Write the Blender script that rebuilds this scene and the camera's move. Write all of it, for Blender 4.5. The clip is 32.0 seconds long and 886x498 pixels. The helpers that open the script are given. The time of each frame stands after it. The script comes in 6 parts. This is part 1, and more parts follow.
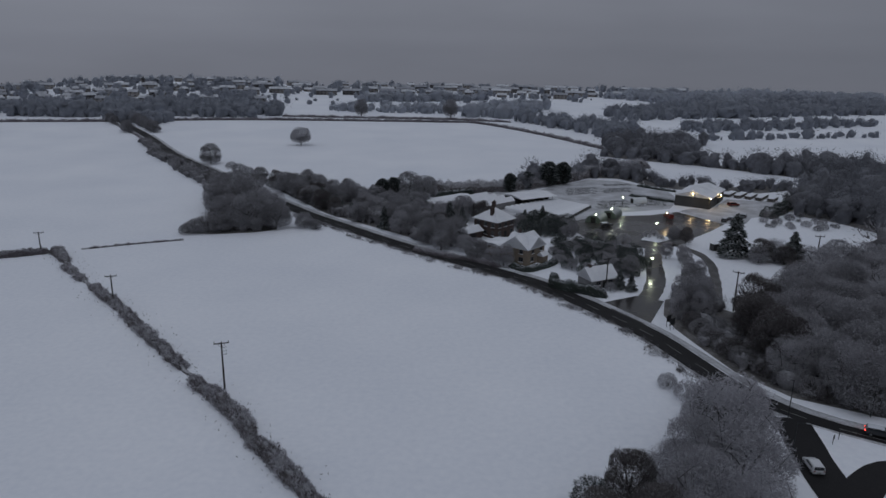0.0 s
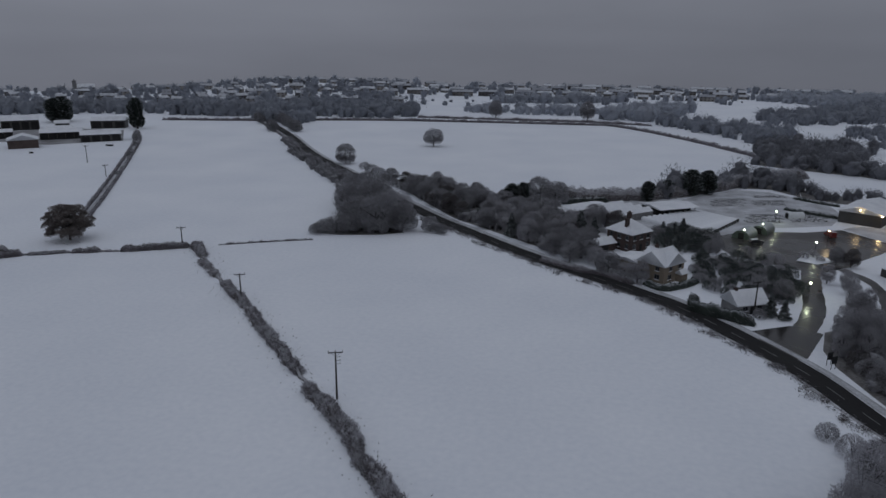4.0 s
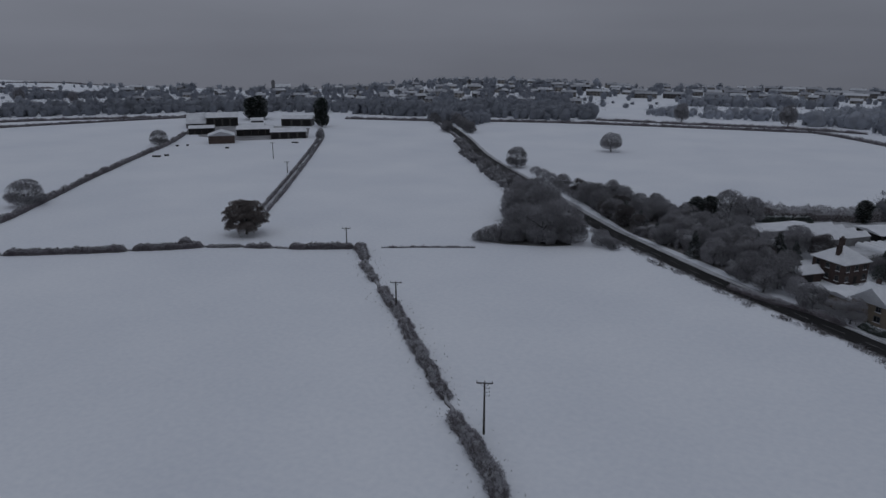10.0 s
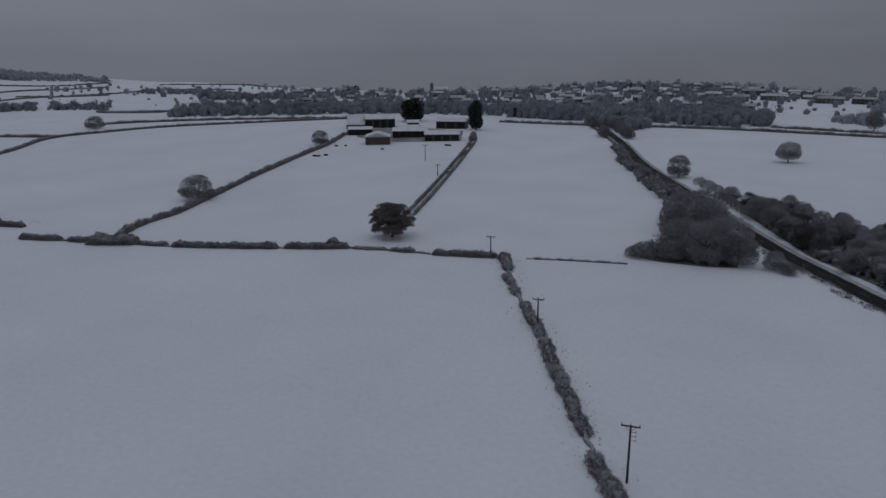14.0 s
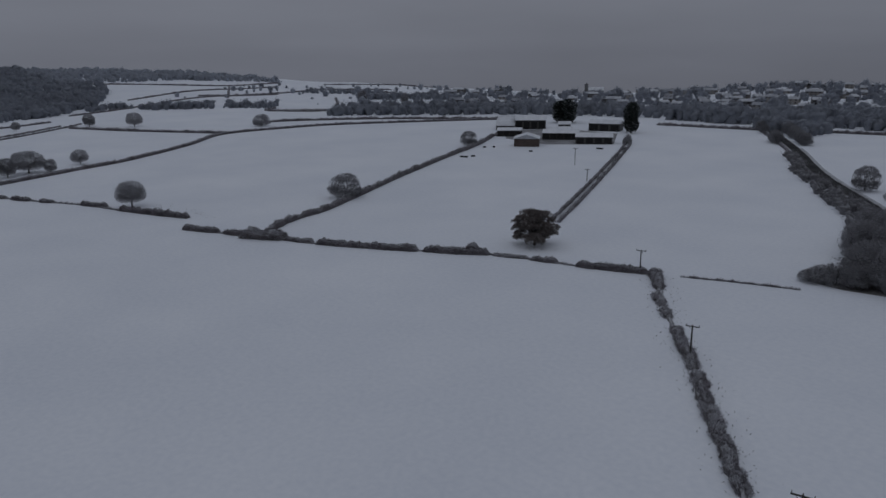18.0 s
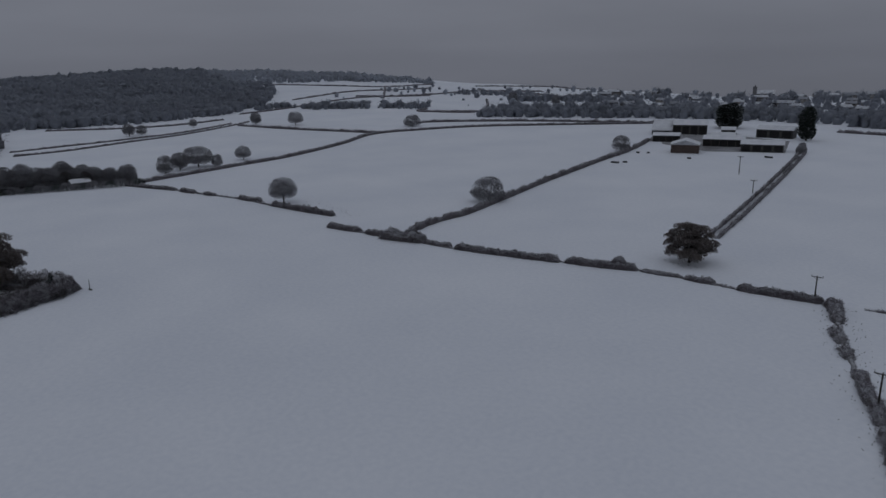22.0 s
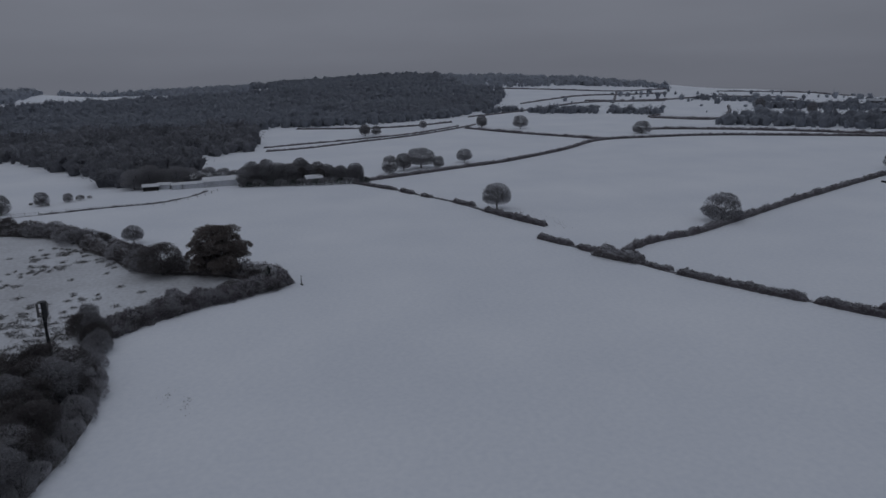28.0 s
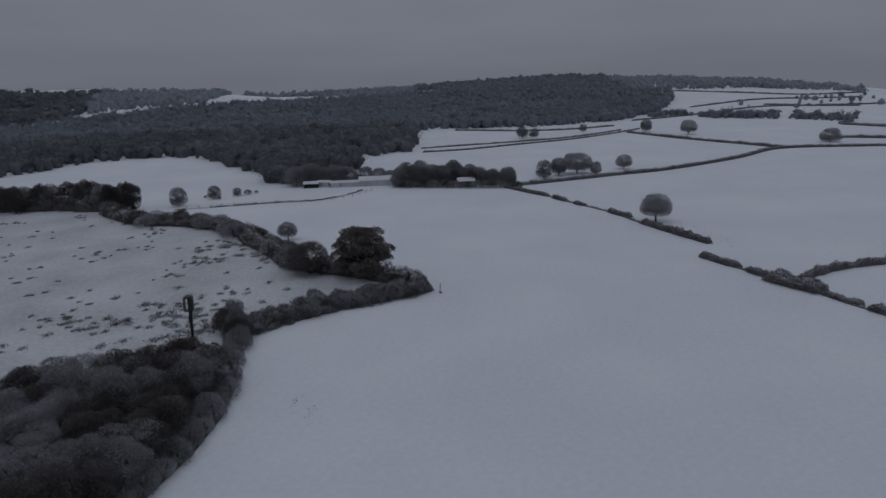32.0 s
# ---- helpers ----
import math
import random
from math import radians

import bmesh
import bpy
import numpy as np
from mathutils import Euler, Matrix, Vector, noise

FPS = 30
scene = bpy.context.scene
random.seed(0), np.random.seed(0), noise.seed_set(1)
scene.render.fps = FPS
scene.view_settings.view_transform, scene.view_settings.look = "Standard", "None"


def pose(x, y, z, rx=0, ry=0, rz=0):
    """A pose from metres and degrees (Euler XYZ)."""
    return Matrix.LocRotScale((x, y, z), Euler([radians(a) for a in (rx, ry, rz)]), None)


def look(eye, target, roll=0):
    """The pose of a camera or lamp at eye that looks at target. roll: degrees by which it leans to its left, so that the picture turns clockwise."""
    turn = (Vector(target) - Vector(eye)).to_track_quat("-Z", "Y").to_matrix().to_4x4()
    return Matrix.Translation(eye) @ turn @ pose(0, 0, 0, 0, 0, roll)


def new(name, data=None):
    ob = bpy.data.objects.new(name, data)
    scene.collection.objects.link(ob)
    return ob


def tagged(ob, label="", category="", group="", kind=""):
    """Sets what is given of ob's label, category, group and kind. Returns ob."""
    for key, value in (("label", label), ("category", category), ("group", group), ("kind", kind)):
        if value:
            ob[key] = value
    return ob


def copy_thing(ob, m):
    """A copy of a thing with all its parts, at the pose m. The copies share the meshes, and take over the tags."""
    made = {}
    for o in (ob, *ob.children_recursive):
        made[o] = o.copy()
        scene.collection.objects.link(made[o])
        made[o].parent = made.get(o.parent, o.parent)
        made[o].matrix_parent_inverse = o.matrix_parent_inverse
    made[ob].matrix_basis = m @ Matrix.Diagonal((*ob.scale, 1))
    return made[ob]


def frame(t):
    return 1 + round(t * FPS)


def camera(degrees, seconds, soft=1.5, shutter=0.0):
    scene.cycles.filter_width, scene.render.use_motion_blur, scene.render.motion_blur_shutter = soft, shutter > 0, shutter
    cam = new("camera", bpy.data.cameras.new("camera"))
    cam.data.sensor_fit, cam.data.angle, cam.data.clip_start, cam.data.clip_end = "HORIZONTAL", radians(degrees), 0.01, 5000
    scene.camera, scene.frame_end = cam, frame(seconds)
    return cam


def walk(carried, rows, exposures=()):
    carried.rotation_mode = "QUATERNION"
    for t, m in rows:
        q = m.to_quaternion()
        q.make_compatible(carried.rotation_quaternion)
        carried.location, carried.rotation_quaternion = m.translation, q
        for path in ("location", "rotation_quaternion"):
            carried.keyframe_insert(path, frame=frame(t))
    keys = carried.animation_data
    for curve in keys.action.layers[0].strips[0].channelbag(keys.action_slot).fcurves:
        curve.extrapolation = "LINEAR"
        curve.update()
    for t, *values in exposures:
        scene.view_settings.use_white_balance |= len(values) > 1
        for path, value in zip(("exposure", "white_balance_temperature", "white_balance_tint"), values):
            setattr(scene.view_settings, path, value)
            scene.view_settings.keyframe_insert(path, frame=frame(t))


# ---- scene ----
cam = camera(64.67, 32.0)
PATH = [
    (0, (0.00, 0.02, 56.96), (1.29, 96.08, 29.18), 0.98),
    (0.5, (0.15, 1.09, 57.00), (-0.52, 97.15, 29.23), 0.91),
    (1, (0.28, 2.14, 57.03), (-2.38, 98.16, 29.23), 0.86),
    (1.5, (0.39, 3.16, 57.05), (-4.41, 99.10, 29.22), 0.80),
    (2, (0.46, 4.16, 57.04), (-6.91, 99.93, 29.20), 0.75),
    (2.5, (0.51, 5.16, 57.03), (-9.47, 100.68, 29.17), 0.68),
    (3, (0.54, 6.15, 57.02), (-11.89, 101.38, 29.15), 0.61),
    (3.5, (0.57, 7.14, 57.01), (-14.23, 102.02, 29.12), 0.53),
    (5.5, (0.32, 11.18, 56.96), (-23.17, 104.29, 29.07), 0.35),
    (6, (0.17, 12.23, 56.95), (-25.18, 104.85, 29.04), 0.31),
    (6.5, (-0.00, 13.27, 56.92), (-27.16, 105.38, 29.01), 0.27),
    (7, (-0.19, 14.32, 56.88), (-29.15, 105.88, 28.99), 0.23),
    (7.5, (-0.41, 15.38, 56.83), (-31.15, 106.35, 28.92), 0.18),
    (8, (-0.65, 16.43, 56.77), (-33.16, 106.79, 28.84), 0.12),
    (8.5, (-0.93, 17.50, 56.70), (-35.22, 107.18, 28.76), 0.07),
    (9, (-1.23, 18.58, 56.64), (-37.32, 107.55, 28.69), 0.02),
    (9.5, (-1.57, 19.65, 56.58), (-39.49, 107.87, 28.66), -0.02),
    (10, (-1.93, 20.71, 56.52), (-41.91, 108.04, 28.66), -0.07),
    (10.5, (-2.31, 21.76, 56.47), (-44.57, 108.03, 28.68), -0.11),
    (11, (-2.71, 22.81, 56.43), (-47.26, 107.93, 28.70), -0.16),
    (11.5, (-3.11, 23.86, 56.38), (-49.93, 107.77, 28.71), -0.22),
    (12, (-3.53, 24.90, 56.34), (-52.65, 107.51, 28.75), -0.28),
    (12.5, (-3.97, 25.92, 56.30), (-55.49, 107.08, 28.77), -0.35),
    (13, (-4.44, 26.94, 56.26), (-58.26, 106.61, 28.77), -0.41),
    (13.5, (-4.94, 27.95, 56.22), (-61.01, 106.07, 28.79), -0.46),
    (14, (-5.45, 28.96, 56.19), (-63.65, 105.54, 28.81), -0.52),
    (14.5, (-5.98, 29.97, 56.14), (-66.28, 104.90, 28.78), -0.58),
    (16.5, (-8.32, 33.97, 55.95), (-76.45, 101.94, 28.77), -0.84),
    (17, (-8.98, 34.80, 55.93), (-78.89, 100.95, 28.78), -0.87),
    (17.5, (-9.66, 35.61, 55.92), (-81.29, 99.91, 28.81), -0.92),
    (18, (-10.38, 36.39, 55.90), (-83.67, 98.80, 28.82), -0.98),
    (18.5, (-11.12, 37.14, 55.88), (-86.00, 97.67, 28.86), -1.02),
    (19, (-11.88, 37.89, 55.85), (-88.34, 96.43, 28.87), -1.04),
    (19.5, (-12.66, 38.64, 55.80), (-90.68, 95.11, 28.90), -1.05),
    (20, (-13.45, 39.40, 55.74), (-93.00, 93.75, 28.93), -1.06),
    (20.5, (-14.26, 40.18, 55.68), (-95.25, 92.40, 28.95), -1.07),
    (21, (-15.11, 40.98, 55.59), (-97.48, 91.03, 28.95), -1.11),
    (21.5, (-16.00, 41.77, 55.48), (-99.69, 89.62, 28.91), -1.16),
    (22, (-16.93, 42.55, 55.35), (-101.89, 88.16, 28.88), -1.23),
    (22.5, (-17.90, 43.33, 55.22), (-104.08, 86.65, 28.84), -1.29),
    (23, (-18.89, 44.10, 55.11), (-106.23, 85.12, 28.83), -1.33),
    (23.5, (-19.90, 44.88, 55.01), (-108.33, 83.57, 28.86), -1.36),
    (24, (-20.91, 45.64, 54.93), (-110.35, 82.03, 28.89), -1.39),
    (24.5, (-21.92, 46.38, 54.85), (-112.30, 80.41, 28.91), -1.42),
    (25, (-22.93, 47.08, 54.78), (-114.21, 78.72, 28.96), -1.45),
    (25.5, (-23.95, 47.75, 54.72), (-116.03, 77.08, 29.00), -1.47),
    (27.5, (-28.29, 49.64, 54.44), (-123.11, 68.91, 29.17), -1.54),
    (28, (-29.44, 50.13, 54.40), (-124.79, 66.72, 29.22), -1.55),
    (28.5, (-30.60, 50.63, 54.38), (-126.40, 64.53, 29.28), -1.57),
    (29, (-31.77, 51.13, 54.37), (-127.95, 62.31, 29.38), -1.57),
    (29.5, (-32.93, 51.60, 54.37), (-129.42, 60.06, 29.49), -1.58),
    (30, (-34.10, 52.06, 54.37), (-130.81, 57.78, 29.61), -1.59),
    (30.5, (-35.26, 52.50, 54.38), (-132.12, 55.47, 29.70), -1.60),
    (31, (-36.42, 52.93, 54.40), (-133.35, 53.17, 29.80), -1.61),
    (31.5, (-37.58, 53.34, 54.42), (-134.50, 50.82, 29.90), -1.62),
    (32, (-38.73, 53.75, 54.43), (-135.56, 48.45, 30.02), -1.62),
]
walk(cam, [(t, look(eye, target, roll)) for t, eye, target, roll in PATH],
     exposures=[(0, -0.12), (6, -0.28), (13, -0.42), (19, -0.53), (25, -0.56), (32, -0.46)])

# ---- sky and light: dusk under a closed snow cloud ----
world = bpy.data.worlds.new("overcast_dusk")
scene.world = world
world.use_nodes = True
wn, wl = world.node_tree.nodes, world.node_tree.links
wn.clear()
w_out = wn.new("ShaderNodeOutputWorld")
w_bg = wn.new("ShaderNodeBackground")
w_co = wn.new("ShaderNodeTexCoord")
w_sep = wn.new("ShaderNodeSeparateXYZ")
w_map = wn.new("ShaderNodeMapRange")
w_map.inputs[1].default_value, w_map.inputs[2].default_value = -0.06, 1.0
w_ramp = wn.new("ShaderNodeValToRGB")
w_ramp.color_ramp.interpolation = "EASE"
stops = [(0.0, (0.150, 0.160, 0.193)), (0.05, (0.157, 0.168, 0.203)), (0.075, (0.170, 0.182, 0.219)), (0.115, (0.185, 0.198, 0.238)),
         (0.35, (0.25, 0.268, 0.315)), (1.0, (0.36, 0.395, 0.465))]
ramp = w_ramp.color_ramp
ramp.elements[0].position, ramp.elements[0].color = stops[0][0], (*stops[0][1], 1)
ramp.elements[1].position, ramp.elements[1].color = stops[-1][0], (*stops[-1][1], 1)
for pos, col in stops[1:-1]:
    ramp.elements.new(pos).color = (*col, 1)
w_scale = wn.new("ShaderNodeMapping")
w_scale.inputs["Scale"].default_value = (3.0, 3.0, 14.0)
w_noise = wn.new("ShaderNodeTexNoise")
w_noise.inputs["Scale"].default_value, w_noise.inputs["Detail"].default_value = 1.0, 4.0
w_lift = wn.new("ShaderNodeMapRange")
w_lift.inputs[3].default_value, w_lift.inputs[4].default_value = 0.86, 1.14
w_mul = wn.new("ShaderNodeVectorMath")
w_mul.operation = "SCALE"
wl.new(w_co.outputs["Generated"], w_sep.inputs[0])
wl.new(w_sep.outputs["Z"], w_map.inputs[0])
wl.new(w_map.outputs[0], w_ramp.inputs[0])
wl.new(w_co.outputs["Generated"], w_scale.inputs[0])
wl.new(w_scale.outputs[0], w_noise.inputs["Vector"])
wl.new(w_noise.outputs[0], w_lift.inputs[0])
w_west = wn.new("ShaderNodeMapRange")
w_west.inputs[1].default_value, w_west.inputs[2].default_value, w_west.inputs[3].default_value, w_west.inputs[4].default_value = 1.0, -1.0, 0.82, 1.22
w_mul2 = wn.new("ShaderNodeVectorMath")
w_mul2.operation = "SCALE"
wl.new(w_sep.outputs["X"], w_west.inputs[0])
wl.new(w_west.outputs[0], w_mul2.inputs["Scale"])
wl.new(w_ramp.outputs[0], w_mul2.inputs[0])
wl.new(w_mul2.outputs[0], w_mul.inputs[0])
wl.new(w_lift.outputs[0], w_mul.inputs["Scale"])
wl.new(w_mul.outputs[0], w_bg.inputs[0])
wl.new(w_bg.outputs[0], w_out.inputs[0])
w_bg.inputs[1].default_value = 1.0

sun = new("sun", bpy.data.lights.new("sun", "SUN"))
sun.data.energy, sun.data.angle, sun.data.color = 0.12, radians(60), (1.0, 0.97, 0.95)
sun.matrix_world = look((0, 0, 300), (-60, 110, 0))


# ---- materials ----
def material(name, low, high, scale=4.0, rough=0.85, bump=0.2, metal=0.0, fine=None, cap=0.0, cap_low=0.3, island=0.0, piece=0.0, gloss=None, coords="Object", veil=0.0, spec=None):
    """Two-scale noise between two colours, fine relief, and lying snow (cap: how much of it) on faces that look up."""
    m = bpy.data.materials.new(name)
    m.use_nodes = True
    nt = m.node_tree
    n, l = nt.nodes, nt.links
    b = n["Principled BSDF"]
    b.inputs["Metallic"].default_value = metal
    if spec is not None:
        b.inputs["Specular IOR Level"].default_value = spec
    co = n.new("ShaderNodeTexCoord")
    big, small = n.new("ShaderNodeTexNoise"), n.new("ShaderNodeTexNoise")
    big.inputs["Scale"].default_value, big.inputs["Detail"].default_value = scale * 0.22, 5
    small.inputs["Scale"].default_value, small.inputs["Detail"].default_value = fine or scale * 3, 6
    for x in (big, small):
        l.new(co.outputs[coords], x.inputs["Vector"])
    add = n.new("ShaderNodeMath")
    add.operation = "MULTIPLY_ADD"
    add.inputs[1].default_value = 0.45
    l.new(small.outputs[0], add.inputs[0])
    half = n.new("ShaderNodeMath")
    half.operation = "MULTIPLY"
    half.inputs[1].default_value = 0.55
    l.new(big.outputs[0], half.inputs[0])
    l.new(half.outputs[0], add.inputs[2])
    fac = n.new("ShaderNodeMapRange")
    fac.inputs[1].default_value, fac.inputs[2].default_value = 0.34, 0.66
    l.new(add.outputs[0], fac.inputs[0])
    value = fac.outputs[0]
    for amount, node, out in ((island, "ShaderNodeNewGeometry", "Random Per Island"), (piece, "ShaderNodeObjectInfo", "Random")):
        if amount:
            g = n.new(node)
            mix = n.new("ShaderNodeMapRange")
            mix.inputs[3].default_value, mix.inputs[4].default_value = -amount / 2, amount / 2
            l.new(g.outputs[out], mix.inputs[0])
            s = n.new("ShaderNodeMath")
            s.use_clamp = True
            l.new(value, s.inputs[0])
            l.new(mix.outputs[0], s.inputs[1])
            value = s.outputs[0]
    col = n.new("ShaderNodeMix")
    col.data_type = "RGBA"
    col.inputs[6].default_value, col.inputs[7].default_value = (*low, 1), (*high, 1)
    l.new(value, col.inputs[0])
    colour = col.outputs[2]
    if cap:
        g = n.new("ShaderNodeNewGeometry")
        sep = n.new("ShaderNodeSeparateXYZ")
        l.new(g.outputs["Normal"], sep.inputs[0])
        lay = n.new("ShaderNodeMath")
        lay.operation = "MULTIPLY_ADD"
        lay.inputs[1].default_value = 0.7
        l.new(small.outputs[0], lay.inputs[0])
        l.new(sep.outputs["Z"], lay.inputs[2])
        rng_ = n.new("ShaderNodeMapRange")
        rng_.inputs[1].default_value, rng_.inputs[2].default_value, rng_.inputs[4].default_value = cap_low + 0.35, cap_low + 0.85, cap
        l.new(lay.outputs[0], rng_.inputs[0])
        white = n.new("ShaderNodeMix")
        white.data_type = "RGBA"
        white.inputs[7].default_value = (0.74, 0.77, 0.82, 1)
        l.new(rng_.outputs[0], white.inputs[0])
        l.new(colour, white.inputs[6])
        colour = white.outputs[2]
    l.new(colour, b.inputs["Base Color"])
    if gloss:
        r = n.new("ShaderNodeMapRange")
        r.inputs[3].default_value, r.inputs[4].default_value = gloss
        l.new(big.outputs[0], r.inputs[0])
        r.inputs[1].default_value, r.inputs[2].default_value = 0.35, 0.62
        l.new(r.outputs[0], b.inputs["Roughness"])
    else:
        b.inputs["Roughness"].default_value = rough
    if bump:
        bp = n.new("ShaderNodeBump")
        bp.inputs["Strength"].default_value, bp.inputs["Distance"].default_value = bump, 0.05
        l.new(small.outputs[0], bp.inputs["Height"])
        l.new(bp.outputs[0], b.inputs["Normal"])
    if veil:
        t = n.new("ShaderNodeBsdfTranslucent")
        mixed = n.new("ShaderNodeMixShader")
        mixed.inputs[0].default_value = veil
        l.new(colour, t.inputs["Color"])
        l.new(b.outputs[0], mixed.inputs[1])
        l.new(t.outputs[0], mixed.inputs[2])
        l.new(mixed.outputs[0], n["Material Output"].inputs["Surface"])
    return m


def glow(name, colour, strength):
    m = bpy.data.materials.new(name)
    m.use_nodes = True
    b = m.node_tree.nodes["Principled BSDF"]
    b.inputs["Base Color"].default_value = (*colour, 1)
    b.inputs["Emission Color"].default_value = (*colour, 1)
    b.inputs["Emission Strength"].default_value = strength
    return m


M_FIELD = material("field_snow", (0.74, 0.77, 0.83), (0.86, 0.88, 0.92), 0.12, 0.75, 0.10, fine=0.9)
M_SNOW = material("lying_snow", (0.76, 0.79, 0.84), (0.87, 0.89, 0.92), 1.2, 0.75, 0.3)
M_TRODDEN = material("trodden_snow", (0.26, 0.26, 0.275), (0.64, 0.66, 0.70), 0.8, 0.7, 0.4, fine=2.2)
M_SLUSH = material("slush_verge", (0.20, 0.195, 0.20), (0.66, 0.68, 0.72), 1.6, 0.65, 0.5, fine=2.5)
M_THIN = material("thin_snow_over_grass", (0.46, 0.465, 0.485), (0.72, 0.74, 0.78), 0.25, 0.8, 0.4, fine=0.9)
M_MUD = material("muddy_slush", (0.07, 0.066, 0.064), (0.42, 0.425, 0.45), 0.35, 0.7, 0.4, fine=1.1)
M_ROAD = material("wet_asphalt", (0.013, 0.013, 0.014), (0.034, 0.033, 0.034), 0.5, 0.6, 0.15, fine=6, gloss=(0.5, 0.8), spec=0.10)
M_YARD = material("wet_car_park", (0.022, 0.021, 0.021), (0.055, 0.052, 0.051), 0.35, 0.3, 0.12, fine=5, gloss=(0.12, 0.4), spec=0.35)
M_TRACK = material("muddy_track", (0.035, 0.032, 0.031), (0.15, 0.148, 0.15), 1.2, 0.7, 0.4, fine=2.5)
M_LINE = material("worn_paint", (0.10, 0.10, 0.10), (0.34, 0.34, 0.34), 3, 0.7, 0.2)
M_KERB = material("kerb_stone", (0.20, 0.20, 0.20), (0.34, 0.34, 0.33), 3, 0.8, 0.2, cap=0.5)
M_BARK = material("wet_bark", (0.028, 0.025, 0.023), (0.075, 0.068, 0.062), 5, 0.9, 0.6, cap=0.45, cap_low=0.45)
M_TWIG = material("frosted_twigs", (0.195, 0.190, 0.201), (0.375, 0.372, 0.393), 0.9, 0.9, 0, cap=0.30, cap_low=0.42, island=0.18, piece=0.4, veil=0.5)
M_BROWN = material("brown_twigs", (0.072, 0.064, 0.063), (0.178, 0.163, 0.163), 0.9, 0.9, 0, cap=0.15, cap_low=0.45, island=0.18, piece=0.5, veil=0.45)
M_FROST = material("rimed_twigs", (0.27, 0.262, 0.278), (0.52, 0.515, 0.545), 0.9, 0.9, 0, cap=0.28, cap_low=0.4, island=0.2, piece=0.3, veil=0.5)
M_RUSSET = material("russet_oak_leaves", (0.092, 0.078, 0.071), (0.235, 0.204, 0.188), 0.8, 0.9, 0, cap=0.26, cap_low=0.45, island=0.2, piece=0.3, veil=0.3)
M_HEDGE = material("hawthorn_hedge", (0.089, 0.077, 0.085), (0.275, 0.252, 0.272), 1.3, 0.9, 0.3, cap=0.45, cap_low=0.45, island=0.35, veil=0.4)
M_THORN = material("inner_thorn", (0.065, 0.058, 0.058), (0.19, 0.175, 0.178), 2.2, 0.95, 0.4, cap=0.5, cap_low=0.5)
M_GREEN = material("snowy_evergreen", (0.020, 0.027, 0.023), (0.065, 0.080, 0.070), 1.5, 0.85, 0, cap=0.55, cap_low=0.45, island=0.5, piece=0.2, veil=0.3)
# Woods by distance: each tier paler and bluer, haze put into the colour.
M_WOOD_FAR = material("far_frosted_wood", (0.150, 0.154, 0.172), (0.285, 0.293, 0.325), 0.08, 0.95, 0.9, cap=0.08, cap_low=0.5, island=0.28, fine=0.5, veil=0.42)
M_WOOD_HILL = material("hill_wood_rime_and_haze", (0.270, 0.289, 0.330), (0.375, 0.400, 0.452), 0.05, 0.95, 0.9, cap=0.05, cap_low=0.5, island=0.16, fine=0.3, veil=0.45)
M_WOOD_HAZED = material("ridge_wood_rime_and_haze", (0.41, 0.435, 0.49), (0.51, 0.54, 0.60), 0.05, 0.95, 0.9, cap=0.05, cap_low=0.5, island=0.14, fine=0.3, veil=0.45)
M_SCRUB = material("rank_grass", (0.10, 0.096, 0.093), (0.28, 0.27, 0.26), 2, 0.95, 0, cap=0.5, cap_low=0.5, island=0.6, veil=0.3)
M_LITTER = material("woodland_floor", (0.045, 0.040, 0.037), (0.26, 0.255, 0.255), 1.0, 0.95, 0.4, fine=1.6)
M_BRICK = material("dark_red_brick", (0.040, 0.028, 0.026), (0.085, 0.058, 0.051), 5, 0.9, 0.3)
M_BUFF = material("buff_render", (0.16, 0.13, 0.10), (0.26, 0.215, 0.165), 2, 0.9, 0.2)
M_STONE = material("grey_stone", (0.13, 0.13, 0.135), (0.24, 0.24, 0.245), 3, 0.9, 0.3)
M_WALL_FAR = material("house_walls", (0.075, 0.070, 0.070), (0.25, 0.235, 0.22), 0.6, 0.9, 0.1, piece=1.6)
M_ROOF_SNOW = material("snow_covered_roof", (0.60, 0.62, 0.66), (0.84, 0.855, 0.885), 1.0, 0.75, 0.3)
# Town roofs: thin snow, its grey also painting the haze over the town.
M_ROOF_THIN_HAZED = material("thin_roof_snow_and_haze", (0.26, 0.27, 0.30), (0.62, 0.64, 0.68), 0.5, 0.8, 0.25, fine=1.4, piece=1.0)
M_STEEL_DARK = material("dark_steel_cladding", (0.028, 0.028, 0.028), (0.062, 0.061, 0.060), 1.2, 0.6, 0.15)
M_RUST = material("rusty_sheet", (0.055, 0.040, 0.035), (0.115, 0.085, 0.075), 1.2, 0.85, 0.2)
# Near-black boards; on open sheds the colour stands for the shade inside.
M_VOID = material("shadowed_boards", (0.012, 0.012, 0.013), (0.03, 0.029, 0.028), 2, 0.95, 0.1)
M_TIMBER = material("weathered_timber", (0.06, 0.054, 0.048), (0.14, 0.128, 0.115), 4, 0.9, 0.4, cap=0.5)
M_POLE = material("creosoted_pole", (0.022, 0.019, 0.017), (0.055, 0.048, 0.042), 5, 0.85, 0.3)
M_METAL = material("galvanised_steel", (0.18, 0.185, 0.19), (0.34, 0.345, 0.35), 4, 0.45, 0.1, metal=0.8)
M_DARKMETAL = material("painted_dark_steel", (0.02, 0.022, 0.024), (0.05, 0.053, 0.056), 4, 0.5, 0.1, metal=0.4)
M_GLASS = material("dark_window_glass", (0.012, 0.014, 0.017), (0.025, 0.028, 0.033), 1, 0.08, 0)
M_FRAME = material("grey_frame", (0.10, 0.10, 0.10), (0.19, 0.19, 0.188), 4, 0.6, 0.1)
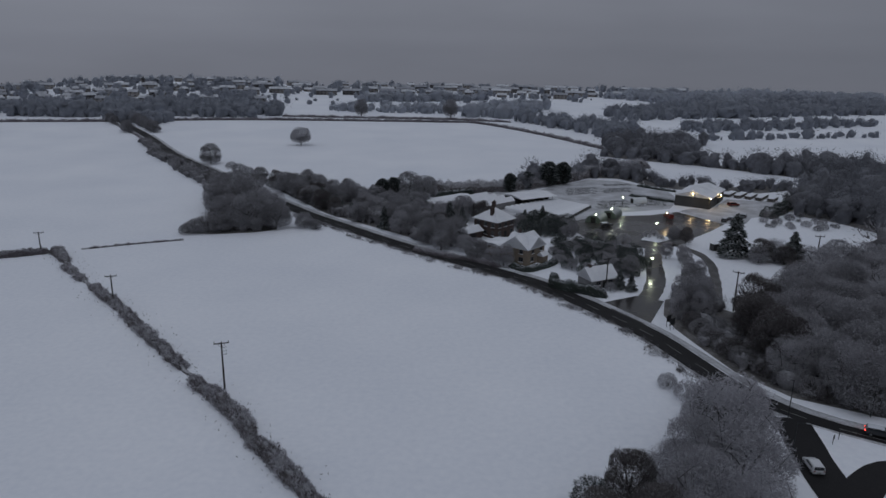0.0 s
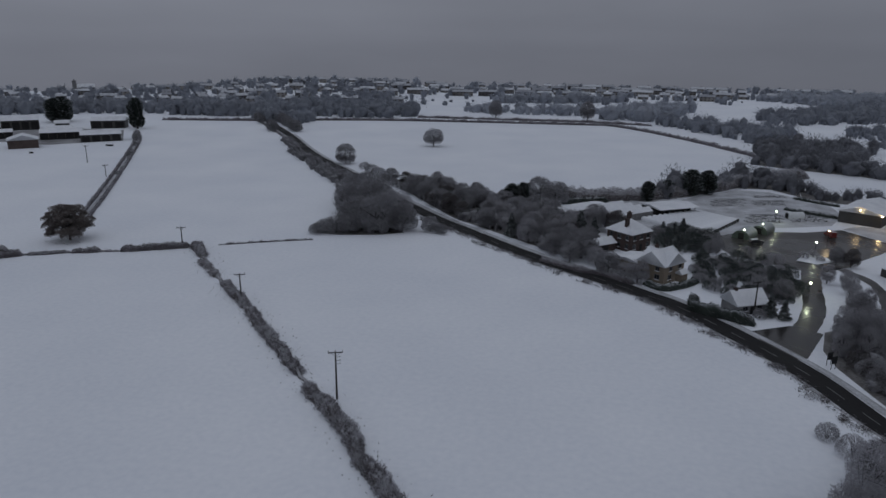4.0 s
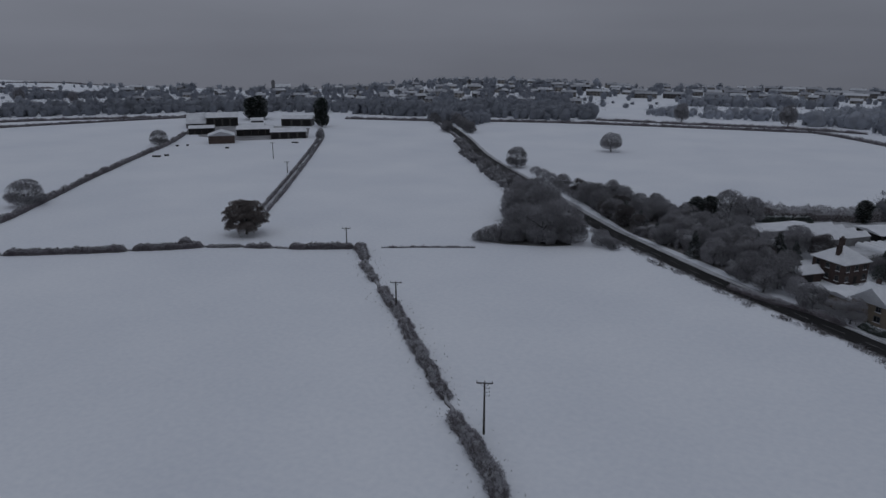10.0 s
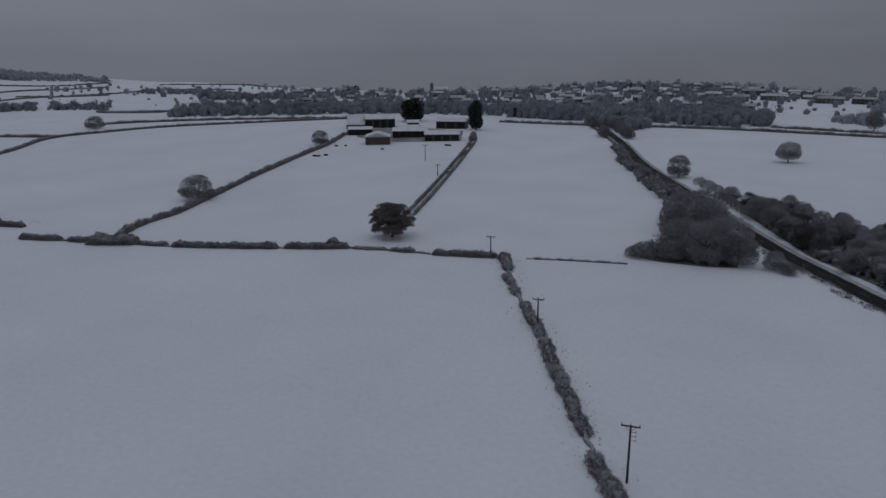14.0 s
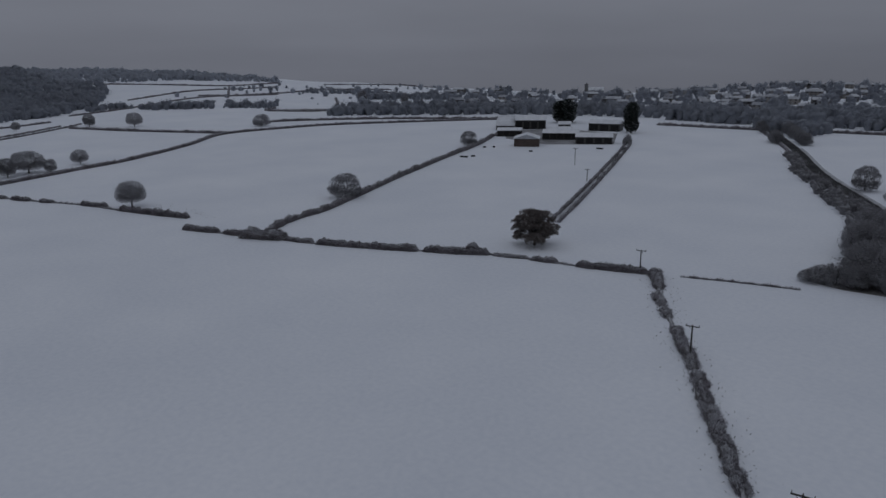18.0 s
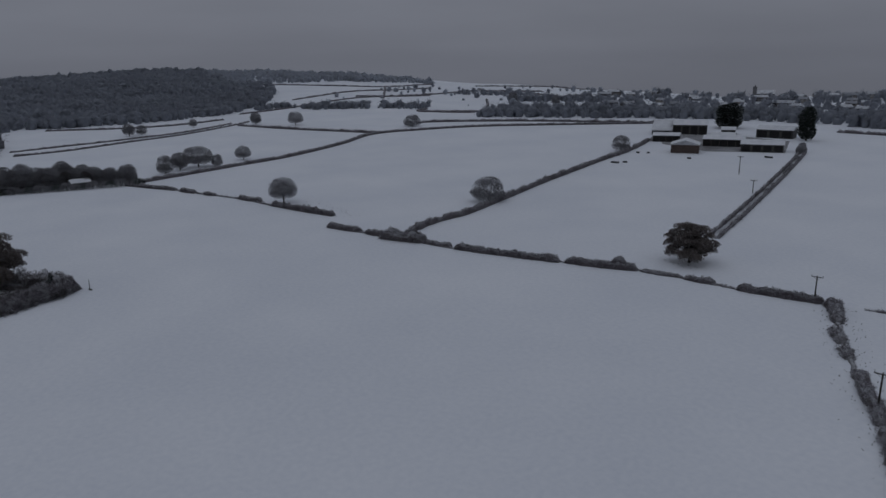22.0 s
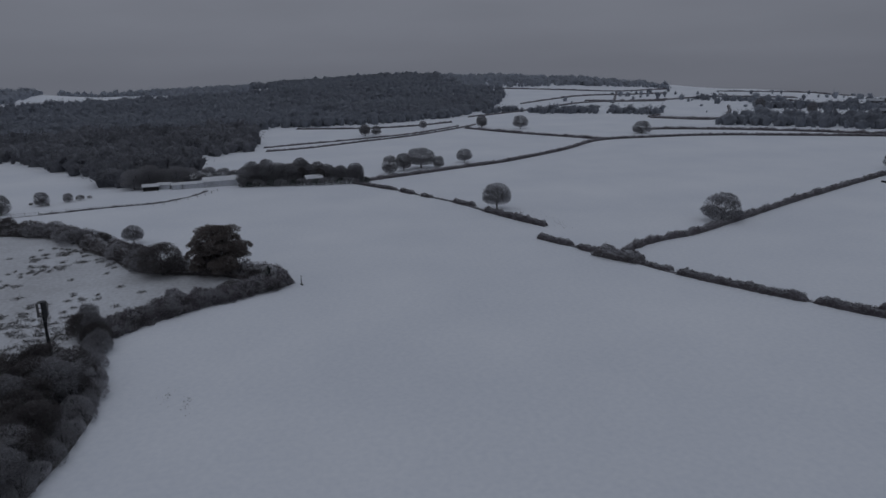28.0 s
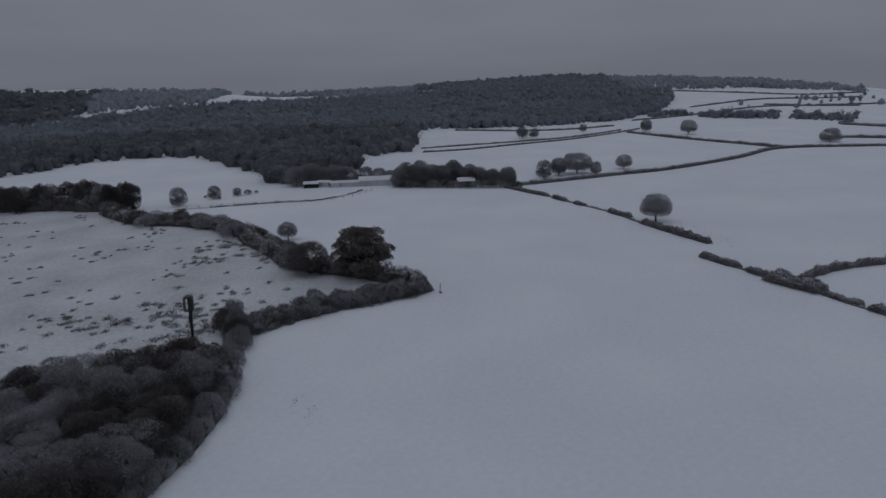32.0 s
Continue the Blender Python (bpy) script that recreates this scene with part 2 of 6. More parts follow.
M_FILM = material("polytunnel_film", (0.50, 0.53, 0.55), (0.72, 0.75, 0.77), 0.8, 0.35, 0.2)
M_GREENFILM = material("green_netting", (0.055, 0.075, 0.062), (0.13, 0.16, 0.138), 1.2, 0.6, 0.2, cap=0.4)
M_FLEECE = material("frost_fleece", (0.36, 0.37, 0.40), (0.70, 0.72, 0.76), 0.5, 0.8, 0.35, fine=1.8)
M_POTS = material("potted_stock", (0.025, 0.028, 0.025), (0.09, 0.092, 0.088), 1.5, 0.9, 0.3, cap=0.4, island=0.6)
M_CAR_WHITE = material("white_car_paint", (0.55, 0.56, 0.57), (0.66, 0.67, 0.68), 2, 0.25, 0, cap=0.3)
M_CAR_DARK = material("dark_car_paint", (0.02, 0.021, 0.025), (0.035, 0.036, 0.04), 2, 0.25, 0, cap=0.9, cap_low=0.3)
M_CAR_RED = material("red_vehicle_paint", (0.13, 0.02, 0.016), (0.20, 0.03, 0.022), 2, 0.35, 0, cap=0.5)
M_TYRE = material("tyre_rubber", (0.012, 0.012, 0.012), (0.025, 0.025, 0.025), 6, 0.9, 0.2)
M_LAMP = glow("warm_lamp", (1.0, 0.72, 0.34), 22)
M_LAMP_COOL = glow("pale_lamp", (0.9, 0.98, 0.72), 20)
M_TAIL = glow("tail_light", (1.0, 0.05, 0.03), 5)
M_HEAD = glow("head_light", (1.0, 0.95, 0.85), 18)


# ---- builders ----
def part(name, bm, mat, parent=None, label="", smooth=False):
    me = bpy.data.meshes.new(name)
    bm.normal_update()
    bm.to_mesh(me)
    bm.free()
    me.materials.append(mat)
    if smooth:
        me.polygons.foreach_set("use_smooth", [True] * len(me.polygons))
    ob = new(name, me)
    if parent:
        ob.parent = parent
    return tagged(ob, label)


def raw(name, verts, faces, mat, parent=None, label="", smooth=False):
    """A mesh object from arrays: verts (n, 3) and faces (m, k)."""
    verts, faces = np.asarray(verts, np.float32), np.asarray(faces, np.int32)
    me = bpy.data.meshes.new(name)
    k = faces.shape[1]
    me.vertices.add(len(verts))
    me.vertices.foreach_set("co", verts.ravel())
    me.loops.add(faces.size)
    me.loops.foreach_set("vertex_index", faces.ravel())
    me.polygons.add(len(faces))
    me.polygons.foreach_set("loop_start", np.arange(0, faces.size, k, dtype=np.int32))
    if smooth:
        me.polygons.foreach_set("use_smooth", np.ones(len(faces), dtype=bool))
    me.update(calc_edges=True)
    me.materials.append(mat)
    ob = new(name, me)
    if parent:
        ob.parent = parent
    return tagged(ob, label)


def root(name, x, y, z=0.0, turn=0.0, **tags):
    ob = new(name)
    ob.empty_display_size = 0.3
    ob.matrix_basis = pose(x, y, z, 0, 0, turn)
    return tagged(ob, **tags)


def box(bm, x, y, z, sx, sy, sz, turn=0.0, bevel=0.0):
    """A box with its base centre at x, y, z."""
    made = bmesh.ops.create_cube(bm, size=1.0, matrix=pose(x, y, z + sz / 2, 0, 0, turn) @ Matrix.Diagonal((sx, sy, sz, 1)))
    if bevel:
        edges = list({e for v in made["verts"] for e in v.link_edges})
        bmesh.ops.bevel(bm, geom=edges, offset=bevel, segments=2, affect="EDGES", profile=0.5)
    return bm


def rod(bm, a, b, r1, r2, n=6):
    a, b = Vector(a), Vector(b)
    d = b - a
    m = Matrix.Translation((a + b) / 2) @ d.to_track_quat("Z", "Y").to_matrix().to_4x4()
    bmesh.ops.create_cone(bm, cap_ends=True, segments=n, radius1=r1, radius2=r2, depth=d.length, matrix=m)
    return bm


def gable(bm, x, y, z, sx, sy, rise, over=0.35, thick=0.22, turn=0.0, hip=0.0):
    """A pitched roof, ridge along x, with thickness; hip: how far its ridge stops short of the ends."""
    m = pose(x, y, z, 0, 0, turn)
    hx, hy, ends = sx / 2 + over, sy / 2 + over, sx / 2 + over - hip
    drop = over * rise / (sy / 2)
    lower = [(-hx, -hy, -drop), (hx, -hy, -drop), (hx, hy, -drop), (-hx, hy, -drop), (-ends, 0, rise), (ends, 0, rise)]
    vs = [bm.verts.new(m @ Vector(p)) for p in lower] + [bm.verts.new(m @ Vector((p[0], p[1], p[2] + thick))) for p in lower]
    for f in ((0, 1, 5, 4), (2, 3, 4, 5), (1, 2, 5), (3, 0, 4)):
        bm.faces.new([vs[i + 6] for i in f])
        bm.faces.new([vs[i] for i in reversed(f)])
    for a, b in ((0, 1), (1, 2), (2, 3), (3, 0)):
        bm.faces.new((vs[a], vs[b], vs[b + 6], vs[a + 6]))
    return bm


def walls(bm, x, y, z, sx, sy, h, rise=0.0, turn=0.0):
    """A body with gable ends under a roof whose ridge runs along x."""
    m = pose(x, y, z, 0, 0, turn)
    hx, hy = sx / 2, sy / 2
    ring = [(-hx, -hy, 0), (hx, -hy, 0), (hx, hy, 0), (-hx, hy, 0), (-hx, -hy, h), (hx, -hy, h), (hx, hy, h), (-hx, hy, h), (-hx, 0, h + rise), (hx, 0, h + rise)]
    v = [bm.verts.new(m @ Vector(p)) for p in ring]
    for f in ((0, 1, 5, 4), (2, 3, 7, 6), (3, 2, 1, 0)):
        bm.faces.new([v[i] for i in f])
    for f in (((1, 2, 6, 9, 5), (3, 0, 4, 8, 7), (4, 5, 9, 8), (6, 7, 8, 9)) if rise else ((1, 2, 6, 5), (3, 0, 4, 7), (4, 5, 6, 7))):
        bm.faces.new([v[i] for i in f])
    return bm


def smooth_line(points, step=4.0):
    """Catmull-Rom through the points, at even steps."""
    p = np.array(points, float)
    p = np.vstack([2 * p[0] - p[1], p, 2 * p[-1] - p[-2]])
    out = []
    for i in range(1, len(p) - 2):
        n = max(2, int(np.hypot(*(p[i + 1] - p[i])[:2]) / step))
        for u in np.linspace(0, 1, n, endpoint=False):
            a, b, c, d = p[i - 1], p[i], p[i + 1], p[i + 2]
            out.append(0.5 * (2 * b + (c - a) * u + (2 * a - 5 * b + 4 * c - d) * u**2 + (3 * b - a - 3 * c + d) * u**3))
    out.append(p[-2])
    return np.array(out)


def normals2(line):
    d = np.gradient(line, axis=0)
    d /= np.linalg.norm(d, axis=1, keepdims=True) + 1e-9
    return np.stack([-d[:, 1], d[:, 0]], 1)


def strip(name, line, left, right, z, mat, parent=None, thick=0.0, ragged=0.0, seed=0, label=""):
    """A ribbon along a line, from left to right of it (metres, left positive), lying at height z, with sides of that thickness."""
    rs = np.random.RandomState(seed)
    n = normals2(line)
    l = left + (rs.rand(len(line)) - 0.5) * 2 * ragged
    r = right + (rs.rand(len(line)) - 0.5) * 2 * ragged
    a, b = line + n * l[:, None], line + n * r[:, None]
    k = len(line)
    zs = np.array([ground_z(x, y) for x, y in line]) + z
    rows = [np.c_[a, zs - thick], np.c_[a, zs], np.c_[b, zs], np.c_[b, zs - thick]] if thick else [np.c_[a, zs], np.c_[b, zs]]
    v = np.concatenate(rows)
    f = [(j * k + i, j * k + i + 1, (j + 1) * k + i + 1, (j + 1) * k + i) for j in range(len(rows) - 1) for i in range(k - 1)]
    f = [q[::-1] for q in f]
    return raw(name, v, f, mat, parent, label)


def patch(name, outline, z, mat, parent=None, label="", thick=0.0):
    bm = bmesh.new()
    vs = [bm.verts.new((x, y, z)) for x, y in outline]
    face = bm.faces.new(vs)
    face.normal_update()
    if face.normal.z < 0:
        face.normal_flip()
    if thick:
        low = bmesh.ops.extrude_face_region(bm, geom=[face])
        bmesh.ops.translate(bm, verts=[g for g in low["geom"] if isinstance(g, bmesh.types.BMVert)], vec=(0, 0, thick))
    bmesh.ops.triangulate(bm, faces=bm.faces[:])
    return part(name, bm, mat, parent, label)


# ---- the land: level fields, a rim of low hills, falling away beyond ----
HUB = (-15.0, 25.0)
RIM = [(-60, 1000, 0), (-33, 1000, 3), (-10, 1000, 0), (8, 1000, 0), (15, 1000, 5), (22, 1000, 8), (28, 1000, 2), (38, 1000, -3), (48, 1100, 2), (57, 1350, 5),
       (64, 1500, 12), (70, 1500, 24), (76, 1550, 33), (83, 1550, 37), (90, 1500, 28), (97, 1500, 20), (104, 1400, 18), (110, 1500, 28), (118, 1600, 42),
       (126, 1600, 42), (150, 1500, 20), (200, 1200, 0), (300, 1000, 0)]


def ground_z(x, y):
    dx, dy = x - HUB[0], y - HUB[1]
    r = math.hypot(dx, dy)
    az = math.degrees(math.atan2(-dx, dy))
    az = az + 360 if az < -60 else az
    i = 0
    while i < len(RIM) - 2 and az > RIM[i + 1][0]:
        i += 1
    (a0, r0, z0), (a1, r1, z1) = RIM[i], RIM[i + 1]
    u = min(1, max(0, (az - a0) / (a1 - a0)))
    u = u * u * (3 - 2 * u)
    rim, top = r0 + (r1 - r0) * u, z0 + (z1 - z0) * u
    if r > rim:
        return top - (r - rim) ** 2 / (r - rim + 60) * 0.11
    s = max(0, (r / rim - 0.5) / 0.5)
    return top * s * s * (3 - 2 * s)


rings = [0.0] + list(np.arange(12, 480, 12)) + list(np.arange(480, 1000, 20)) + list(np.arange(1000, 1760, 14)) + [1850, 2000, 2300, 2800, 3600, 4800]
SPOKES = 200
gv = [(HUB[0], HUB[1], 0.0)]
for r in rings[1:]:
    for s in range(SPOKES):
        a = 2 * math.pi * s / SPOKES
        x, y = HUB[0] - r * math.sin(a), HUB[1] + r * math.cos(a)
        gv.append((x, y, ground_z(x, y)))
bm = bmesh.new()
vs = [bm.verts.new(p) for p in gv]
for s in range(SPOKES):
    bm.faces.new((vs[0], vs[1 + s], vs[1 + (s + 1) % SPOKES]))
    for i in range(len(rings) - 2):
        a, b = 1 + i * SPOKES, 1 + (i + 1) * SPOKES
        bm.faces.new((vs[a + s], vs[b + s], vs[b + (s + 1) % SPOKES], vs[a + (s + 1) % SPOKES]))
ground = tagged(part("ground", bm, M_FIELD, smooth=True), "snow-covered farmland, level fields with low hills round", "ground", kind="structure")


# ---- plants ----
def blades(rs, points, out, length, width, spread=0.7):
    """Thin triangular sprays at the points, pointing roughly along out."""
    n = len(points)
    d = out + rs.normal(0, spread, (n, 3))
    d /= np.linalg.norm(d, axis=1, keepdims=True) + 1e-9
    side = np.cross(d, rs.normal(0, 1, (n, 3)))
    side /= np.linalg.norm(side, axis=1, keepdims=True) + 1e-9
    ln = length * (0.6 + 0.8 * rs.rand(n, 1))
    wd = width * (0.6 + 0.8 * rs.rand(n, 1))
    v = np.stack([points - side * wd / 2 - d * ln * 0.35, points + side * wd / 2 - d * ln * 0.35, points + d * ln * 0.65], 1).reshape(-1, 3)
    return v, np.arange(3 * n).reshape(-1, 3)


def lumps(dirs, seed, freq=2.3, low=0.74, high=1.12):
    """A lumpy outline: a factor for each direction."""
    k = np.random.RandomState(seed).normal(0, freq, (9, 3))
    ph = np.random.RandomState(seed + 1).rand(9) * 6.28
    w = np.sin(dirs @ k.T + ph).mean(1) * 1.5
    return low + (high - low) * (0.5 + 0.5 * np.clip(w, -1, 1))


def tubes(segments, sides=5):
    """Tapered tubes: rows of (a, b, ra, rb)."""
    v, f = [], []
    for a, b, ra, rb in segments:
        a, b = np.array(a, float), np.array(b, float)
        d = (b - a) / (np.linalg.norm(b - a) + 1e-9)
        s = np.cross(d, (0.3, 0.9, 0.2) if abs(d[2]) > 0.8 else (0, 0, 1))
        s /= np.linalg.norm(s)
        u = np.cross(d, s)
        base = len(v)
        for c, r in ((a, ra), (b, rb)):
            for i in range(sides):
                q = 2 * math.pi * i / sides
                v.append(c + r * (math.cos(q) * s + math.sin(q) * u))
        for i in range(sides):
            f.append((base + i, base + (i + 1) % sides, base + sides + (i + 1) % sides, base + sides + i))
    return v, f


def bare_tree(name, seed, h, wide, n, mat, foot=0.16, blade=(0.085, 0.02), label="", limbs=9, category="tree", fill=0.45, low=0.42, skirt=0.36):
    """A leafless broadleaf tree: trunk, limbs that fork twice, and a crown of many twig sprays with gaps."""
    rs = np.random.RandomState(seed)
    tree = root(name, 0, 0, label=label, category=category)
    mid, rad = np.array([0, 0, h * low]), np.array([wide / 2, wide / 2, h * (1 - low)])
    segs, tips = [], []
    r0 = 0.028 * h
    fork = np.array([rs.normal(0, 0.02) * h, rs.normal(0, 0.02) * h, h * (foot + 0.12)])
    segs += [((0, 0, -0.3), (0, 0, 0.25), r0 * 1.6, r0 * 1.05), ((0, 0, 0.25), fork, r0 * 1.05, r0 * 0.8)]
    top = fork + (rs.normal(0, 0.04) * h, rs.normal(0, 0.04) * h, h * 0.36)
    segs.append((fork, top, r0 * 0.8, r0 * 0.3))
    tips.append(top)
    for i in range(limbs):
        a = 2 * math.pi * (i + rs.rand() * 0.6) / limbs
        up = rs.uniform(-0.35, 0.75)
        start = fork + (top - fork) * rs.uniform(0, 0.7) if i > 2 else fork * (0.75 + 0.1 * i)
        end = mid + rad * np.array([math.cos(a), math.sin(a), up]) * rs.uniform(0.55, 0.8)
        knee = start * 0.5 + end * 0.5 + (0, 0, h * rs.uniform(0.0, 0.05))
        segs += [(start, knee, r0 * 0.5, r0 * 0.32), (knee, end, r0 * 0.32, r0 * 0.14)]
        for j in range(4):
            s2 = knee + (end - knee) * rs.uniform(0.1, 1)
            e2 = s2 + rs.normal(0, 1, 3) * rad * 0.26 + (end - start) * 0.22 + (0, 0, 0.03 * h)
            far = np.linalg.norm((e2 - mid) / rad)
            e2 = mid + (e2 - mid) * min(1, 0.92 / far)
            e2[2] = max(e2[2], h * foot)
            segs.append((s2, e2, r0 * 0.15, r0 * 0.05))
            tips.append(e2)
    v, f = tubes(segs)
    raw("trunk", v, f, M_BARK, tree, smooth=True)
    k = 27
    cz, ca = rs.uniform(-0.9, 0.95, k), 2.4 * np.arange(k) + rs.rand(k)
    cd = np.stack([np.cos(ca) * np.sqrt(1 - cz**2), np.sin(ca) * np.sqrt(1 - cz**2), cz], 1)
    cc = mid + cd * rad * rs.uniform(0.5, 0.82, (k, 1))
    cr = rs.uniform(0.13, 0.235, k) * math.sqrt(h * wide)
    i = rs.choice(k, n, p=cr**2 / (cr**2).sum())
    d = rs.normal(0, 1, (n, 3))
    d[:, 2] = np.where(d[:, 2] < -0.5, -d[:, 2], d[:, 2])
    d /= np.linalg.norm(d, axis=1, keepdims=True)
    p = cc[i] + d * cr[i][:, None] * (1, 1, 0.8) * (0.3 + 0.7 * rs.rand(n, 1) ** 0.45) * lumps(d, seed + 7, 3.0)[:, None]
    full = rs.normal(0, 1, (n, 3))
    full /= np.linalg.norm(full, axis=1, keepdims=True)
    fp = mid + full * rad * lumps(full, seed + 5, 2.0, 0.84, 1.04)[:, None] * (0.3 + 0.66 * rs.rand(n, 1) ** 0.45)
    p = np.where(rs.rand(n, 1) < fill, fp, p)
    q = np.linalg.norm((p - mid) / rad, axis=1, keepdims=True)
    rim = lumps((p - mid) / rad / np.maximum(q, 1e-6), seed + 9, 3.4, 0.78, 1.06)[:, None]
    p = mid + (p - mid) * np.minimum(1, rim * rs.uniform(0.9, 1.0, (n, 1)) / np.maximum(q, 1e-6))
    under = p[:, 2] < mid[2]
    u = np.clip((mid[2] - p[:, 2]) / rad[2], 0, 0.97)
    p[:, :2] *= np.where(under, (1 - u**2) ** -skirt, 1.0)[:, None]
    p[:, 2] = np.where(under, mid[2] - (mid[2] - p[:, 2]) * (low - foot) / (1 - low), p[:, 2])
    v, f = blades(rs, p, d + cd[i] * 0.5 + (0, 0, 0.2), blade[0] * h, blade[1] * h)
    raw("crown", v, f, mat, tree)
    return tree


def pad_oak(name, seed, h, wide, n, mat, label):
    """A spreading oak in leaf: trunk, limbs, and foliage in many flattened pads with gaps between them."""
    rs = np.random.RandomState(seed)
    tree = root(name, 0, 0, label=label, category="tree")
    r0, k = 0.03 * h, 96
    az, up = 2.4 * np.arange(k) + rs.normal(0, 0.3, k), rs.uniform(-0.6, 1.0, k)
    out = np.sqrt(1 - np.where(up > 0, up, 0.9 * up) ** 2) * rs.uniform(0.9, 1.0, k)
    deep = np.where(np.arange(k) % 3 == 0, rs.uniform(0.2, 0.6, k), rs.uniform(0.72, 1.0, k))
    centre = np.stack([np.cos(az) * out * wide * 0.42 * deep, np.sin(az) * out * wide * 0.42 * deep, h * (0.40 + np.where(up > 0, 0.50 * deep, 0.42) * up)], 1)
    size = rs.uniform(0.095, 0.155, k) * math.sqrt(h * wide)
    fork = np.array([0, 0, 0.24 * h])
    segs = [((0, 0, -0.3), (0, 0, 0.3), r0 * 1.7, r0 * 1.15), ((0, 0, 0.3), fork, r0 * 1.15, r0 * 0.9), (fork, (0.2, 0.1, 0.66 * h), r0 * 0.8, r0 * 0.3)]
    for c in centre[::2]:
        knee = fork * 0.45 + c * 0.55 + (0, 0, 0.03 * h)
        segs += [(fork + (0, 0, rs.uniform(-0.06, 0.2) * h), knee, r0 * 0.42, r0 * 0.22), (knee, c, r0 * 0.22, r0 * 0.06)]
    v, f = tubes(segs)
    raw("trunk", v, f, M_BARK, tree, smooth=True)
    i = rs.choice(k, n, p=size**2 / (size**2).sum())
    d = rs.normal(0, 1, (n, 3))
    d[:, 2] = np.where(d[:, 2] < -0.3, -d[:, 2], d[:, 2])
    d /= np.linalg.norm(d, axis=1, keepdims=True)
    p = centre[i] + d * size[i][:, None] * (1.15, 1.15, 0.7) * lumps(d + i[:, None], seed, 3.0, 0.7, 1.15)[:, None] * (0.35 + 0.65 * rs.rand(n, 1) ** 0.4)
    v, f = blades(rs, p, d + (0, 0, 0.2), 0.036 * h, 0.018 * h)
    raw("crown", v, f, mat, tree)
    return tree


def conifer(name, seed, h, wide, n, label, columnar=False):
    rs = np.random.RandomState(seed)
    tree = root(name, 0, 0, label=label, category="tree")
    v, f = tubes([((0, 0, -0.3), (0, 0, h * 0.5), 0.03 * h, 0.018 * h), ((0, 0, h * 0.5), (0, 0, h * 0.96), 0.018 * h, 0.004 * h)])
    raw("trunk", v, f, M_BARK, tree, smooth=True)
    u = rs.rand(n) ** (0.9 if columnar else 1.45)
    a = rs.rand(n) * 6.283
    tier = 0.82 + 0.24 * np.sin(u * (26 if not columnar else 9) + rs.rand(n) * 0.8) * (1 - 0.5 * columnar)
    prof = np.sin(np.clip(u * 0.93 + 0.07, 0, 1) * math.pi) ** 0.45 if columnar else (1 - u) ** 0.85 + 0.03
    rr = wide / 2 * prof * tier * (0.45 + 0.55 * rs.rand(n) ** 0.4) * (0.85 + 0.2 * np.sin(a * 3 + u * 5 + seed))
    p = np.stack([rr * np.cos(a), rr * np.sin(a), h * (0.06 + 0.92 * u)], 1)
    out = np.stack([np.cos(a), np.sin(a), np.full(n, 0.9 if columnar else -0.15)], 1)
    v, f = blades(rs, p, out, 0.085 * h, 0.032 * h, 0.45)
    raw("crown", v, f, M_GREEN, tree)
    return tree


def bush(name, seed, h, wide, n, mat, label, category="bush", blade=(0.10, 0.022), lumpy=(0.8, 1.1)):
    rs = np.random.RandomState(seed)
    ob = root(name, 0, 0, label=label, category=category)
    segs = []
    for i in range(9):
        a, r = rs.rand() * 6.28, wide * 0.35 * rs.rand()
        segs.append(((0.1 * r * math.cos(a), 0.1 * r * math.sin(a), -0.2), (r * math.cos(a), r * math.sin(a), h * rs.uniform(0.55, 0.85)), 0.06, 0.015))
    v, f = tubes(segs, 4)
    raw("stem", v, f, M_BARK, ob)
    d = rs.normal(0, 1, (n, 3))
    d[:, 2] = np.abs(d[:, 2]) - 0.45
    d /= np.linalg.norm(d, axis=1, keepdims=True)
    q = lumps(d, seed + 3, 2.3 if lumpy[0] > 0.7 else 3.6, *lumpy)[:, None] * (0.4 + 0.6 * rs.rand(n, 1) ** 0.35)
    p = np.array([0, 0, h * 0.34]) + d * (wide / 2, wide / 2, h * 0.62) * q
    p[:, 2] = np.maximum(p[:, 2], 0.05)
    v, f = blades(rs, p, d * (1, 1, 1.4), blade[0] * h, blade[1] * h)
    tagged(raw("spray", v, f, mat, ob), kind="stuff")
    return ob


def billow(x, y, z):
    """Puffy lumps with creases between them, 0 to about 1."""
    return min(0.95, abs(noise.noise(Vector((x, y, z)))) * 1.5 + 0.35 * abs(noise.noise(Vector((x * 2.3, y * 2.3, z * 2.3 + 4)))))


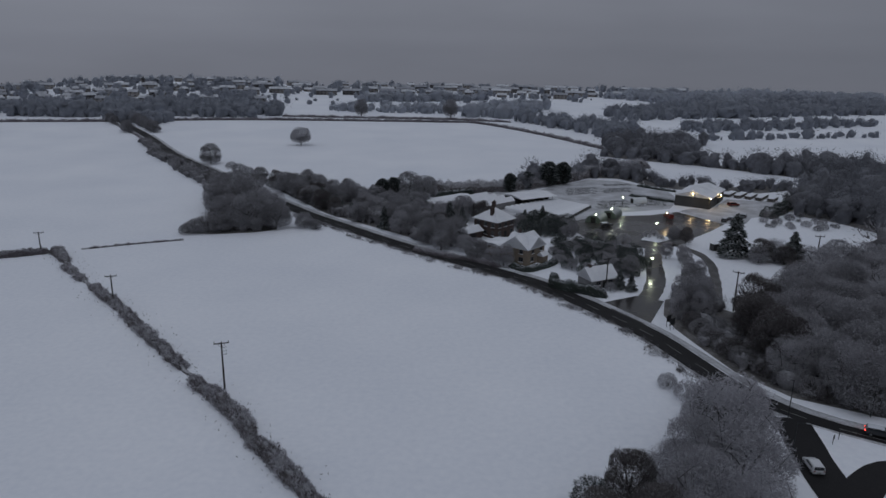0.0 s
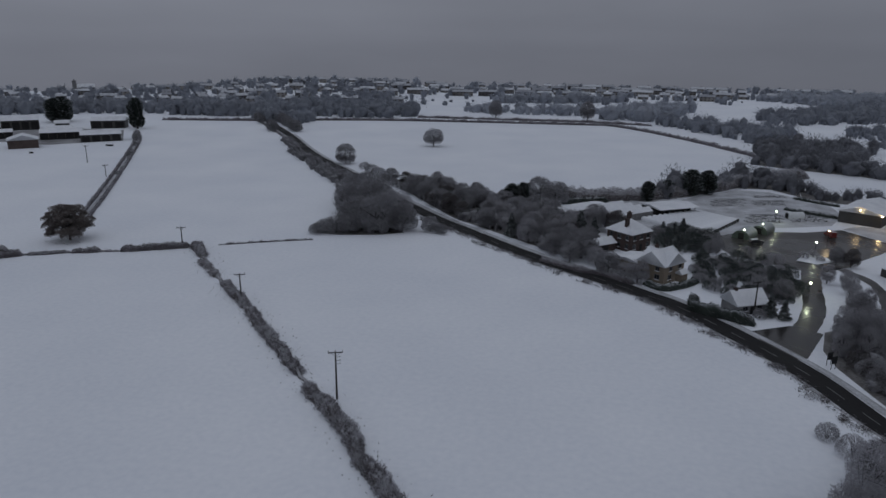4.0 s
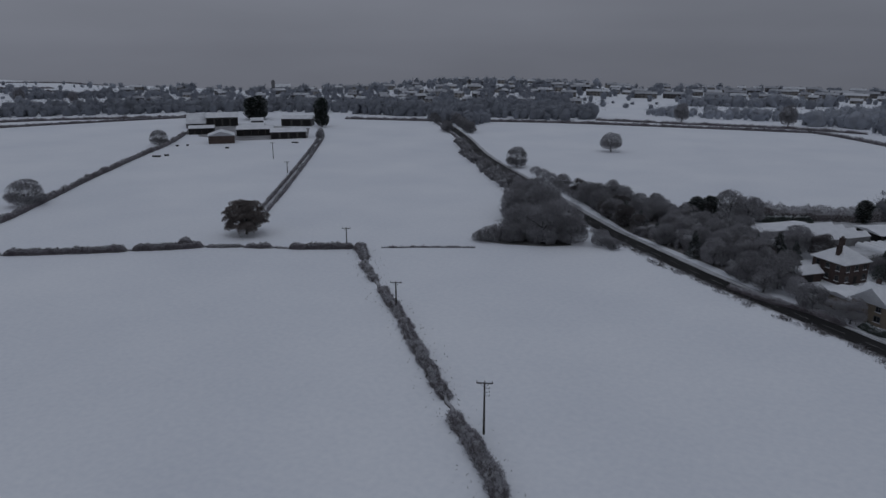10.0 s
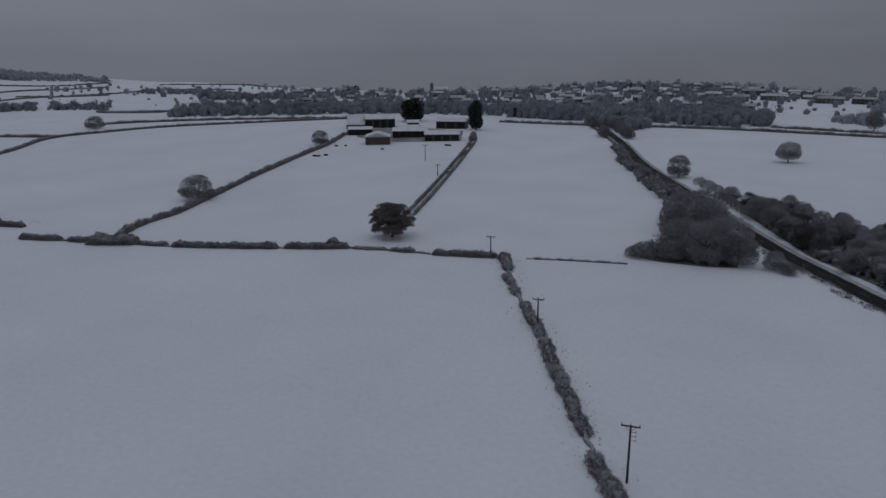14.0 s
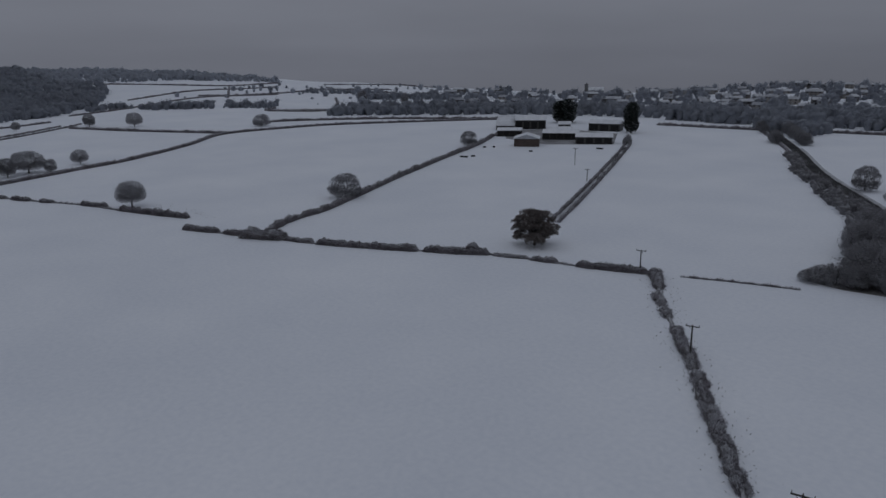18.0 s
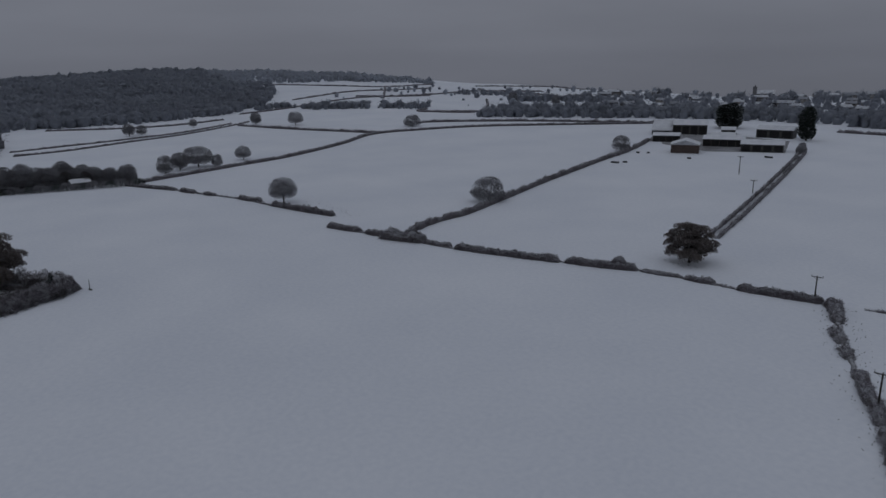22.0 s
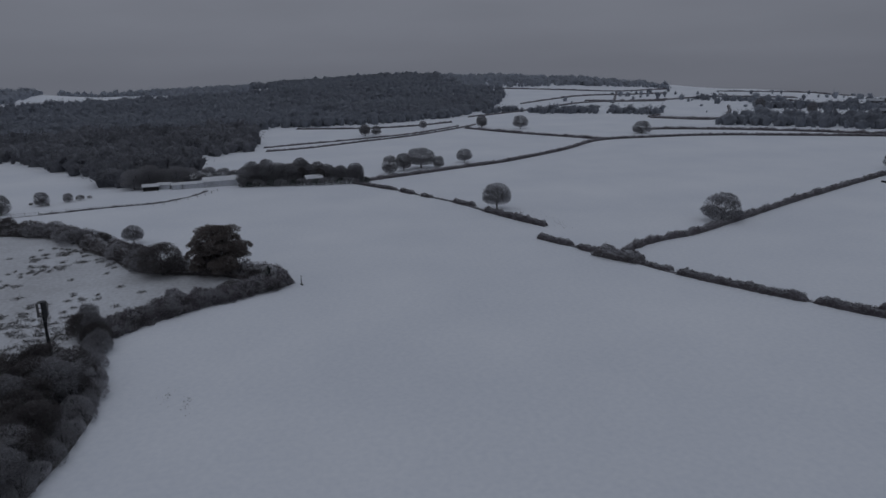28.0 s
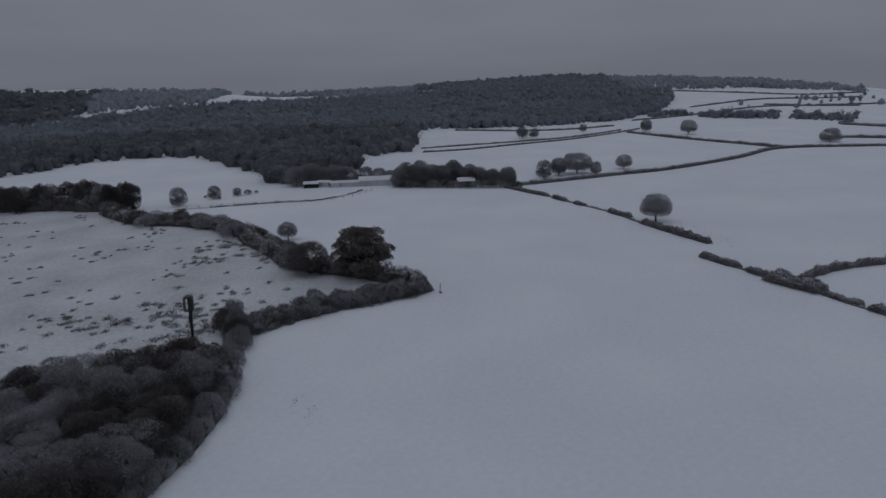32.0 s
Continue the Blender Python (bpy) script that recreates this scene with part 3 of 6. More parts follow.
def hedge(line, wide, h, seed, label, mat=None, dense=7.0, ragged=0.35, step=1.1, gaps=0.0, name="hedge", square=0.75, rime=0.38, twig=1.0):
    """A hedge along a line: a lumpy rounded body without gaps, and short twigs all over it."""
    rs = np.random.RandomState(seed)
    mat = mat or M_HEDGE
    ln = smooth_line(line, (0.16 * h + 0.2) * max(1.0, step / 1.4))
    n2 = normals2(ln)
    arc = np.cumsum(np.r_[0, np.linalg.norm(np.diff(ln, axis=0), axis=1)])
    wave = np.array([(noise.noise(Vector((q / (1.1 * h), seed * 3.1, 0))), noise.noise(Vector((q / (2.9 * h), seed * 1.7, 5))), noise.noise(Vector((q / (3.3 * h), seed, 9)))) for q in arc])
    size = np.clip(1 + ragged * (0.75 * wave[:, 0] + 0.95 * wave[:, 1]), 0.3, 1.5)
    ln = ln + n2 * (wave[:, 2:] * ragged * 0.4 * wide)
    if gaps:
        size *= np.where(np.sin(arc / 9.0 + seed * 1.3) + 0.6 * np.sin(arc / 3.7 + seed) < -1.35 + gaps, 0.4, 1.0)
    end = np.minimum(arc, arc[-1] - arc) / (1.1 * h)
    size *= np.sqrt(np.clip(1 - (1 - np.clip(end, 0, 1)) ** 2, 0.03, 1))
    rows = 11 if wide < 4.5 else 17
    a = np.linspace(0, math.pi, rows)
    off = np.sign(np.cos(a)) * np.abs(np.cos(a)) ** square * wide / 2
    up = np.abs(np.sin(a)) ** square * h
    core = 0.93 - 0.3 * min(1, ragged * 1.6)
    base = np.array((ln[0, 0], ln[0, 1], ground_z(*ln[0])))
    body = np.zeros((len(ln), rows, 3))
    puff = 0.75 * h if wide < 4.5 else 0.8 * h
    for i in range(len(ln)):
        gz = ground_z(*ln[i])
        for j in range(rows):
            o, z = off[j] * (0.55 + 0.45 * size[i]), up[j] * size[i]
            x, y = ln[i] + n2[i] * o
            b = 1 + ((0.34 if wide < 4.5 else 0.22) + 0.75 * ragged) * (billow(x / puff + seed, y / puff, z / puff) - 0.42)
            body[i, j] = ln[i, 0] + n2[i, 0] * o * b * core, ln[i, 1] + n2[i, 1] * o * b * core, gz + z * b * core - 0.05
    body -= base
    ob = root(name, *base, label=label, category="hedge")
    k = np.arange(len(ln) - 1)[:, None] * rows + np.arange(rows - 1)[None]
    quads = np.stack([k, k + rows, k + rows + 1, k + 1], 2).reshape(-1, 4)
    raw("growth", body.reshape(-1, 3), quads, M_THORN if wide > 3.5 or twig < 1 else mat, ob, smooth=True)
    area = arc[-1] * (wide + 2 * h) * 0.8
    n = int(min(34000, area * dense * (2.2 if wide < 3.5 else 3.2)))
    ci, cj, u, w = rs.randint(0, len(ln) - 1, n), rs.randint(0, rows - 1, n), rs.rand(n, 1), rs.rand(n, 1)
    p = (body[ci, cj] * (1 - u) + body[ci + 1, cj] * u) * (1 - w) + (body[ci, cj + 1] * (1 - u) + body[ci + 1, cj + 1] * u) * w
    out = np.c_[n2[ci] * np.cos(a[cj])[:, None], np.sin(a[cj])[:, None]]
    big = (0.34 + 0.06 * h) * twig
    clump = np.array([0.5 + noise.noise(Vector(q) * (0.8 / h + 0.25)) for q in (p + base).tolist()])[:, None]
    reach = (1 - core) * 1.5 * np.clip(clump, 0, 1) * rs.rand(n, 1) ** 0.7
    p = p + out * reach * (wide * 0.55, wide * 0.55, h)
    thick = np.array([noise.noise(Vector(q) * 0.55) + 0.5 * noise.noise(Vector(q) * 1.6) for q in (p + base).tolist()])
    rimed = (rs.rand(n) < rime * np.where(thick > 0.0, 2.1, 0.25)) & (out[:, 2] > 0.05) & (mat is not M_GREEN)
    for name_, pick, mat_ in (("spray", ~rimed, mat), ("rimed_spray", rimed, M_FROST)):
        if pick.any():
            v, f = blades(rs, p[pick], out[pick] + (0, 0, 0.3), big * (0.85 + ragged), big * 0.24, 0.7)
            tagged(raw(name_, v, f, mat_, ob), kind="stuff")
    return ob


def crowd(rs, pl, hs, ws, n, blade, core_size=0.80):
    """Many crowns at once: sprays of twigs (verts, faces) and lumpy cores (verts, faces)."""
    k = len(pl)
    rad = np.stack([ws / 2, ws / 2, hs * 0.56], 1)[:, None]
    mid = np.stack([0 * hs, 0 * hs, hs * 0.42], 1)[:, None]
    d = rs.normal(0, 1, (k, n, 3))
    d[..., 2] = np.where(d[..., 2] < -0.35, -d[..., 2], d[..., 2])
    d /= np.linalg.norm(d, axis=2, keepdims=True)
    wave, phase = np.array([2.1, 3.3, 1.7]) * 2, rs.rand(k, 1) * 6.28
    q = (0.56 + 0.44 * rs.rand(k, n, 1)) * (0.88 + 0.2 * np.sin(d @ wave + phase)[..., None])
    p = pl[:, None] + mid + d * rad * q
    size = np.repeat(hs, n)[:, None]
    v, f = blades(rs, p.reshape(-1, 3), d.reshape(-1, 3) * (1, 1, 1.3), blade[0] * size, blade[1] * size, 0.75)
    sides = 7
    core = np.array([(math.cos(2 * math.pi * (j + 0.5 * i) / sides) * c, math.sin(2 * math.pi * (j + 0.5 * i) / sides) * c, z)
                     for i, (c, z) in enumerate(((0.62, -0.78), (0.90, -0.25), (0.80, 0.35), (0.42, 0.78))) for j in range(sides)] + [(0, 0, 0.98)])
    unit = core / (np.linalg.norm(core, axis=1, keepdims=True) + 1e-9)
    cq = (0.86 + 0.2 * np.sin(unit @ wave + phase) + rs.normal(0, 0.17, (k, len(core))))[..., None]
    cv = pl[:, None] + mid + core[None] * rad * cq * core_size
    cv[:, :sides, 2] = pl[:, None, 2] - 0.1
    cv = cv.reshape(-1, 3)
    one = [(i * sides + j, i * sides + (j + 1) % sides, (i + 1) * sides + (j + 1) % sides) for i in range(3) for j in range(sides)]
    one += [(i * sides + j, (i + 1) * sides + (j + 1) % sides, (i + 1) * sides + j) for i in range(3) for j in range(sides)]
    one += [(3 * sides + j, 3 * sides + (j + 1) % sides, 4 * sides) for j in range(sides)]
    cf = ((np.arange(k) * len(core))[:, None, None] + np.array(one)[None]).reshape(-1, 3)
    return v, f, cv, cf


def inside(poly, x, y):
    c = False
    for (x0, y0), (x1, y1) in zip(poly, poly[1:] + poly[:1]):
        if (y0 > y) != (y1 > y) and x < (x1 - x0) * (y - y0) / (y1 - y0) + x0:
            c = not c
    return c


def scatter(poly, gap, seed, jitter=0.55):
    """Points on a jittered grid inside an outline."""
    rs = np.random.RandomState(seed)
    xs, ys = zip(*poly)
    out = []
    for row, y in enumerate(np.arange(min(ys), max(ys), gap * 0.87)):
        for x in np.arange(min(xs) + gap / 2 * (row % 2), max(xs), gap):
            px, py = x + rs.uniform(-1, 1) * gap * jitter, y + rs.uniform(-1, 1) * gap * jitter
            if inside(poly, px, py):
                out.append((px, py))
    return out


def far_wood(name, places, seed, label, h=(8, 13), n=46, mat=None, wide=1.45, kind="stuff", category="wood"):
    """A wood too far off to count: crowns with a lumpy core and sprays standing out of it, in one mesh."""
    rs = np.random.RandomState(seed)
    pl = np.array([(x, y, ground_z(x, y)) for x, y in places])
    k = len(pl)
    hs = rs.uniform(h[0], h[1], k) * rs.choice([0.4, 0.6, 0.8, 0.95, 1.0, 1.05, 1.3], k)
    ws = hs * wide * rs.uniform(0.6, 1.45, k)
    bv, bf, cv, cf = crowd(rs, pl, hs, ws, n, (0.17, 0.046) if n < 80 else (0.105, 0.026), 0.64 if n < 80 else 0.6)
    ob = raw(name, np.concatenate([bv, cv]), np.concatenate([bf, cf + len(bv)]), mat or M_WOOD_FAR, smooth=True)
    return tagged(ob, label, category, kind=kind)


def plant(model, x, y, s=1.0, turn=0.0, wide=1.0, label="", group=""):
    """The model itself the first time, a copy after that."""
    old = model.scale
    m = pose(x, y, ground_z(x, y), 0, 0, turn)
    if model.name not in used:
        used.add(model.name)
        model.matrix_basis = m @ Matrix.Diagonal((s * wide, s * wide, s, 1))
        return tagged(model, label, group=group)
    ob = copy_thing(model, m @ Matrix.Diagonal((s * wide / old[0], s * wide / old[1], s / old[2], 1)))
    return tagged(ob, label, group=group)


used = set()
put = plant

# One model of each kind; the first of a kind is the model itself.
OAK = pad_oak("oak", 11, 12.0, 16.5, 34000, M_RUSSET, "spreading oak with brown leaves, dusted with snow")
ASH = bare_tree("field_tree", 12, 11.0, 13.5, 18000, M_TWIG, foot=0.07, fill=0.65, blade=(0.042, 0.0082), label="bare rounded field tree with rime on its twigs")
LIME = bare_tree("field_tree", 13, 11.0, 13.0, 18000, M_TWIG, foot=0.13, low=0.48, fill=0.65, blade=(0.042, 0.0082), label="bare frosted hedgerow tree, with rime on its fan of twigs")
TALL = bare_tree("roadside_tree", 14, 13.0, 11.5, 10500, M_TWIG, foot=0.01, low=0.45, fill=0.45, blade=(0.05, 0.0118), label="bare roadside tree with frosted twigs")
ROUND = bare_tree("roadside_tree", 15, 11.0, 12.0, 10500, M_TWIG, foot=0.0, low=0.36, fill=0.55, blade=(0.05, 0.0118), label="low-crowned bare tree, dense frosted twigs")
PALE = bare_tree("woodland_tree", 16, 12.0, 11.0, 11500, M_FROST, foot=0.02, fill=0.35, blade=(0.05, 0.0068), label="woodland tree white with hoar frost")
DARK = bare_tree("woodland_tree", 17, 12.0, 10.0, 10500, M_BROWN, foot=0.02, fill=0.4, blade=(0.05, 0.0085), label="dark bare woodland tree, lightly frosted")
FIR = conifer("fir_tree", 18, 12.0, 8.0, 2600, "dark fir tree with snow on its tiers")
YEW = conifer("yew_tree", 19, 16.0, 8.5, 2600, "dark columnar evergreen beside the farm", True)
SHRUB = bush("shrub", 20, 3.0, 4.0, 2400, M_TWIG, "bare garden shrub dusted with snow")
SHRUB_PALE = bush("shrub", 21, 3.0, 4.2, 2400, M_FROST, "shrub white with rime")
BRAMBLE = bush("shrub", 23, 3.0, 4.4, 2600, M_BROWN, "dark thorn and bramble lightly dusted with snow")
THORN = bush("thorn_bush", 24, 8.0, 9.5, 11000, M_BROWN, "tall dark thorn bush beside the phone mast", blade=(0.085, 0.0075), lumpy=(0.5, 1.2))
THORN_PALE = bush("thorn_bush", 25, 8.0, 8.0, 11000, M_TWIG, "tall feathery thorn bush dusted with rime", blade=(0.10, 0.0075), lumpy=(0.5, 1.2))
EVERGREEN = bush("evergreen_shrub", 22, 3.2, 4.0, 2200, M_GREEN, "dark evergreen shrub under snow")
# ---- roads ----
ROAD = smooth_line([(-236, 530), (-205, 482), (-176, 436), (-138, 371), (-97, 313), (-51, 248), (-30, 223), (-7, 198), (14, 179), (27, 166), (38, 149), (46, 134), (51.5, 117.5), (56, 107.5), (61, 101), (70, 94.5),
                    (90, 84), (130, 66), (200, 40)], 4)
HALF = np.interp(ROAD[:, 1], [90, 98, 108, 120, 160, 240], [1.5, 1.6, 2.4, 3.1, 3.2, 3.0])
LEFT = HALF - np.interp(ROAD[:, 1], [98, 112], [0.1, 0.8])
road = tagged(strip("road", ROAD, LEFT, -HALF, 0.05, M_ROAD, seed=1, ragged=0.12), "wet black country road, cleared of snow", "road", kind="structure")
tagged(strip("verge", ROAD, LEFT + 0.7, LEFT - 0.1, 0.035, M_SLUSH, seed=2, ragged=0.35), "slushy grass verge", "verge", kind="structure")
tagged(strip("verge", ROAD, -HALF + 0.1, -HALF - 0.7, 0.035, M_SLUSH, seed=3, ragged=0.25), "slushy grass verge", "verge", kind="structure")
paved = (ROAD[:, 0] > -185) & (ROAD[:, 0] < 72)
PAVE, EDGE = ROAD[paved], LEFT[paved]
tagged(strip("pavement", PAVE, EDGE + 1.75, EDGE + 0.62, 0.14, M_TRODDEN, thick=0.2, seed=4, ragged=0.05), "snow-covered footway with a kerb", "pavement", kind="structure")
tagged(strip("kerb", PAVE, EDGE + 0.62, EDGE + 0.42, 0.15, M_KERB, thick=0.2), "stone kerb", "kerb", kind="structure")
dashes = root("centre_line", 0, 0, label="worn white dashes along the road", category="road marking", kind="structure")
dash = ROAD[(ROAD[:, 1] < 330) & (ROAD[:, 0] < 75)]
for i in range(0, len(dash) - 1, 2):
    strip("dash", dash[i:i + 2], -0.34, -0.46, 0.058, M_LINE, dashes)
LANE = smooth_line([(57.8, 101), (57.2, 96.5), (55.8, 90), (54.8, 82), (54, 70), (53, 50), (50, 10), (46, -40)], 3)
tagged(strip("road", LANE, 2.9, -2.9, 0.06, M_ROAD, seed=5, ragged=0.1), "wet side lane joining the road", "road", kind="structure")
SPUR = smooth_line([(54.6, 77), (58, 81), (62, 84.5), (68, 86.5), (80, 84), (92, 80)], 2)
tagged(strip("road", SPUR, 2.5, -2.5, 0.066, M_ROAD, seed=6, ragged=0.1), "wet slip lane round a snowy island", "road", kind="structure")

# ---- hedges ----
FROSTY = "ragged hawthorn hedge dusted with snow"
LOW = "low clipped field hedge with snow on top"
hedge([(-107, 188), (-104, 187), (-98, 179)], 3.4, 2.2, 31, "overgrown hedge corner, frosted", dense=18, ragged=0.35, rime=0.36, twig=0.85)
hedge([(-96, 175), (-91, 169.5)], 2.6, 1.6, 32, FROSTY, dense=22, ragged=0.7, rime=0.75, twig=0.75)
hedge([(-89.5, 167.5), (-86, 164)], 3.0, 1.8, 33, FROSTY, M_HEDGE, dense=22, ragged=0.7, rime=0.75, twig=0.75)
hedge([(-82, 159.5), (-76, 153), (-69, 145)], 2.6, 1.8, 34, FROSTY, M_HEDGE, dense=22, ragged=0.55, rime=0.75, twig=0.75)
hedge([(-67.5, 143.5), (-61, 135), (-50.4, 122.5), (-45, 116)], 2.8, 1.9, 35, FROSTY, dense=26, ragged=0.6, rime=0.7, twig=0.75)
hedge([(-41.5, 111.5), (-33.4, 102), (-26.4, 92.7), (-20, 84), (-12, 73), (-2, 59), (10, 41), (22, 22)], 3.0, 2.2, 36, "tall ragged hawthorn hedge with red-brown twigs", M_HEDGE, dense=26, ragged=0.6, rime=0.7, twig=0.75)
hedge([(-107, 188), (-98, 179), (-82, 159.5), (-67.5, 143.5), (-45, 116), (-26.4, 92.7), (-2, 59)], 1.2, 0.6, 37, "low rimed growth between the hedge clumps", dense=7, ragged=0.6, gaps=0.2, rime=0.7, twig=0.7)
stalk_rs = np.random.RandomState(38)
foot_line = smooth_line([(-107, 188), (-98, 179), (-82, 159.5), (-67.5, 143.5), (-45, 116), (-26.4, 92.7), (-2, 59)], 0.35)
aside = normals2(foot_line) * (np.abs(stalk_rs.normal(0, 1, (len(foot_line), 1))) * 1.6 + 1.2) * np.sign(stalk_rs.rand(len(foot_line), 1) - 0.35)
v, f = blades(stalk_rs, np.c_[foot_line + aside, np.full(len(foot_line), 0.12)], np.tile((0, 0, 0.7), (len(foot_line), 1)), 0.4, 0.13, 0.8)
tagged(raw("dead_stalks", v, f, M_SCRUB), "dead stalks poking through snow beside the hedge", "grass", kind="stuff")
for n, (a, b, hh) in enumerate([((-107, 188), (-124, 180), 1.9), ((-129.5, 179), (-136.5, 176), 1.3), ((-138, 176), (-147, 171.5), 0.8), ((-148, 171), (-164, 159.5), 2.0), ((-165, 158.5), (-193, 141), 1.9),
                                ((-195, 141), (-205, 136.5), 1.2), ((-219, 129), (-226, 126), 1.7), ((-228, 125.5), (-241, 118.5), 1.8), ((-256, 126), (-288, 112), 2.2),
                                ((-298, 110.5), (-310, 104), 1.8), ((-323, 97), (-329, 93.5), 1.6), ((-334, 91), (-344, 86), 1.7), ((-347, 84.5), (-375, 66), 1.5)]):
    mid = ((a[0] + b[0]) / 2 + 0.5 * (n % 2), (a[1] + b[1]) / 2 - 0.4)
    hedge([a, mid, b], 2.6, hh, 40 + n, LOW, dense=11, ragged=0.24, rime=0.2)
hedge([(-107, 188), (-124, 180), (-136.5, 176), (-147, 171.5), (-164, 159.5), (-193, 141), (-205, 136.5), (-219, 129), (-241, 118.5)], 1.3, 0.6, 56, "low scrubby growth along the hedge line", dense=5, ragged=0.7, gaps=0.3)
hedge([(-288, 112), (-310, 104), (-329, 93.5), (-347, 84.5), (-375, 66)], 1.3, 0.7, 57, "low scrubby growth along the hedge line", dense=4, ragged=0.7, gaps=0.3)
hedge([(-205, 137), (-212, 132), (-218, 129)], 6.5, 3.2, 60, "wide overgrown hedge junction, frosted", ragged=0.35, rime=0.25)
hedge([(-151.6, 170.2), (-155.4, 168.1)], 3.2, 3.6, 61, "square-cut hedge block standing above the hedge", ragged=0.05, square=0.3)
hedge([(-100, 191.5), (-88, 197.5), (-75, 203)], 1.0, 0.6, 62, "thin remnant hedge along a ditch", ragged=0.5, gaps=0.5)
hedge([(-216, 136), (-225.5, 150), (-232.5, 168.5), (-246.3, 192.3), (-270.5, 232), (-278, 245.5), (-304.5, 293), (-323.5, 329.5), (-345, 363), (-356, 378)], 2.5, 2.2, 63, LOW, ragged=0.35, rime=0.5)
ALLEY = smooth_line([(-160.5, 213.5), (-180.5, 252), (-216, 318), (-247.5, 375), (-263, 402)], 6)
beside = normals2(ALLEY)
hedge(ALLEY + beside * 1.5, 1.3, 1.35, 64, "clipped hedge beside a farm track", ragged=0.45, rime=0.6)
hedge(ALLEY - beside * 1.5, 1.3, 1.25, 65, "clipped hedge beside a farm track", ragged=0.55, rime=0.6)
tagged(strip("farm_track", ALLEY, 0.8, -0.8, 0.03, M_TRODDEN, seed=8, ragged=0.2), "snowy farm track between clipped hedges", "track", kind="structure")
hedge([(-376, 67), (-391, 96), (-407.5, 126.3), (-424.7, 158), (-465, 206.8), (-510, 250), (-514.7, 294), (-508, 342), (-474, 404), (-436, 464)], 2.8, 2.0, 66, LOW, ragged=0.25, step=2.2, dense=4, rime=0.2)
hedge([(-535, 14), (-547, 46), (-575, 84), (-608, 130), (-661, 178), (-690, 200)], 2.0, 1.5, 67, LOW, step=3, dense=2)
hedge([(-656, 182), (-594, 209.7), (-531.6, 246), (-512, 256)], 3.0, 2.4, 68, LOW, step=3, dense=2)
hedge([(-561, 11), (-578, 46), (-597, 86), (-626, 132), (-682, 182)], 1.9, 1.4, 69, LOW, step=3, dense=2)
hedge([(-721, 31), (-697, 94), (-701, 139), (-731, 185)], 2.4, 1.9, 73, LOW, step=3, dense=2)
hedge([(-312, 508), (-236, 521), (-200, 534), (-127, 549), (4, 553), (34, 546), (73, 479), (102, 407)], 3.0, 2.4, 70, "far field hedge with small trees", step=2.5, dense=2.5, ragged=0.4)
hedge([(-352, 376), (-380, 410), (-430, 462)], 2.4, 1.8, 71, LOW, step=2.5, dense=3)

for x, y, k in [(-262, 399, 1.5), (-260.5, 396, 1.2), (-250, 378, 0.7), (-246, 374, 0.9), (-236, 354, 0.7), (-228, 341, 0.9), (-224, 334, 0.6), (-207, 303, 0.5), (-200, 290, 0.6)]:
    put(SHRUB, x, y, k, x * 37 % 360, 1.0, "frosted bush beside the farm track")

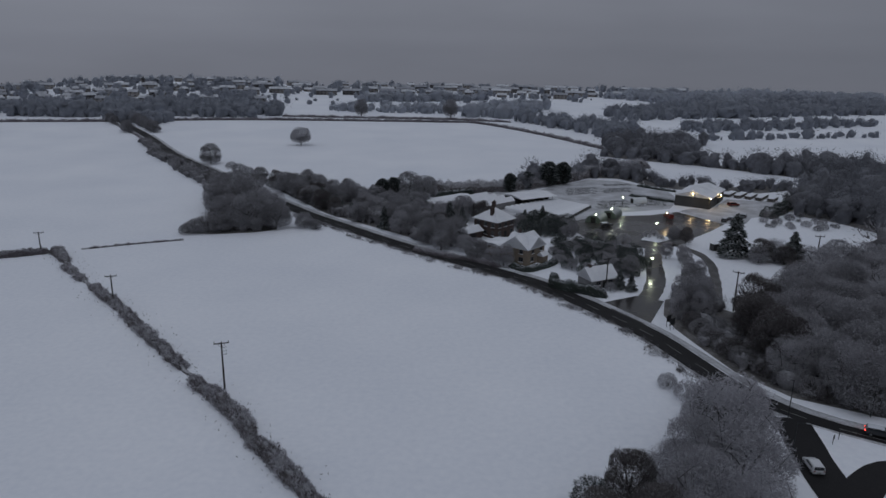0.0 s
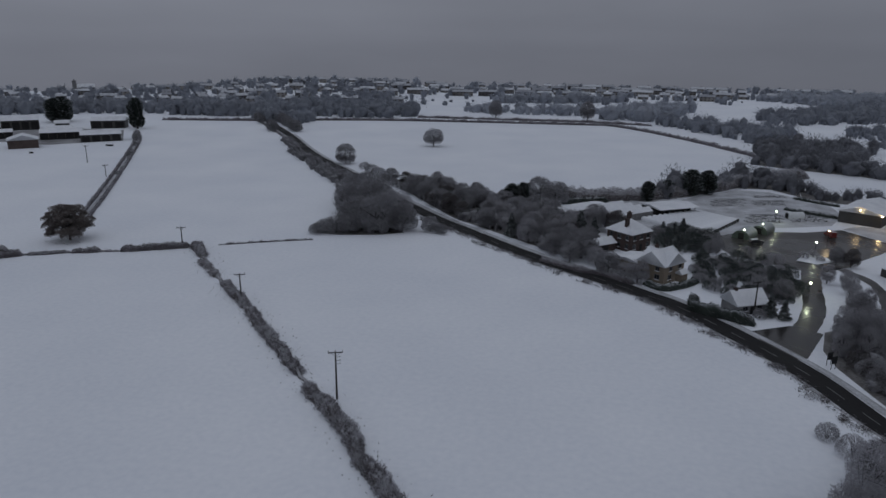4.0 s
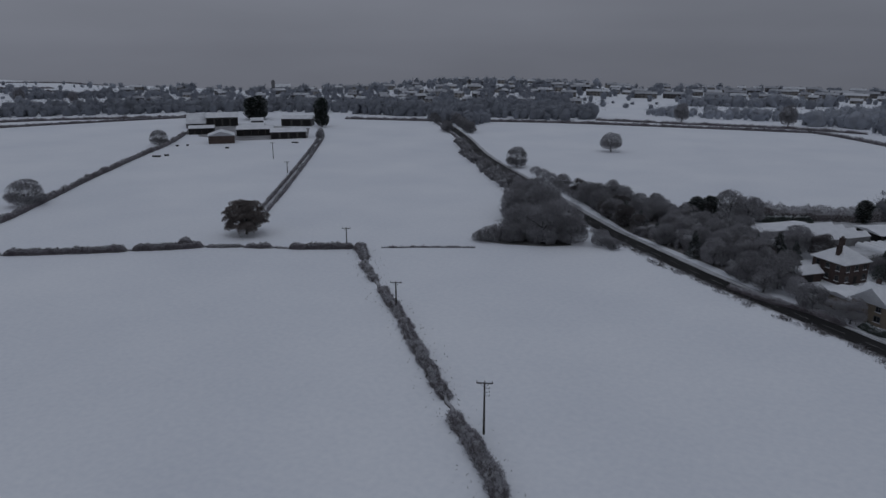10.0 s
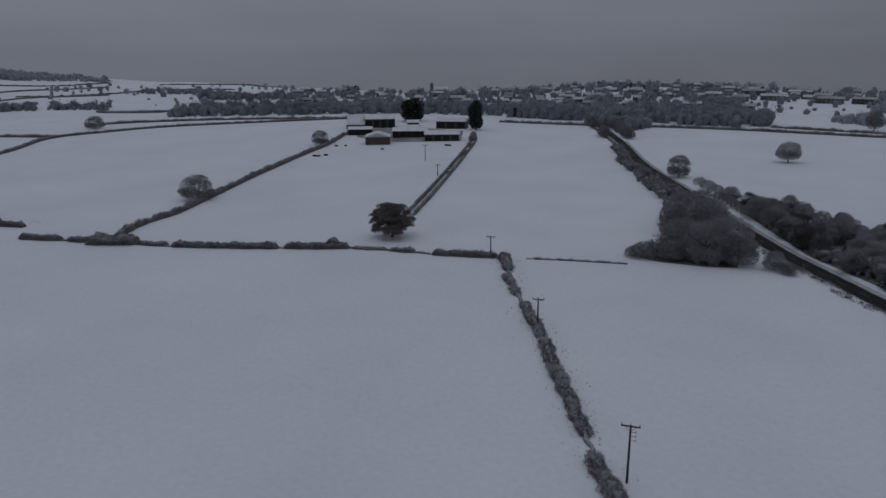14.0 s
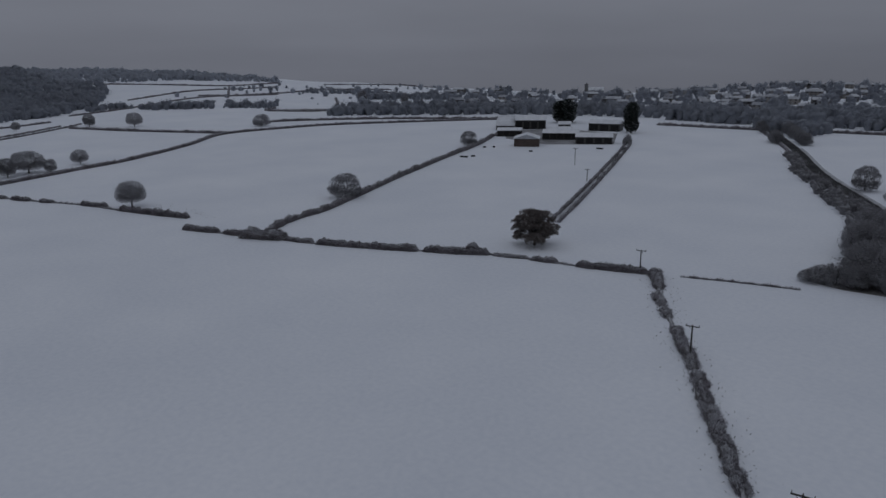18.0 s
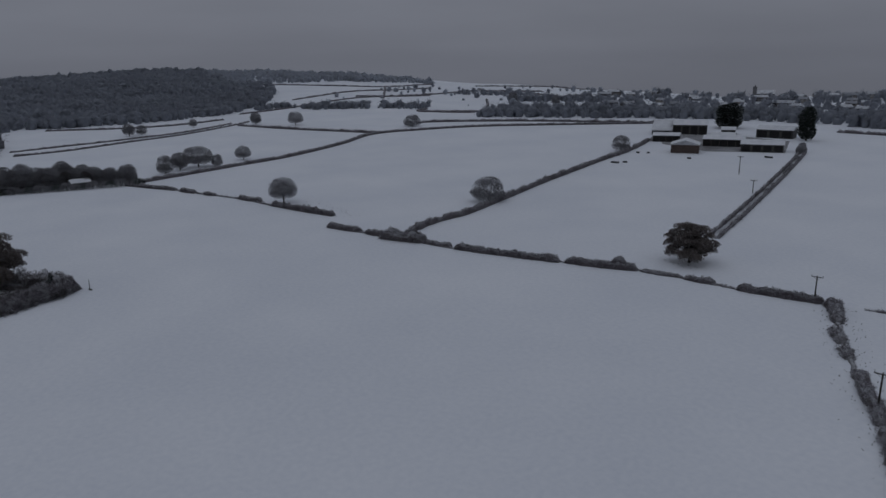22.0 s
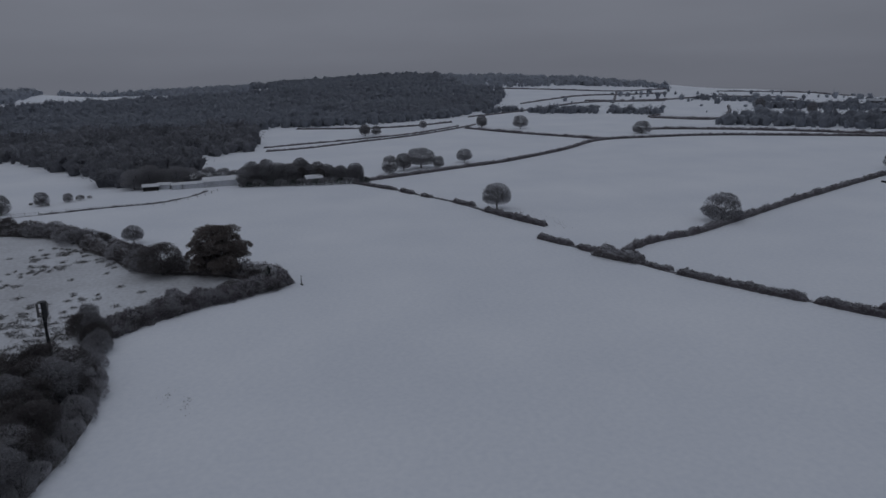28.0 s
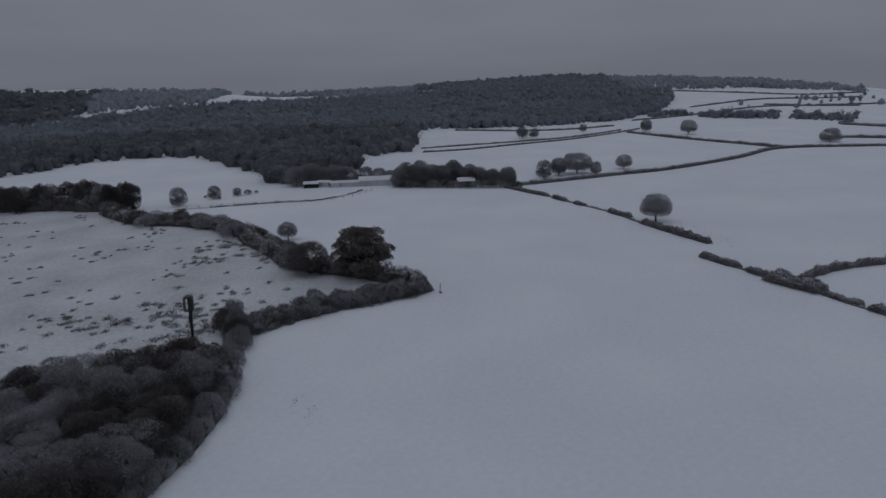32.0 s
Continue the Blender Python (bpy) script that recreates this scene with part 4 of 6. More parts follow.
# ---- field and hedgerow trees ----
for model, x, y, s, wide, turn, label in [
        (OAK, -145.9, 187.7, 0.95, 1.0, 0, "spreading oak with brown leaves, beside the farm track hedge"), (ROUND, -247.5, 187, 0.98, 1.3, 40, "broad low tree leaning into the hedge"), (LIME, -291, 117.5, 1.0, 1.0, 10, ""),
        (ROUND, -329, 330, 0.9, 1.1, 100, ""), (ASH, -416.6, 106.3, 1.15, 1.2, 60, "broad bare tree in a hedgerow group"), (TALL, -409.8, 95.7, 0.8, 1.05, 30, ""), (ROUND, -401.9, 87.4, 0.95, 0.85, 0, ""),
        (ROUND, -414.8, 116, 0.65, 0.9, 20, ""), (ASH, -430.3, 134, 0.82, 0.95, 200, ""), (ASH, -628.6, 226, 1.2, 0.95, 20, ""), (TALL, -658.8, 198.6, 0.9, 1.1, 20, ""), (ROUND, -546.7, 300.5, 0.98, 1.4, 20, ""),
        (ASH, -669, 146, 0.75, 0.8, 0, ""), (TALL, -625, 90, 0.8, 1.2, 0, ""), (ROUND, -633, 100, 0.75, 1.1, 0, ""), (ASH, -78.9, 413, 1.07, 0.95, 150, "lone bare tree in an open snowy field"), (ROUND, -109.7, 342, 1.0, 1.0, 33, ""),
        (OAK, -224, 21.3, 1.25, 0.92, 70, "tall oak with brown leaves at the corner of a scrub field"), (DARK, -229, 5, 0.85, 1.7, 0, "dark rounded thorn tree beside the oak"), (LIME, -270.6, -12.3, 0.62, 1.0, 0, ""),
        (ROUND, -340, -80, 0.85, 0.85, 0, ""), (ROUND, -357.8, -70.4, 0.62, 0.95, 0, ""), (ROUND, -365, -62, 0.4, 1.0, 0, ""), (THORN_PALE, -183.6, -1.2, 1.0, 0.8, 0, "tall feathery thorn bush beside the phone mast"), (THORN, -181.2, -1.8, 0.85, 0.9, 60, "dark thorn bush beside the phone mast"),
        (THORN_PALE, -180.4, 0.4, 0.85, 0.95, 200, "feathery thorn bush beside the phone mast"), (THORN, -177.6, 1.6, 0.72, 1.0, 120, "dark thorn bush at the edge of the thicket"), (THORN_PALE, -174.6, 2.8, 0.62, 1.1, 300, "feathery thorn bush at the edge of the thicket"), (FIR, -212.6, 35, 0.42, 0.9, 10, "small dark evergreen at the hedge corner"), (THORN, -215.5, 31.5, 0.5, 1.0, 40, "dark thorn bush at the hedge corner"), (BRAMBLE, -211, 38.5, 0.9, 1.0, 90, "low bramble at the hedge corner"), (THORN, -176.5, 2.0, 0.68, 0.9, 80, "tall frosted bush at the edge of the thicket"), (SHRUB, -173, 3.4, 1.6, 0.9, 130, "tall frosted bush at the edge of the thicket"),
        (ROUND, -213, 36, 0.3, 1.0, 0, ""), (YEW, -296, 452, 1.3, 1.25, 0, ""), (ROUND, -265, 404, 0.55, 0.9, 0, "")]:
    put(model, x, y, s, turn, wide, label)
for x, y, s in [(-378, 475, 1.1), (-373, 478, 1.0), (-383, 481, 1.05), (-378, 483, 1.15)]:
    put(YEW, x, y, s, 900 * s, 1.8, "dark evergreen tree behind the farm sheds")

# ---- trees along the road ----
rs = np.random.RandomState(5)
WESTSIDE = normals2(ROAD)
verge_scrub = []
for i in range(len(ROAD)):
    x, y = ROAD[i]
    nx, ny = WESTSIDE[i]
    if 258 < y < 425:
        for o in np.arange(-5.6, -7.0 - (440 - y) * 0.055, -2.4):
            verge_scrub += [(x + nx * (o + rs.uniform(-1, 1)) + ny * w, y + ny * (o + rs.uniform(-1, 1)) - nx * w) for w in (rs.uniform(-2, 0), rs.uniform(0, 2))]
    if y > 455:
        for o in (-7, 7.5):
            put((SHRUB, ROUND)[rs.randint(2)], x + nx * o, y + ny * o, rs.uniform(0.5, 0.8), rs.rand() * 360)
    elif 275 < y < 300:
        put(SHRUB, x + nx * 8, y + ny * 8, rs.uniform(0.9, 1.4), rs.rand() * 360)
far_wood("roadside_scrub", verge_scrub, 43, "low frosted scrub along the roadside", h=(1.6, 4.2), n=190, mat=M_TWIG, category="scrub")
hedge([(-132, 352), (-142, 368), (-158, 394), (-182, 435), (-204, 470)], 1.8, 1.3, 72, "low roadside hedge, thin and frosted", M_HEDGE, step=1.8, dense=4, ragged=0.35)
for x, y, m, s, w in [(-59, 217.5, ROUND, 1.18, 1.05), (-67, 222, ROUND, 1.0, 1.15), (-55, 225, PALE, 1.1, 1.2), (-64, 234, TALL, 1.15, 1.2), (-74, 239, ROUND, 1.1, 1.1), (-72, 254, TALL, 1.05, 1.1), (-80, 262, ROUND, 1.0, 1.1),
                      (-71, 213, SHRUB, 1.9, 1.1), (-74.5, 212, SHRUB, 1.6, 1.2), (-76.5, 210.8, SHRUB, 1.2, 1.2), (-67, 214, ROUND, 0.55, 1.3), (-51, 219.5, ROUND, 0.85, 1.15), (-42, 220, ROUND, 0.5, 1.15), (-38, 218, ROUND, 0.32, 1.25),
                      (-46, 257, ROUND, 0.66, 1.3), (-53, 267, TALL, 0.58, 1.3), (-60, 277, ROUND, 0.8, 1.1), (-41, 250, DARK, 0.6, 1.3), (-66, 289, DARK, 0.6, 1.3), (-76, 303, ROUND, 0.55, 1.2), (-84, 312, SHRUB, 1.4, 1.2), (-90, 320, SHRUB, 1.5, 1.2), (-96, 329, SHRUB, 1.2, 1.2), (-76, 244, ROUND, 0.8, 1.2), (-80, 252, ROUND, 0.75, 1.2)]:
    put(m, x, y, s, x * 31 % 360, w)
for name_, mat_, spread, seed_ in (("verge_grass", M_TWIG, 0.55, 41), ("verge_bramble", M_BROWN, 0.4, 42)):
    vrs = np.random.RandomState(seed_)
    verge_p = []
    for i in range(len(ROAD)):
        x, y = ROAD[i]
        if 101 < y < 245:
            for j in range(9):
                o, w = -vrs.uniform(3.3, 5.8 + 0.8 * math.sin(i * 0.7)), vrs.uniform(-2, 2)
                cx, cy = x + WESTSIDE[i][0] * o + WESTSIDE[i][1] * w, y + WESTSIDE[i][1] * o - WESTSIDE[i][0] * w
                if noise.noise(Vector((cx * 0.35, cy * 0.35, seed_))) > -0.12 + 0.09 * abs(o + 4.3):
                    n = vrs.randint(10, 34)
                    verge_p.append(np.c_[vrs.normal(cx, spread, n), vrs.normal(cy, spread, n), vrs.uniform(0.08, 0.5, n)])
    verge_p = np.concatenate(verge_p)
    v, f = blades(vrs, verge_p, np.tile((0, 0, 0.6), (len(verge_p), 1)), 0.45, 0.13, 0.9)
    tagged(raw(name_, v, f, mat_), "dead grass and bramble poking through the snowy verge", "grass", kind="stuff")
# the belt of trees on the far side of the road
BELT = [(-66, 284), (-52, 262), (-38, 240), (-20, 222), (-3, 205), (2, 212), (8, 226), (0, 246), (-12, 262), (-38, 282), (-58, 298)]
tagged(patch("woodland_floor", BELT, 0.02, M_LITTER), "leaf litter and thin snow under roadside trees", "ground", kind="structure")
tagged(patch("woodland_floor", [(-56, 213), (-50, 217), (-58, 232), (-72, 255), (-84, 270), (-82, 250), (-74, 228), (-78, 211), (-68, 210)], 0.02, M_LITTER), "leaf litter and thin snow under roadside trees", "ground", kind="structure")
far_wood("undergrowth", scatter(BELT, 3.6, 183) + scatter([(-56, 214), (-51, 218), (-60, 234), (-74, 256), (-80, 252), (-74, 228), (-76, 213)], 3.4, 184), 185, "bramble and saplings under the roadside trees", h=(2.5, 5.0), n=260, mat=M_TWIG, category="undergrowth")
for k, (x, y) in enumerate(scatter(BELT, 6.2, 81)):
    m = (TALL, PALE, ROUND, DARK, FIR, TALL, PALE)[k % 7]
    tall = 0.6 if y > 226 else 0.82
    put(m, x, y, ((0.55 if m is FIR else 0.68) + 0.25 * ((k * 37) % 10) / 10) * tall, k * 57 % 360, 0.95 / tall ** 0.5)
for x, y, m, s in [(-10, 274, ROUND, 0.95), (-4, 268, ROUND, 0.9), (-16, 268, YEW, 0.5), (-20, 265, YEW, 0.5), (2, 196, PALE, 0.55), (5, 200, ROUND, 0.85), (9, 194, PALE, 0.5), (12, 188, ROUND, 0.6), (-2, 203, ROUND, 0.6),
                   (16, 184, PALE, 0.42), (19, 181.5, PALE, 0.55), (30.8, 283, YEW, 0.48), (38.6, 289.5, YEW, 0.46), (49, 297, YEW, 0.66), (56, 302, YEW, 0.6), (10, 234, TALL, 0.7), (16, 230, DARK, 0.7), (5, 222, FIR, 0.75)]:
    put(m, x, y, s, x * 17 % 360, 1.75 if m is YEW else 1.1)

# ---- the woods east of the road ----
EAST_FLOOR = [(51.6, 146), (55, 156), (62, 160), (66, 151), (70, 146), (88, 159), (108, 175), (130, 192), (200, 218), (230, 150), (190, 70), (92, 95), (74, 101), (62, 107.8), (56, 117.5), (53.6, 128), (51.6, 138)]
tagged(patch("woodland_floor", EAST_FLOOR, 0.02, M_LITTER), "leaf litter and thin snow under the wood", "ground", kind="structure")
far_wood("undergrowth", scatter([(53.5, 146), (57, 156), (63, 159), (66, 150), (64, 133), (67, 113), (76, 105), (92, 99), (90, 97), (74, 103), (63.5, 109), (57.5, 118.5), (55, 128)], 3.0, 182), 186, "frosted saplings along the edge of the wood", h=(2.0, 4.4), n=420, mat=M_TWIG, category="undergrowth")
EAST = [(57, 119), (63, 110), (74, 103.5), (92, 97), (104, 120), (112, 150), (120, 182), (108, 173), (88, 157), (70, 144), (62, 131)]
for k, (x, y) in enumerate(scatter(EAST, 6.0, 82)):
    m = (DARK, PALE, PALE, TALL, PALE, PALE, ROUND)[(k * 5) % 7]
    put(m, x, y, 0.72 + 0.35 * ((k * 29) % 10) / 10, k * 71 % 360, 1.1)
for k, (x, y) in enumerate(smooth_line([(55.6, 142), (57.2, 130), (59.5, 120), (64, 111), (72, 104.5), (84, 99.5)], 2.3)):
    put((SHRUB, BRAMBLE, SHRUB_PALE, BRAMBLE)[k % 4], x, y, 0.8 + 0.5 * ((k * 37) % 10) / 10, k * 47 % 360, 1.1, "frosted bramble at the edge of the wood")
far_wood("wood", scatter([(92, 97), (190, 70), (230, 150), (200, 215), (156, 215), (128, 190), (120, 182), (112, 150), (104, 120)], 6.5, 87), 88, "deep part of a bare frosted wood", h=(8, 12), n=190, mat=M_TWIG)
for k, (x, y) in enumerate(scatter([(52.5, 145), (55.5, 154), (62, 159), (65, 150), (60, 139)], 4.4, 83)):
    put((PALE, PALE, TALL)[k % 3], x, y, 0.62 + 0.05 * (k % 5), k * 71 % 360, 0.72)
for x, y, m, s in [(87, 194, FIR, 1.05), (93, 189, DARK, 0.6), (96.5, 189, PALE, 0.6), (101, 188, FIR, 0.75), (98, 186, DARK, 0.5), (91, 187, PALE, 0.45), (104, 187, PALE, 0.5)]:
    put(m, x, y, s, x * 13 % 360, 1.35)
for x, y, s in [(66, 190, 0.5), (68.5, 182, 0.55), (66.5, 174, 0.5), (64, 166, 0.55), (70, 189, 0.42), (69, 172, 0.5)]:
    put(PALE, x, y, s, x * 91 % 360, 0.75)
for k, (x, y) in enumerate(scatter([(108, 232), (122, 222), (140, 230), (132, 246), (120, 240)], 5.0, 187)):
    put((SHRUB, SHRUB_PALE, SHRUB)[k % 3], x, y, 0.45 + 0.12 * (k % 4), k * 53 % 360, 1.1)
# the thicket below the flight's start
for x, y, m, s, w in [(41.5, 87, PALE, 1.3, 1.05), (36, 84, PALE, 0.85, 1.1), (45, 93, PALE, 1.0, 1.0), (31, 81, PALE, 0.6, 1.2), (26, 78.5, DARK, 0.72, 1.1), (21, 77, EVERGREEN, 1.5, 1.1), (41, 79, PALE, 1.1, 1.1), (43, 99.5, PALE, 0.62, 1.1),
                      (33, 73, PALE, 1.0, 1.1), (44.5, 99, DARK, 0.7, 1.0), (27, 70, DARK, 0.8, 1.0), (38, 70, PALE, 1.0, 1.0), (20, 70, DARK, 0.7, 1.1), (41.5, 111.5, SHRUB, 0.9, 1.0), (43.5, 107, SHRUB_PALE, 1.2, 1.0), (47, 104, SHRUB, 1.0, 1.0), (48.5, 99, SHRUB, 0.9, 1.0)]:
    put(m, x, y, s, x * 23 % 360, w)

# ---- the thicket and scrub field in the west ----
tagged(patch("woodland_floor", [(-180, 1), (-171, 4), (-155, 9), (-142, 10.6), (-131, 10.3), (-117, 8), (-105, 0), (-110, -24), (-130, -41), (-147, -43), (-152, -22), (-157, -6), (-166, -3)], 0.02, M_LITTER), "leaf litter and thin snow under the thicket", "ground", kind="structure")
WEST = [(-163, 2.6), (-155, 5.4), (-142, 6.8), (-131, 6.5), (-118, 5.0), (-110, 0), (-112, -22), (-130, -38), (-146, -40), (-150, -20), (-155, -4)]
for k, (x, y) in enumerate(scatter(WEST, 4.6, 84)):
    m = (DARK, DARK, TALL, DARK, PALE)[(k * 3) % 5] if x < -140 or y > -8 else (PALE, PALE, TALL)[k % 3]
    put(m, x, y, 0.55 + 0.25 * ((k * 29) % 10) / 10, k * 71 % 360, 1.15)
for k, (x, y) in enumerate(scatter(WEST, 6.5, 85)):
    put(THORN if k % 3 else BRAMBLE, x, y, (0.62 if k % 3 else 1.6) + 0.3 * ((k * 37) % 10) / 10, k * 97 % 360, 1.0, "dark thorn bush in the thicket")
for k, (x, y) in enumerate(smooth_line([(-180, 2.6), (-171, 5.0), (-155, 9.5), (-142, 11), (-131, 10.6), (-117, 8.6)], 2.0)):
    put((SHRUB, SHRUB, SHRUB_PALE)[k % 3], x, y - 1.7 - 1.2 * (k % 2), 0.9 + 0.5 * ((k * 37) % 10) / 10, k * 47 % 360, 1.0)
hedge([(-181.5, 1), (-188, 7), (-198, 18.5), (-206, 31), (-213, 40)], 8.0, 3.9, 74, "broad dark hedge round the scrub field, snow-dusted", M_HEDGE, dense=16, ragged=0.45, rime=0.45)
hedge([(-214, 38), (-222, 28), (-228, 16), (-236, 0), (-250, -10), (-267, -23), (-285, -36), (-297, -57), (-305, -82), (-325, -105)], 8.0, 4.4, 75, "overgrown hedge round the scrub field", M_BROWN, dense=13, ragged=0.38, rime=0.42)
hedge([(-331, -97), (-336, -120), (-337, -150), (-340, -185)], 12.0, 8.0, 77, "dark undergrowth of a shelter belt", M_BROWN, dense=3.0, ragged=0.3, rime=0.06)
rs = np.random.RandomState(78)
for k, (x, y) in enumerate(smooth_line([(-184, 3), (-198, 18.5), (-206, 31), (-212, 38)], 3.2)):
    put((SHRUB, BRAMBLE, SHRUB_PALE, BRAMBLE)[k % 4], x + rs.normal(0, 1.8), y + rs.normal(0, 1.8), rs.uniform(0.8, 1.3), rs.rand() * 360, 1.2, "bramble and thorn in a broad hedge")
for k, (x, y) in enumerate(smooth_line([(-236, 0), (-250, -10), (-267, -23), (-285, -36), (-297, -57), (-305, -82), (-325, -105)], 3.6)):
    m = (BRAMBLE, SHRUB, BRAMBLE, DARK, SHRUB_PALE, ROUND)[rs.randint(6)]
    put(m, x + rs.normal(0, 1.6), y + rs.normal(0, 1.6), rs.uniform(0.4, 0.6) if m in (DARK, ROUND) else rs.uniform(1.3, 2.0), rs.rand() * 360, 1.3)
for k, (x, y) in enumerate(smooth_line([(-330, -96), (-336, -120), (-337, -150), (-340, -185)], 3.4)):
    put((DARK, DARK, ROUND)[k % 3], x + rs.normal(0, 2.2), y + rs.normal(0, 1.2), rs.uniform(0.95, 1.2), rs.rand() * 360, 0.85, "tall dark tree in a shelter belt")
SCRUB = [(-183, -2), (-197, 11), (-226, 10), (-240, -8), (-266, -28), (-290, -52), (-302, -86), (-325, -112), (-325, -170), (-180, -110), (-166, -45)]
tagged(patch("rough_pasture", [(-180, 3), (-188, 7), (-198, 18), (-208, 33), (-216, 36), (-222, 28), (-228, 16), (-236, 0), (-250, -10), (-267, -23), (-285, -36), (-297, -57), (-305, -82), (-330, -110), (-332, -190), (-180, -150), (-130, -60), (-130, -30), (-150, -10), (-166, -1)], 0.012, M_THIN), "rough pasture under thin patchy snow", "pasture", kind="structure")
rs = np.random.RandomState(9)
tuft_v, tuft_f, count = [], [], 0
for x, y in scatter(SCRUB, 2.3, 86, 0.5):
    near = max(0.0, 1 - math.hypot(x + 178, y + 14) / 48) + max(0.0, 1 - math.hypot(x + 252, y + 22) / 26)
    w = noise.noise(Vector((x * 0.07, y * 0.07, 3.0))) + 0.8 * noise.noise(Vector((x * 0.23, y * 0.23, 9.0))) + 0.9 * near - 0.20
    if w > 0 and rs.rand() < min(0.75, 1.1 * w):
        big = rs.uniform(0.7, 2.0) + 1.0 * near
        k = int(16 + 24 * big)
        p = np.c_[x + rs.normal(0, 0.36 * big, k), y + rs.normal(0, 0.3 * big, k), np.full(k, 0.1)]
        v, f = blades(rs, p, np.tile((0, 0, 0.9), (k, 1)), 0.35 + 0.3 * big, 0.13, 0.8)
        tuft_v.append(v)
        tuft_f.append(f + count)
        count += len(v)
tagged(raw("scrub_grass", np.concatenate(tuft_v), np.concatenate(tuft_f), M_SCRUB), "tussocks of dead grass and bramble poking through snow", "grass", kind="stuff")

# ---- far woods, hills and the town's trees ----
west_wood = scatter([(-440, -236), (-516, -212), (-541, -182), (-523, -130), (-486, -113), (-442, -76), (-396, -60), (-394, -42), (-415, -24), (-447, -19), (-512, -28), (-541, 6), (-598, 4), (-700, -8), (-750, 0), (-900, 40), (-1000, 120),
                                  (-1120, 210), (-1250, 240), (-1300, 120), (-1250, -60), (-1150, -250), (-1000, -400), (-800, -480), (-500, -420)], 8.6, 90)
far_wood("distant_wood", [q for q in west_wood if math.hypot(q[0], q[1]) < 720], 91, "dense leafless frosted wood", n=70)
# Beyond 720 m the wood takes the paler colour painted for haze.
far_wood("distant_wood", [q for q in west_wood if math.hypot(q[0], q[1]) >= 720], 92, "dense leafless wood with haze in its colour", n=40, mat=M_WOOD_HILL)
far_wood("distant_wood", scatter([(-700, -8), (-750, 2), (-742, 35), (-744, 73), (-740, 113), (-774, 158), (-793, 199), (-880, 255), (-1000, 300), (-1000, 120), (-900, 40)], 8.6, 190), 191, "dense leafless frosted wood", n=50, mat=M_WOOD_HILL)
far_wood("distant_wood", scatter([(-1000, 120), (-900, 40), (-877, 200), (-872, 262), (-1037, 322), (-1130, 337), (-1200, 300), (-1500, 300), (-1560, 120), (-1530, -80), (-1400, -60), (-1300, 0), (-1290, 120), (-1250, 240), (-1120, 210)], 10, 92), 93, "wooded hill, grey with frost and painted haze", mat=M_WOOD_HILL, n=20)
far_wood("distant_wood", scatter([(-1190, -170), (-1270, -90), (-1500, -40), (-1480, -420), (-1420, -400), (-1330, -190)], 10.5, 94), 95, "wooded hill, grey with frost and painted haze", mat=M_WOOD_HAZED, n=18)
far_wood("distant_wood", scatter([(-980, -480), (-1160, -380), (-1390, -420), (-1400, -530), (-1250, -600)], 10.5, 96), 97, "wooded hill, grey with frost and painted haze", mat=M_WOOD_HAZED, n=18)
far_wood("distant_wood", scatter([(-440, -232), (-500, -420), (-800, -480), (-980, -480), (-1250, -600), (-1200, -900), (-700, -800), (-420, -420)], 10, 194), 195, "dense leafless frosted wood", n=26)
far_wood("distant_wood", scatter([(-1170, 265), (-1200, 480), (-1330, 700), (-1450, 640), (-1480, 300)], 11, 98), 99, "hilltop wood, grey with frost and painted haze", mat=M_WOOD_HAZED, n=18, h=(7, 11))
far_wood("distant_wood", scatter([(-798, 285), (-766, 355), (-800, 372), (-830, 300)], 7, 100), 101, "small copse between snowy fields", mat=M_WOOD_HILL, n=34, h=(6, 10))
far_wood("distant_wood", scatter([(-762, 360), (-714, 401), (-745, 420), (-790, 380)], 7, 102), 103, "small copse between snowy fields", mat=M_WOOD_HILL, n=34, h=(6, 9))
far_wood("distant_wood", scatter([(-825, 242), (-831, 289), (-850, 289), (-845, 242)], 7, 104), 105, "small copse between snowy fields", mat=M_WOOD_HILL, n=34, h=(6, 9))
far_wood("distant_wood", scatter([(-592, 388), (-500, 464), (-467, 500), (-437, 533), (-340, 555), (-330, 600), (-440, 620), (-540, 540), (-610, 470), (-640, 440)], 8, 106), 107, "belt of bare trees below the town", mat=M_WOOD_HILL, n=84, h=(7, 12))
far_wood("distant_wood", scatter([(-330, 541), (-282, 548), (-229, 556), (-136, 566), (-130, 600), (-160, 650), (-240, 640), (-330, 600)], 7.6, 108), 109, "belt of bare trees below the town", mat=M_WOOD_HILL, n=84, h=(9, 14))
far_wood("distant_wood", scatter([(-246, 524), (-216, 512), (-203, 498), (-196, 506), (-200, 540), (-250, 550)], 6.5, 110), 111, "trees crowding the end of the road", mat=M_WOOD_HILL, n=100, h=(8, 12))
hedge([(-8, 281), (14, 283), (33, 289), (60, 311), (88, 342), (108, 350)], 9.0, 4.5, 196, "broad frosted shelter belt behind the nursery", M_FROST, step=2.2, dense=3.5, ragged=0.35)
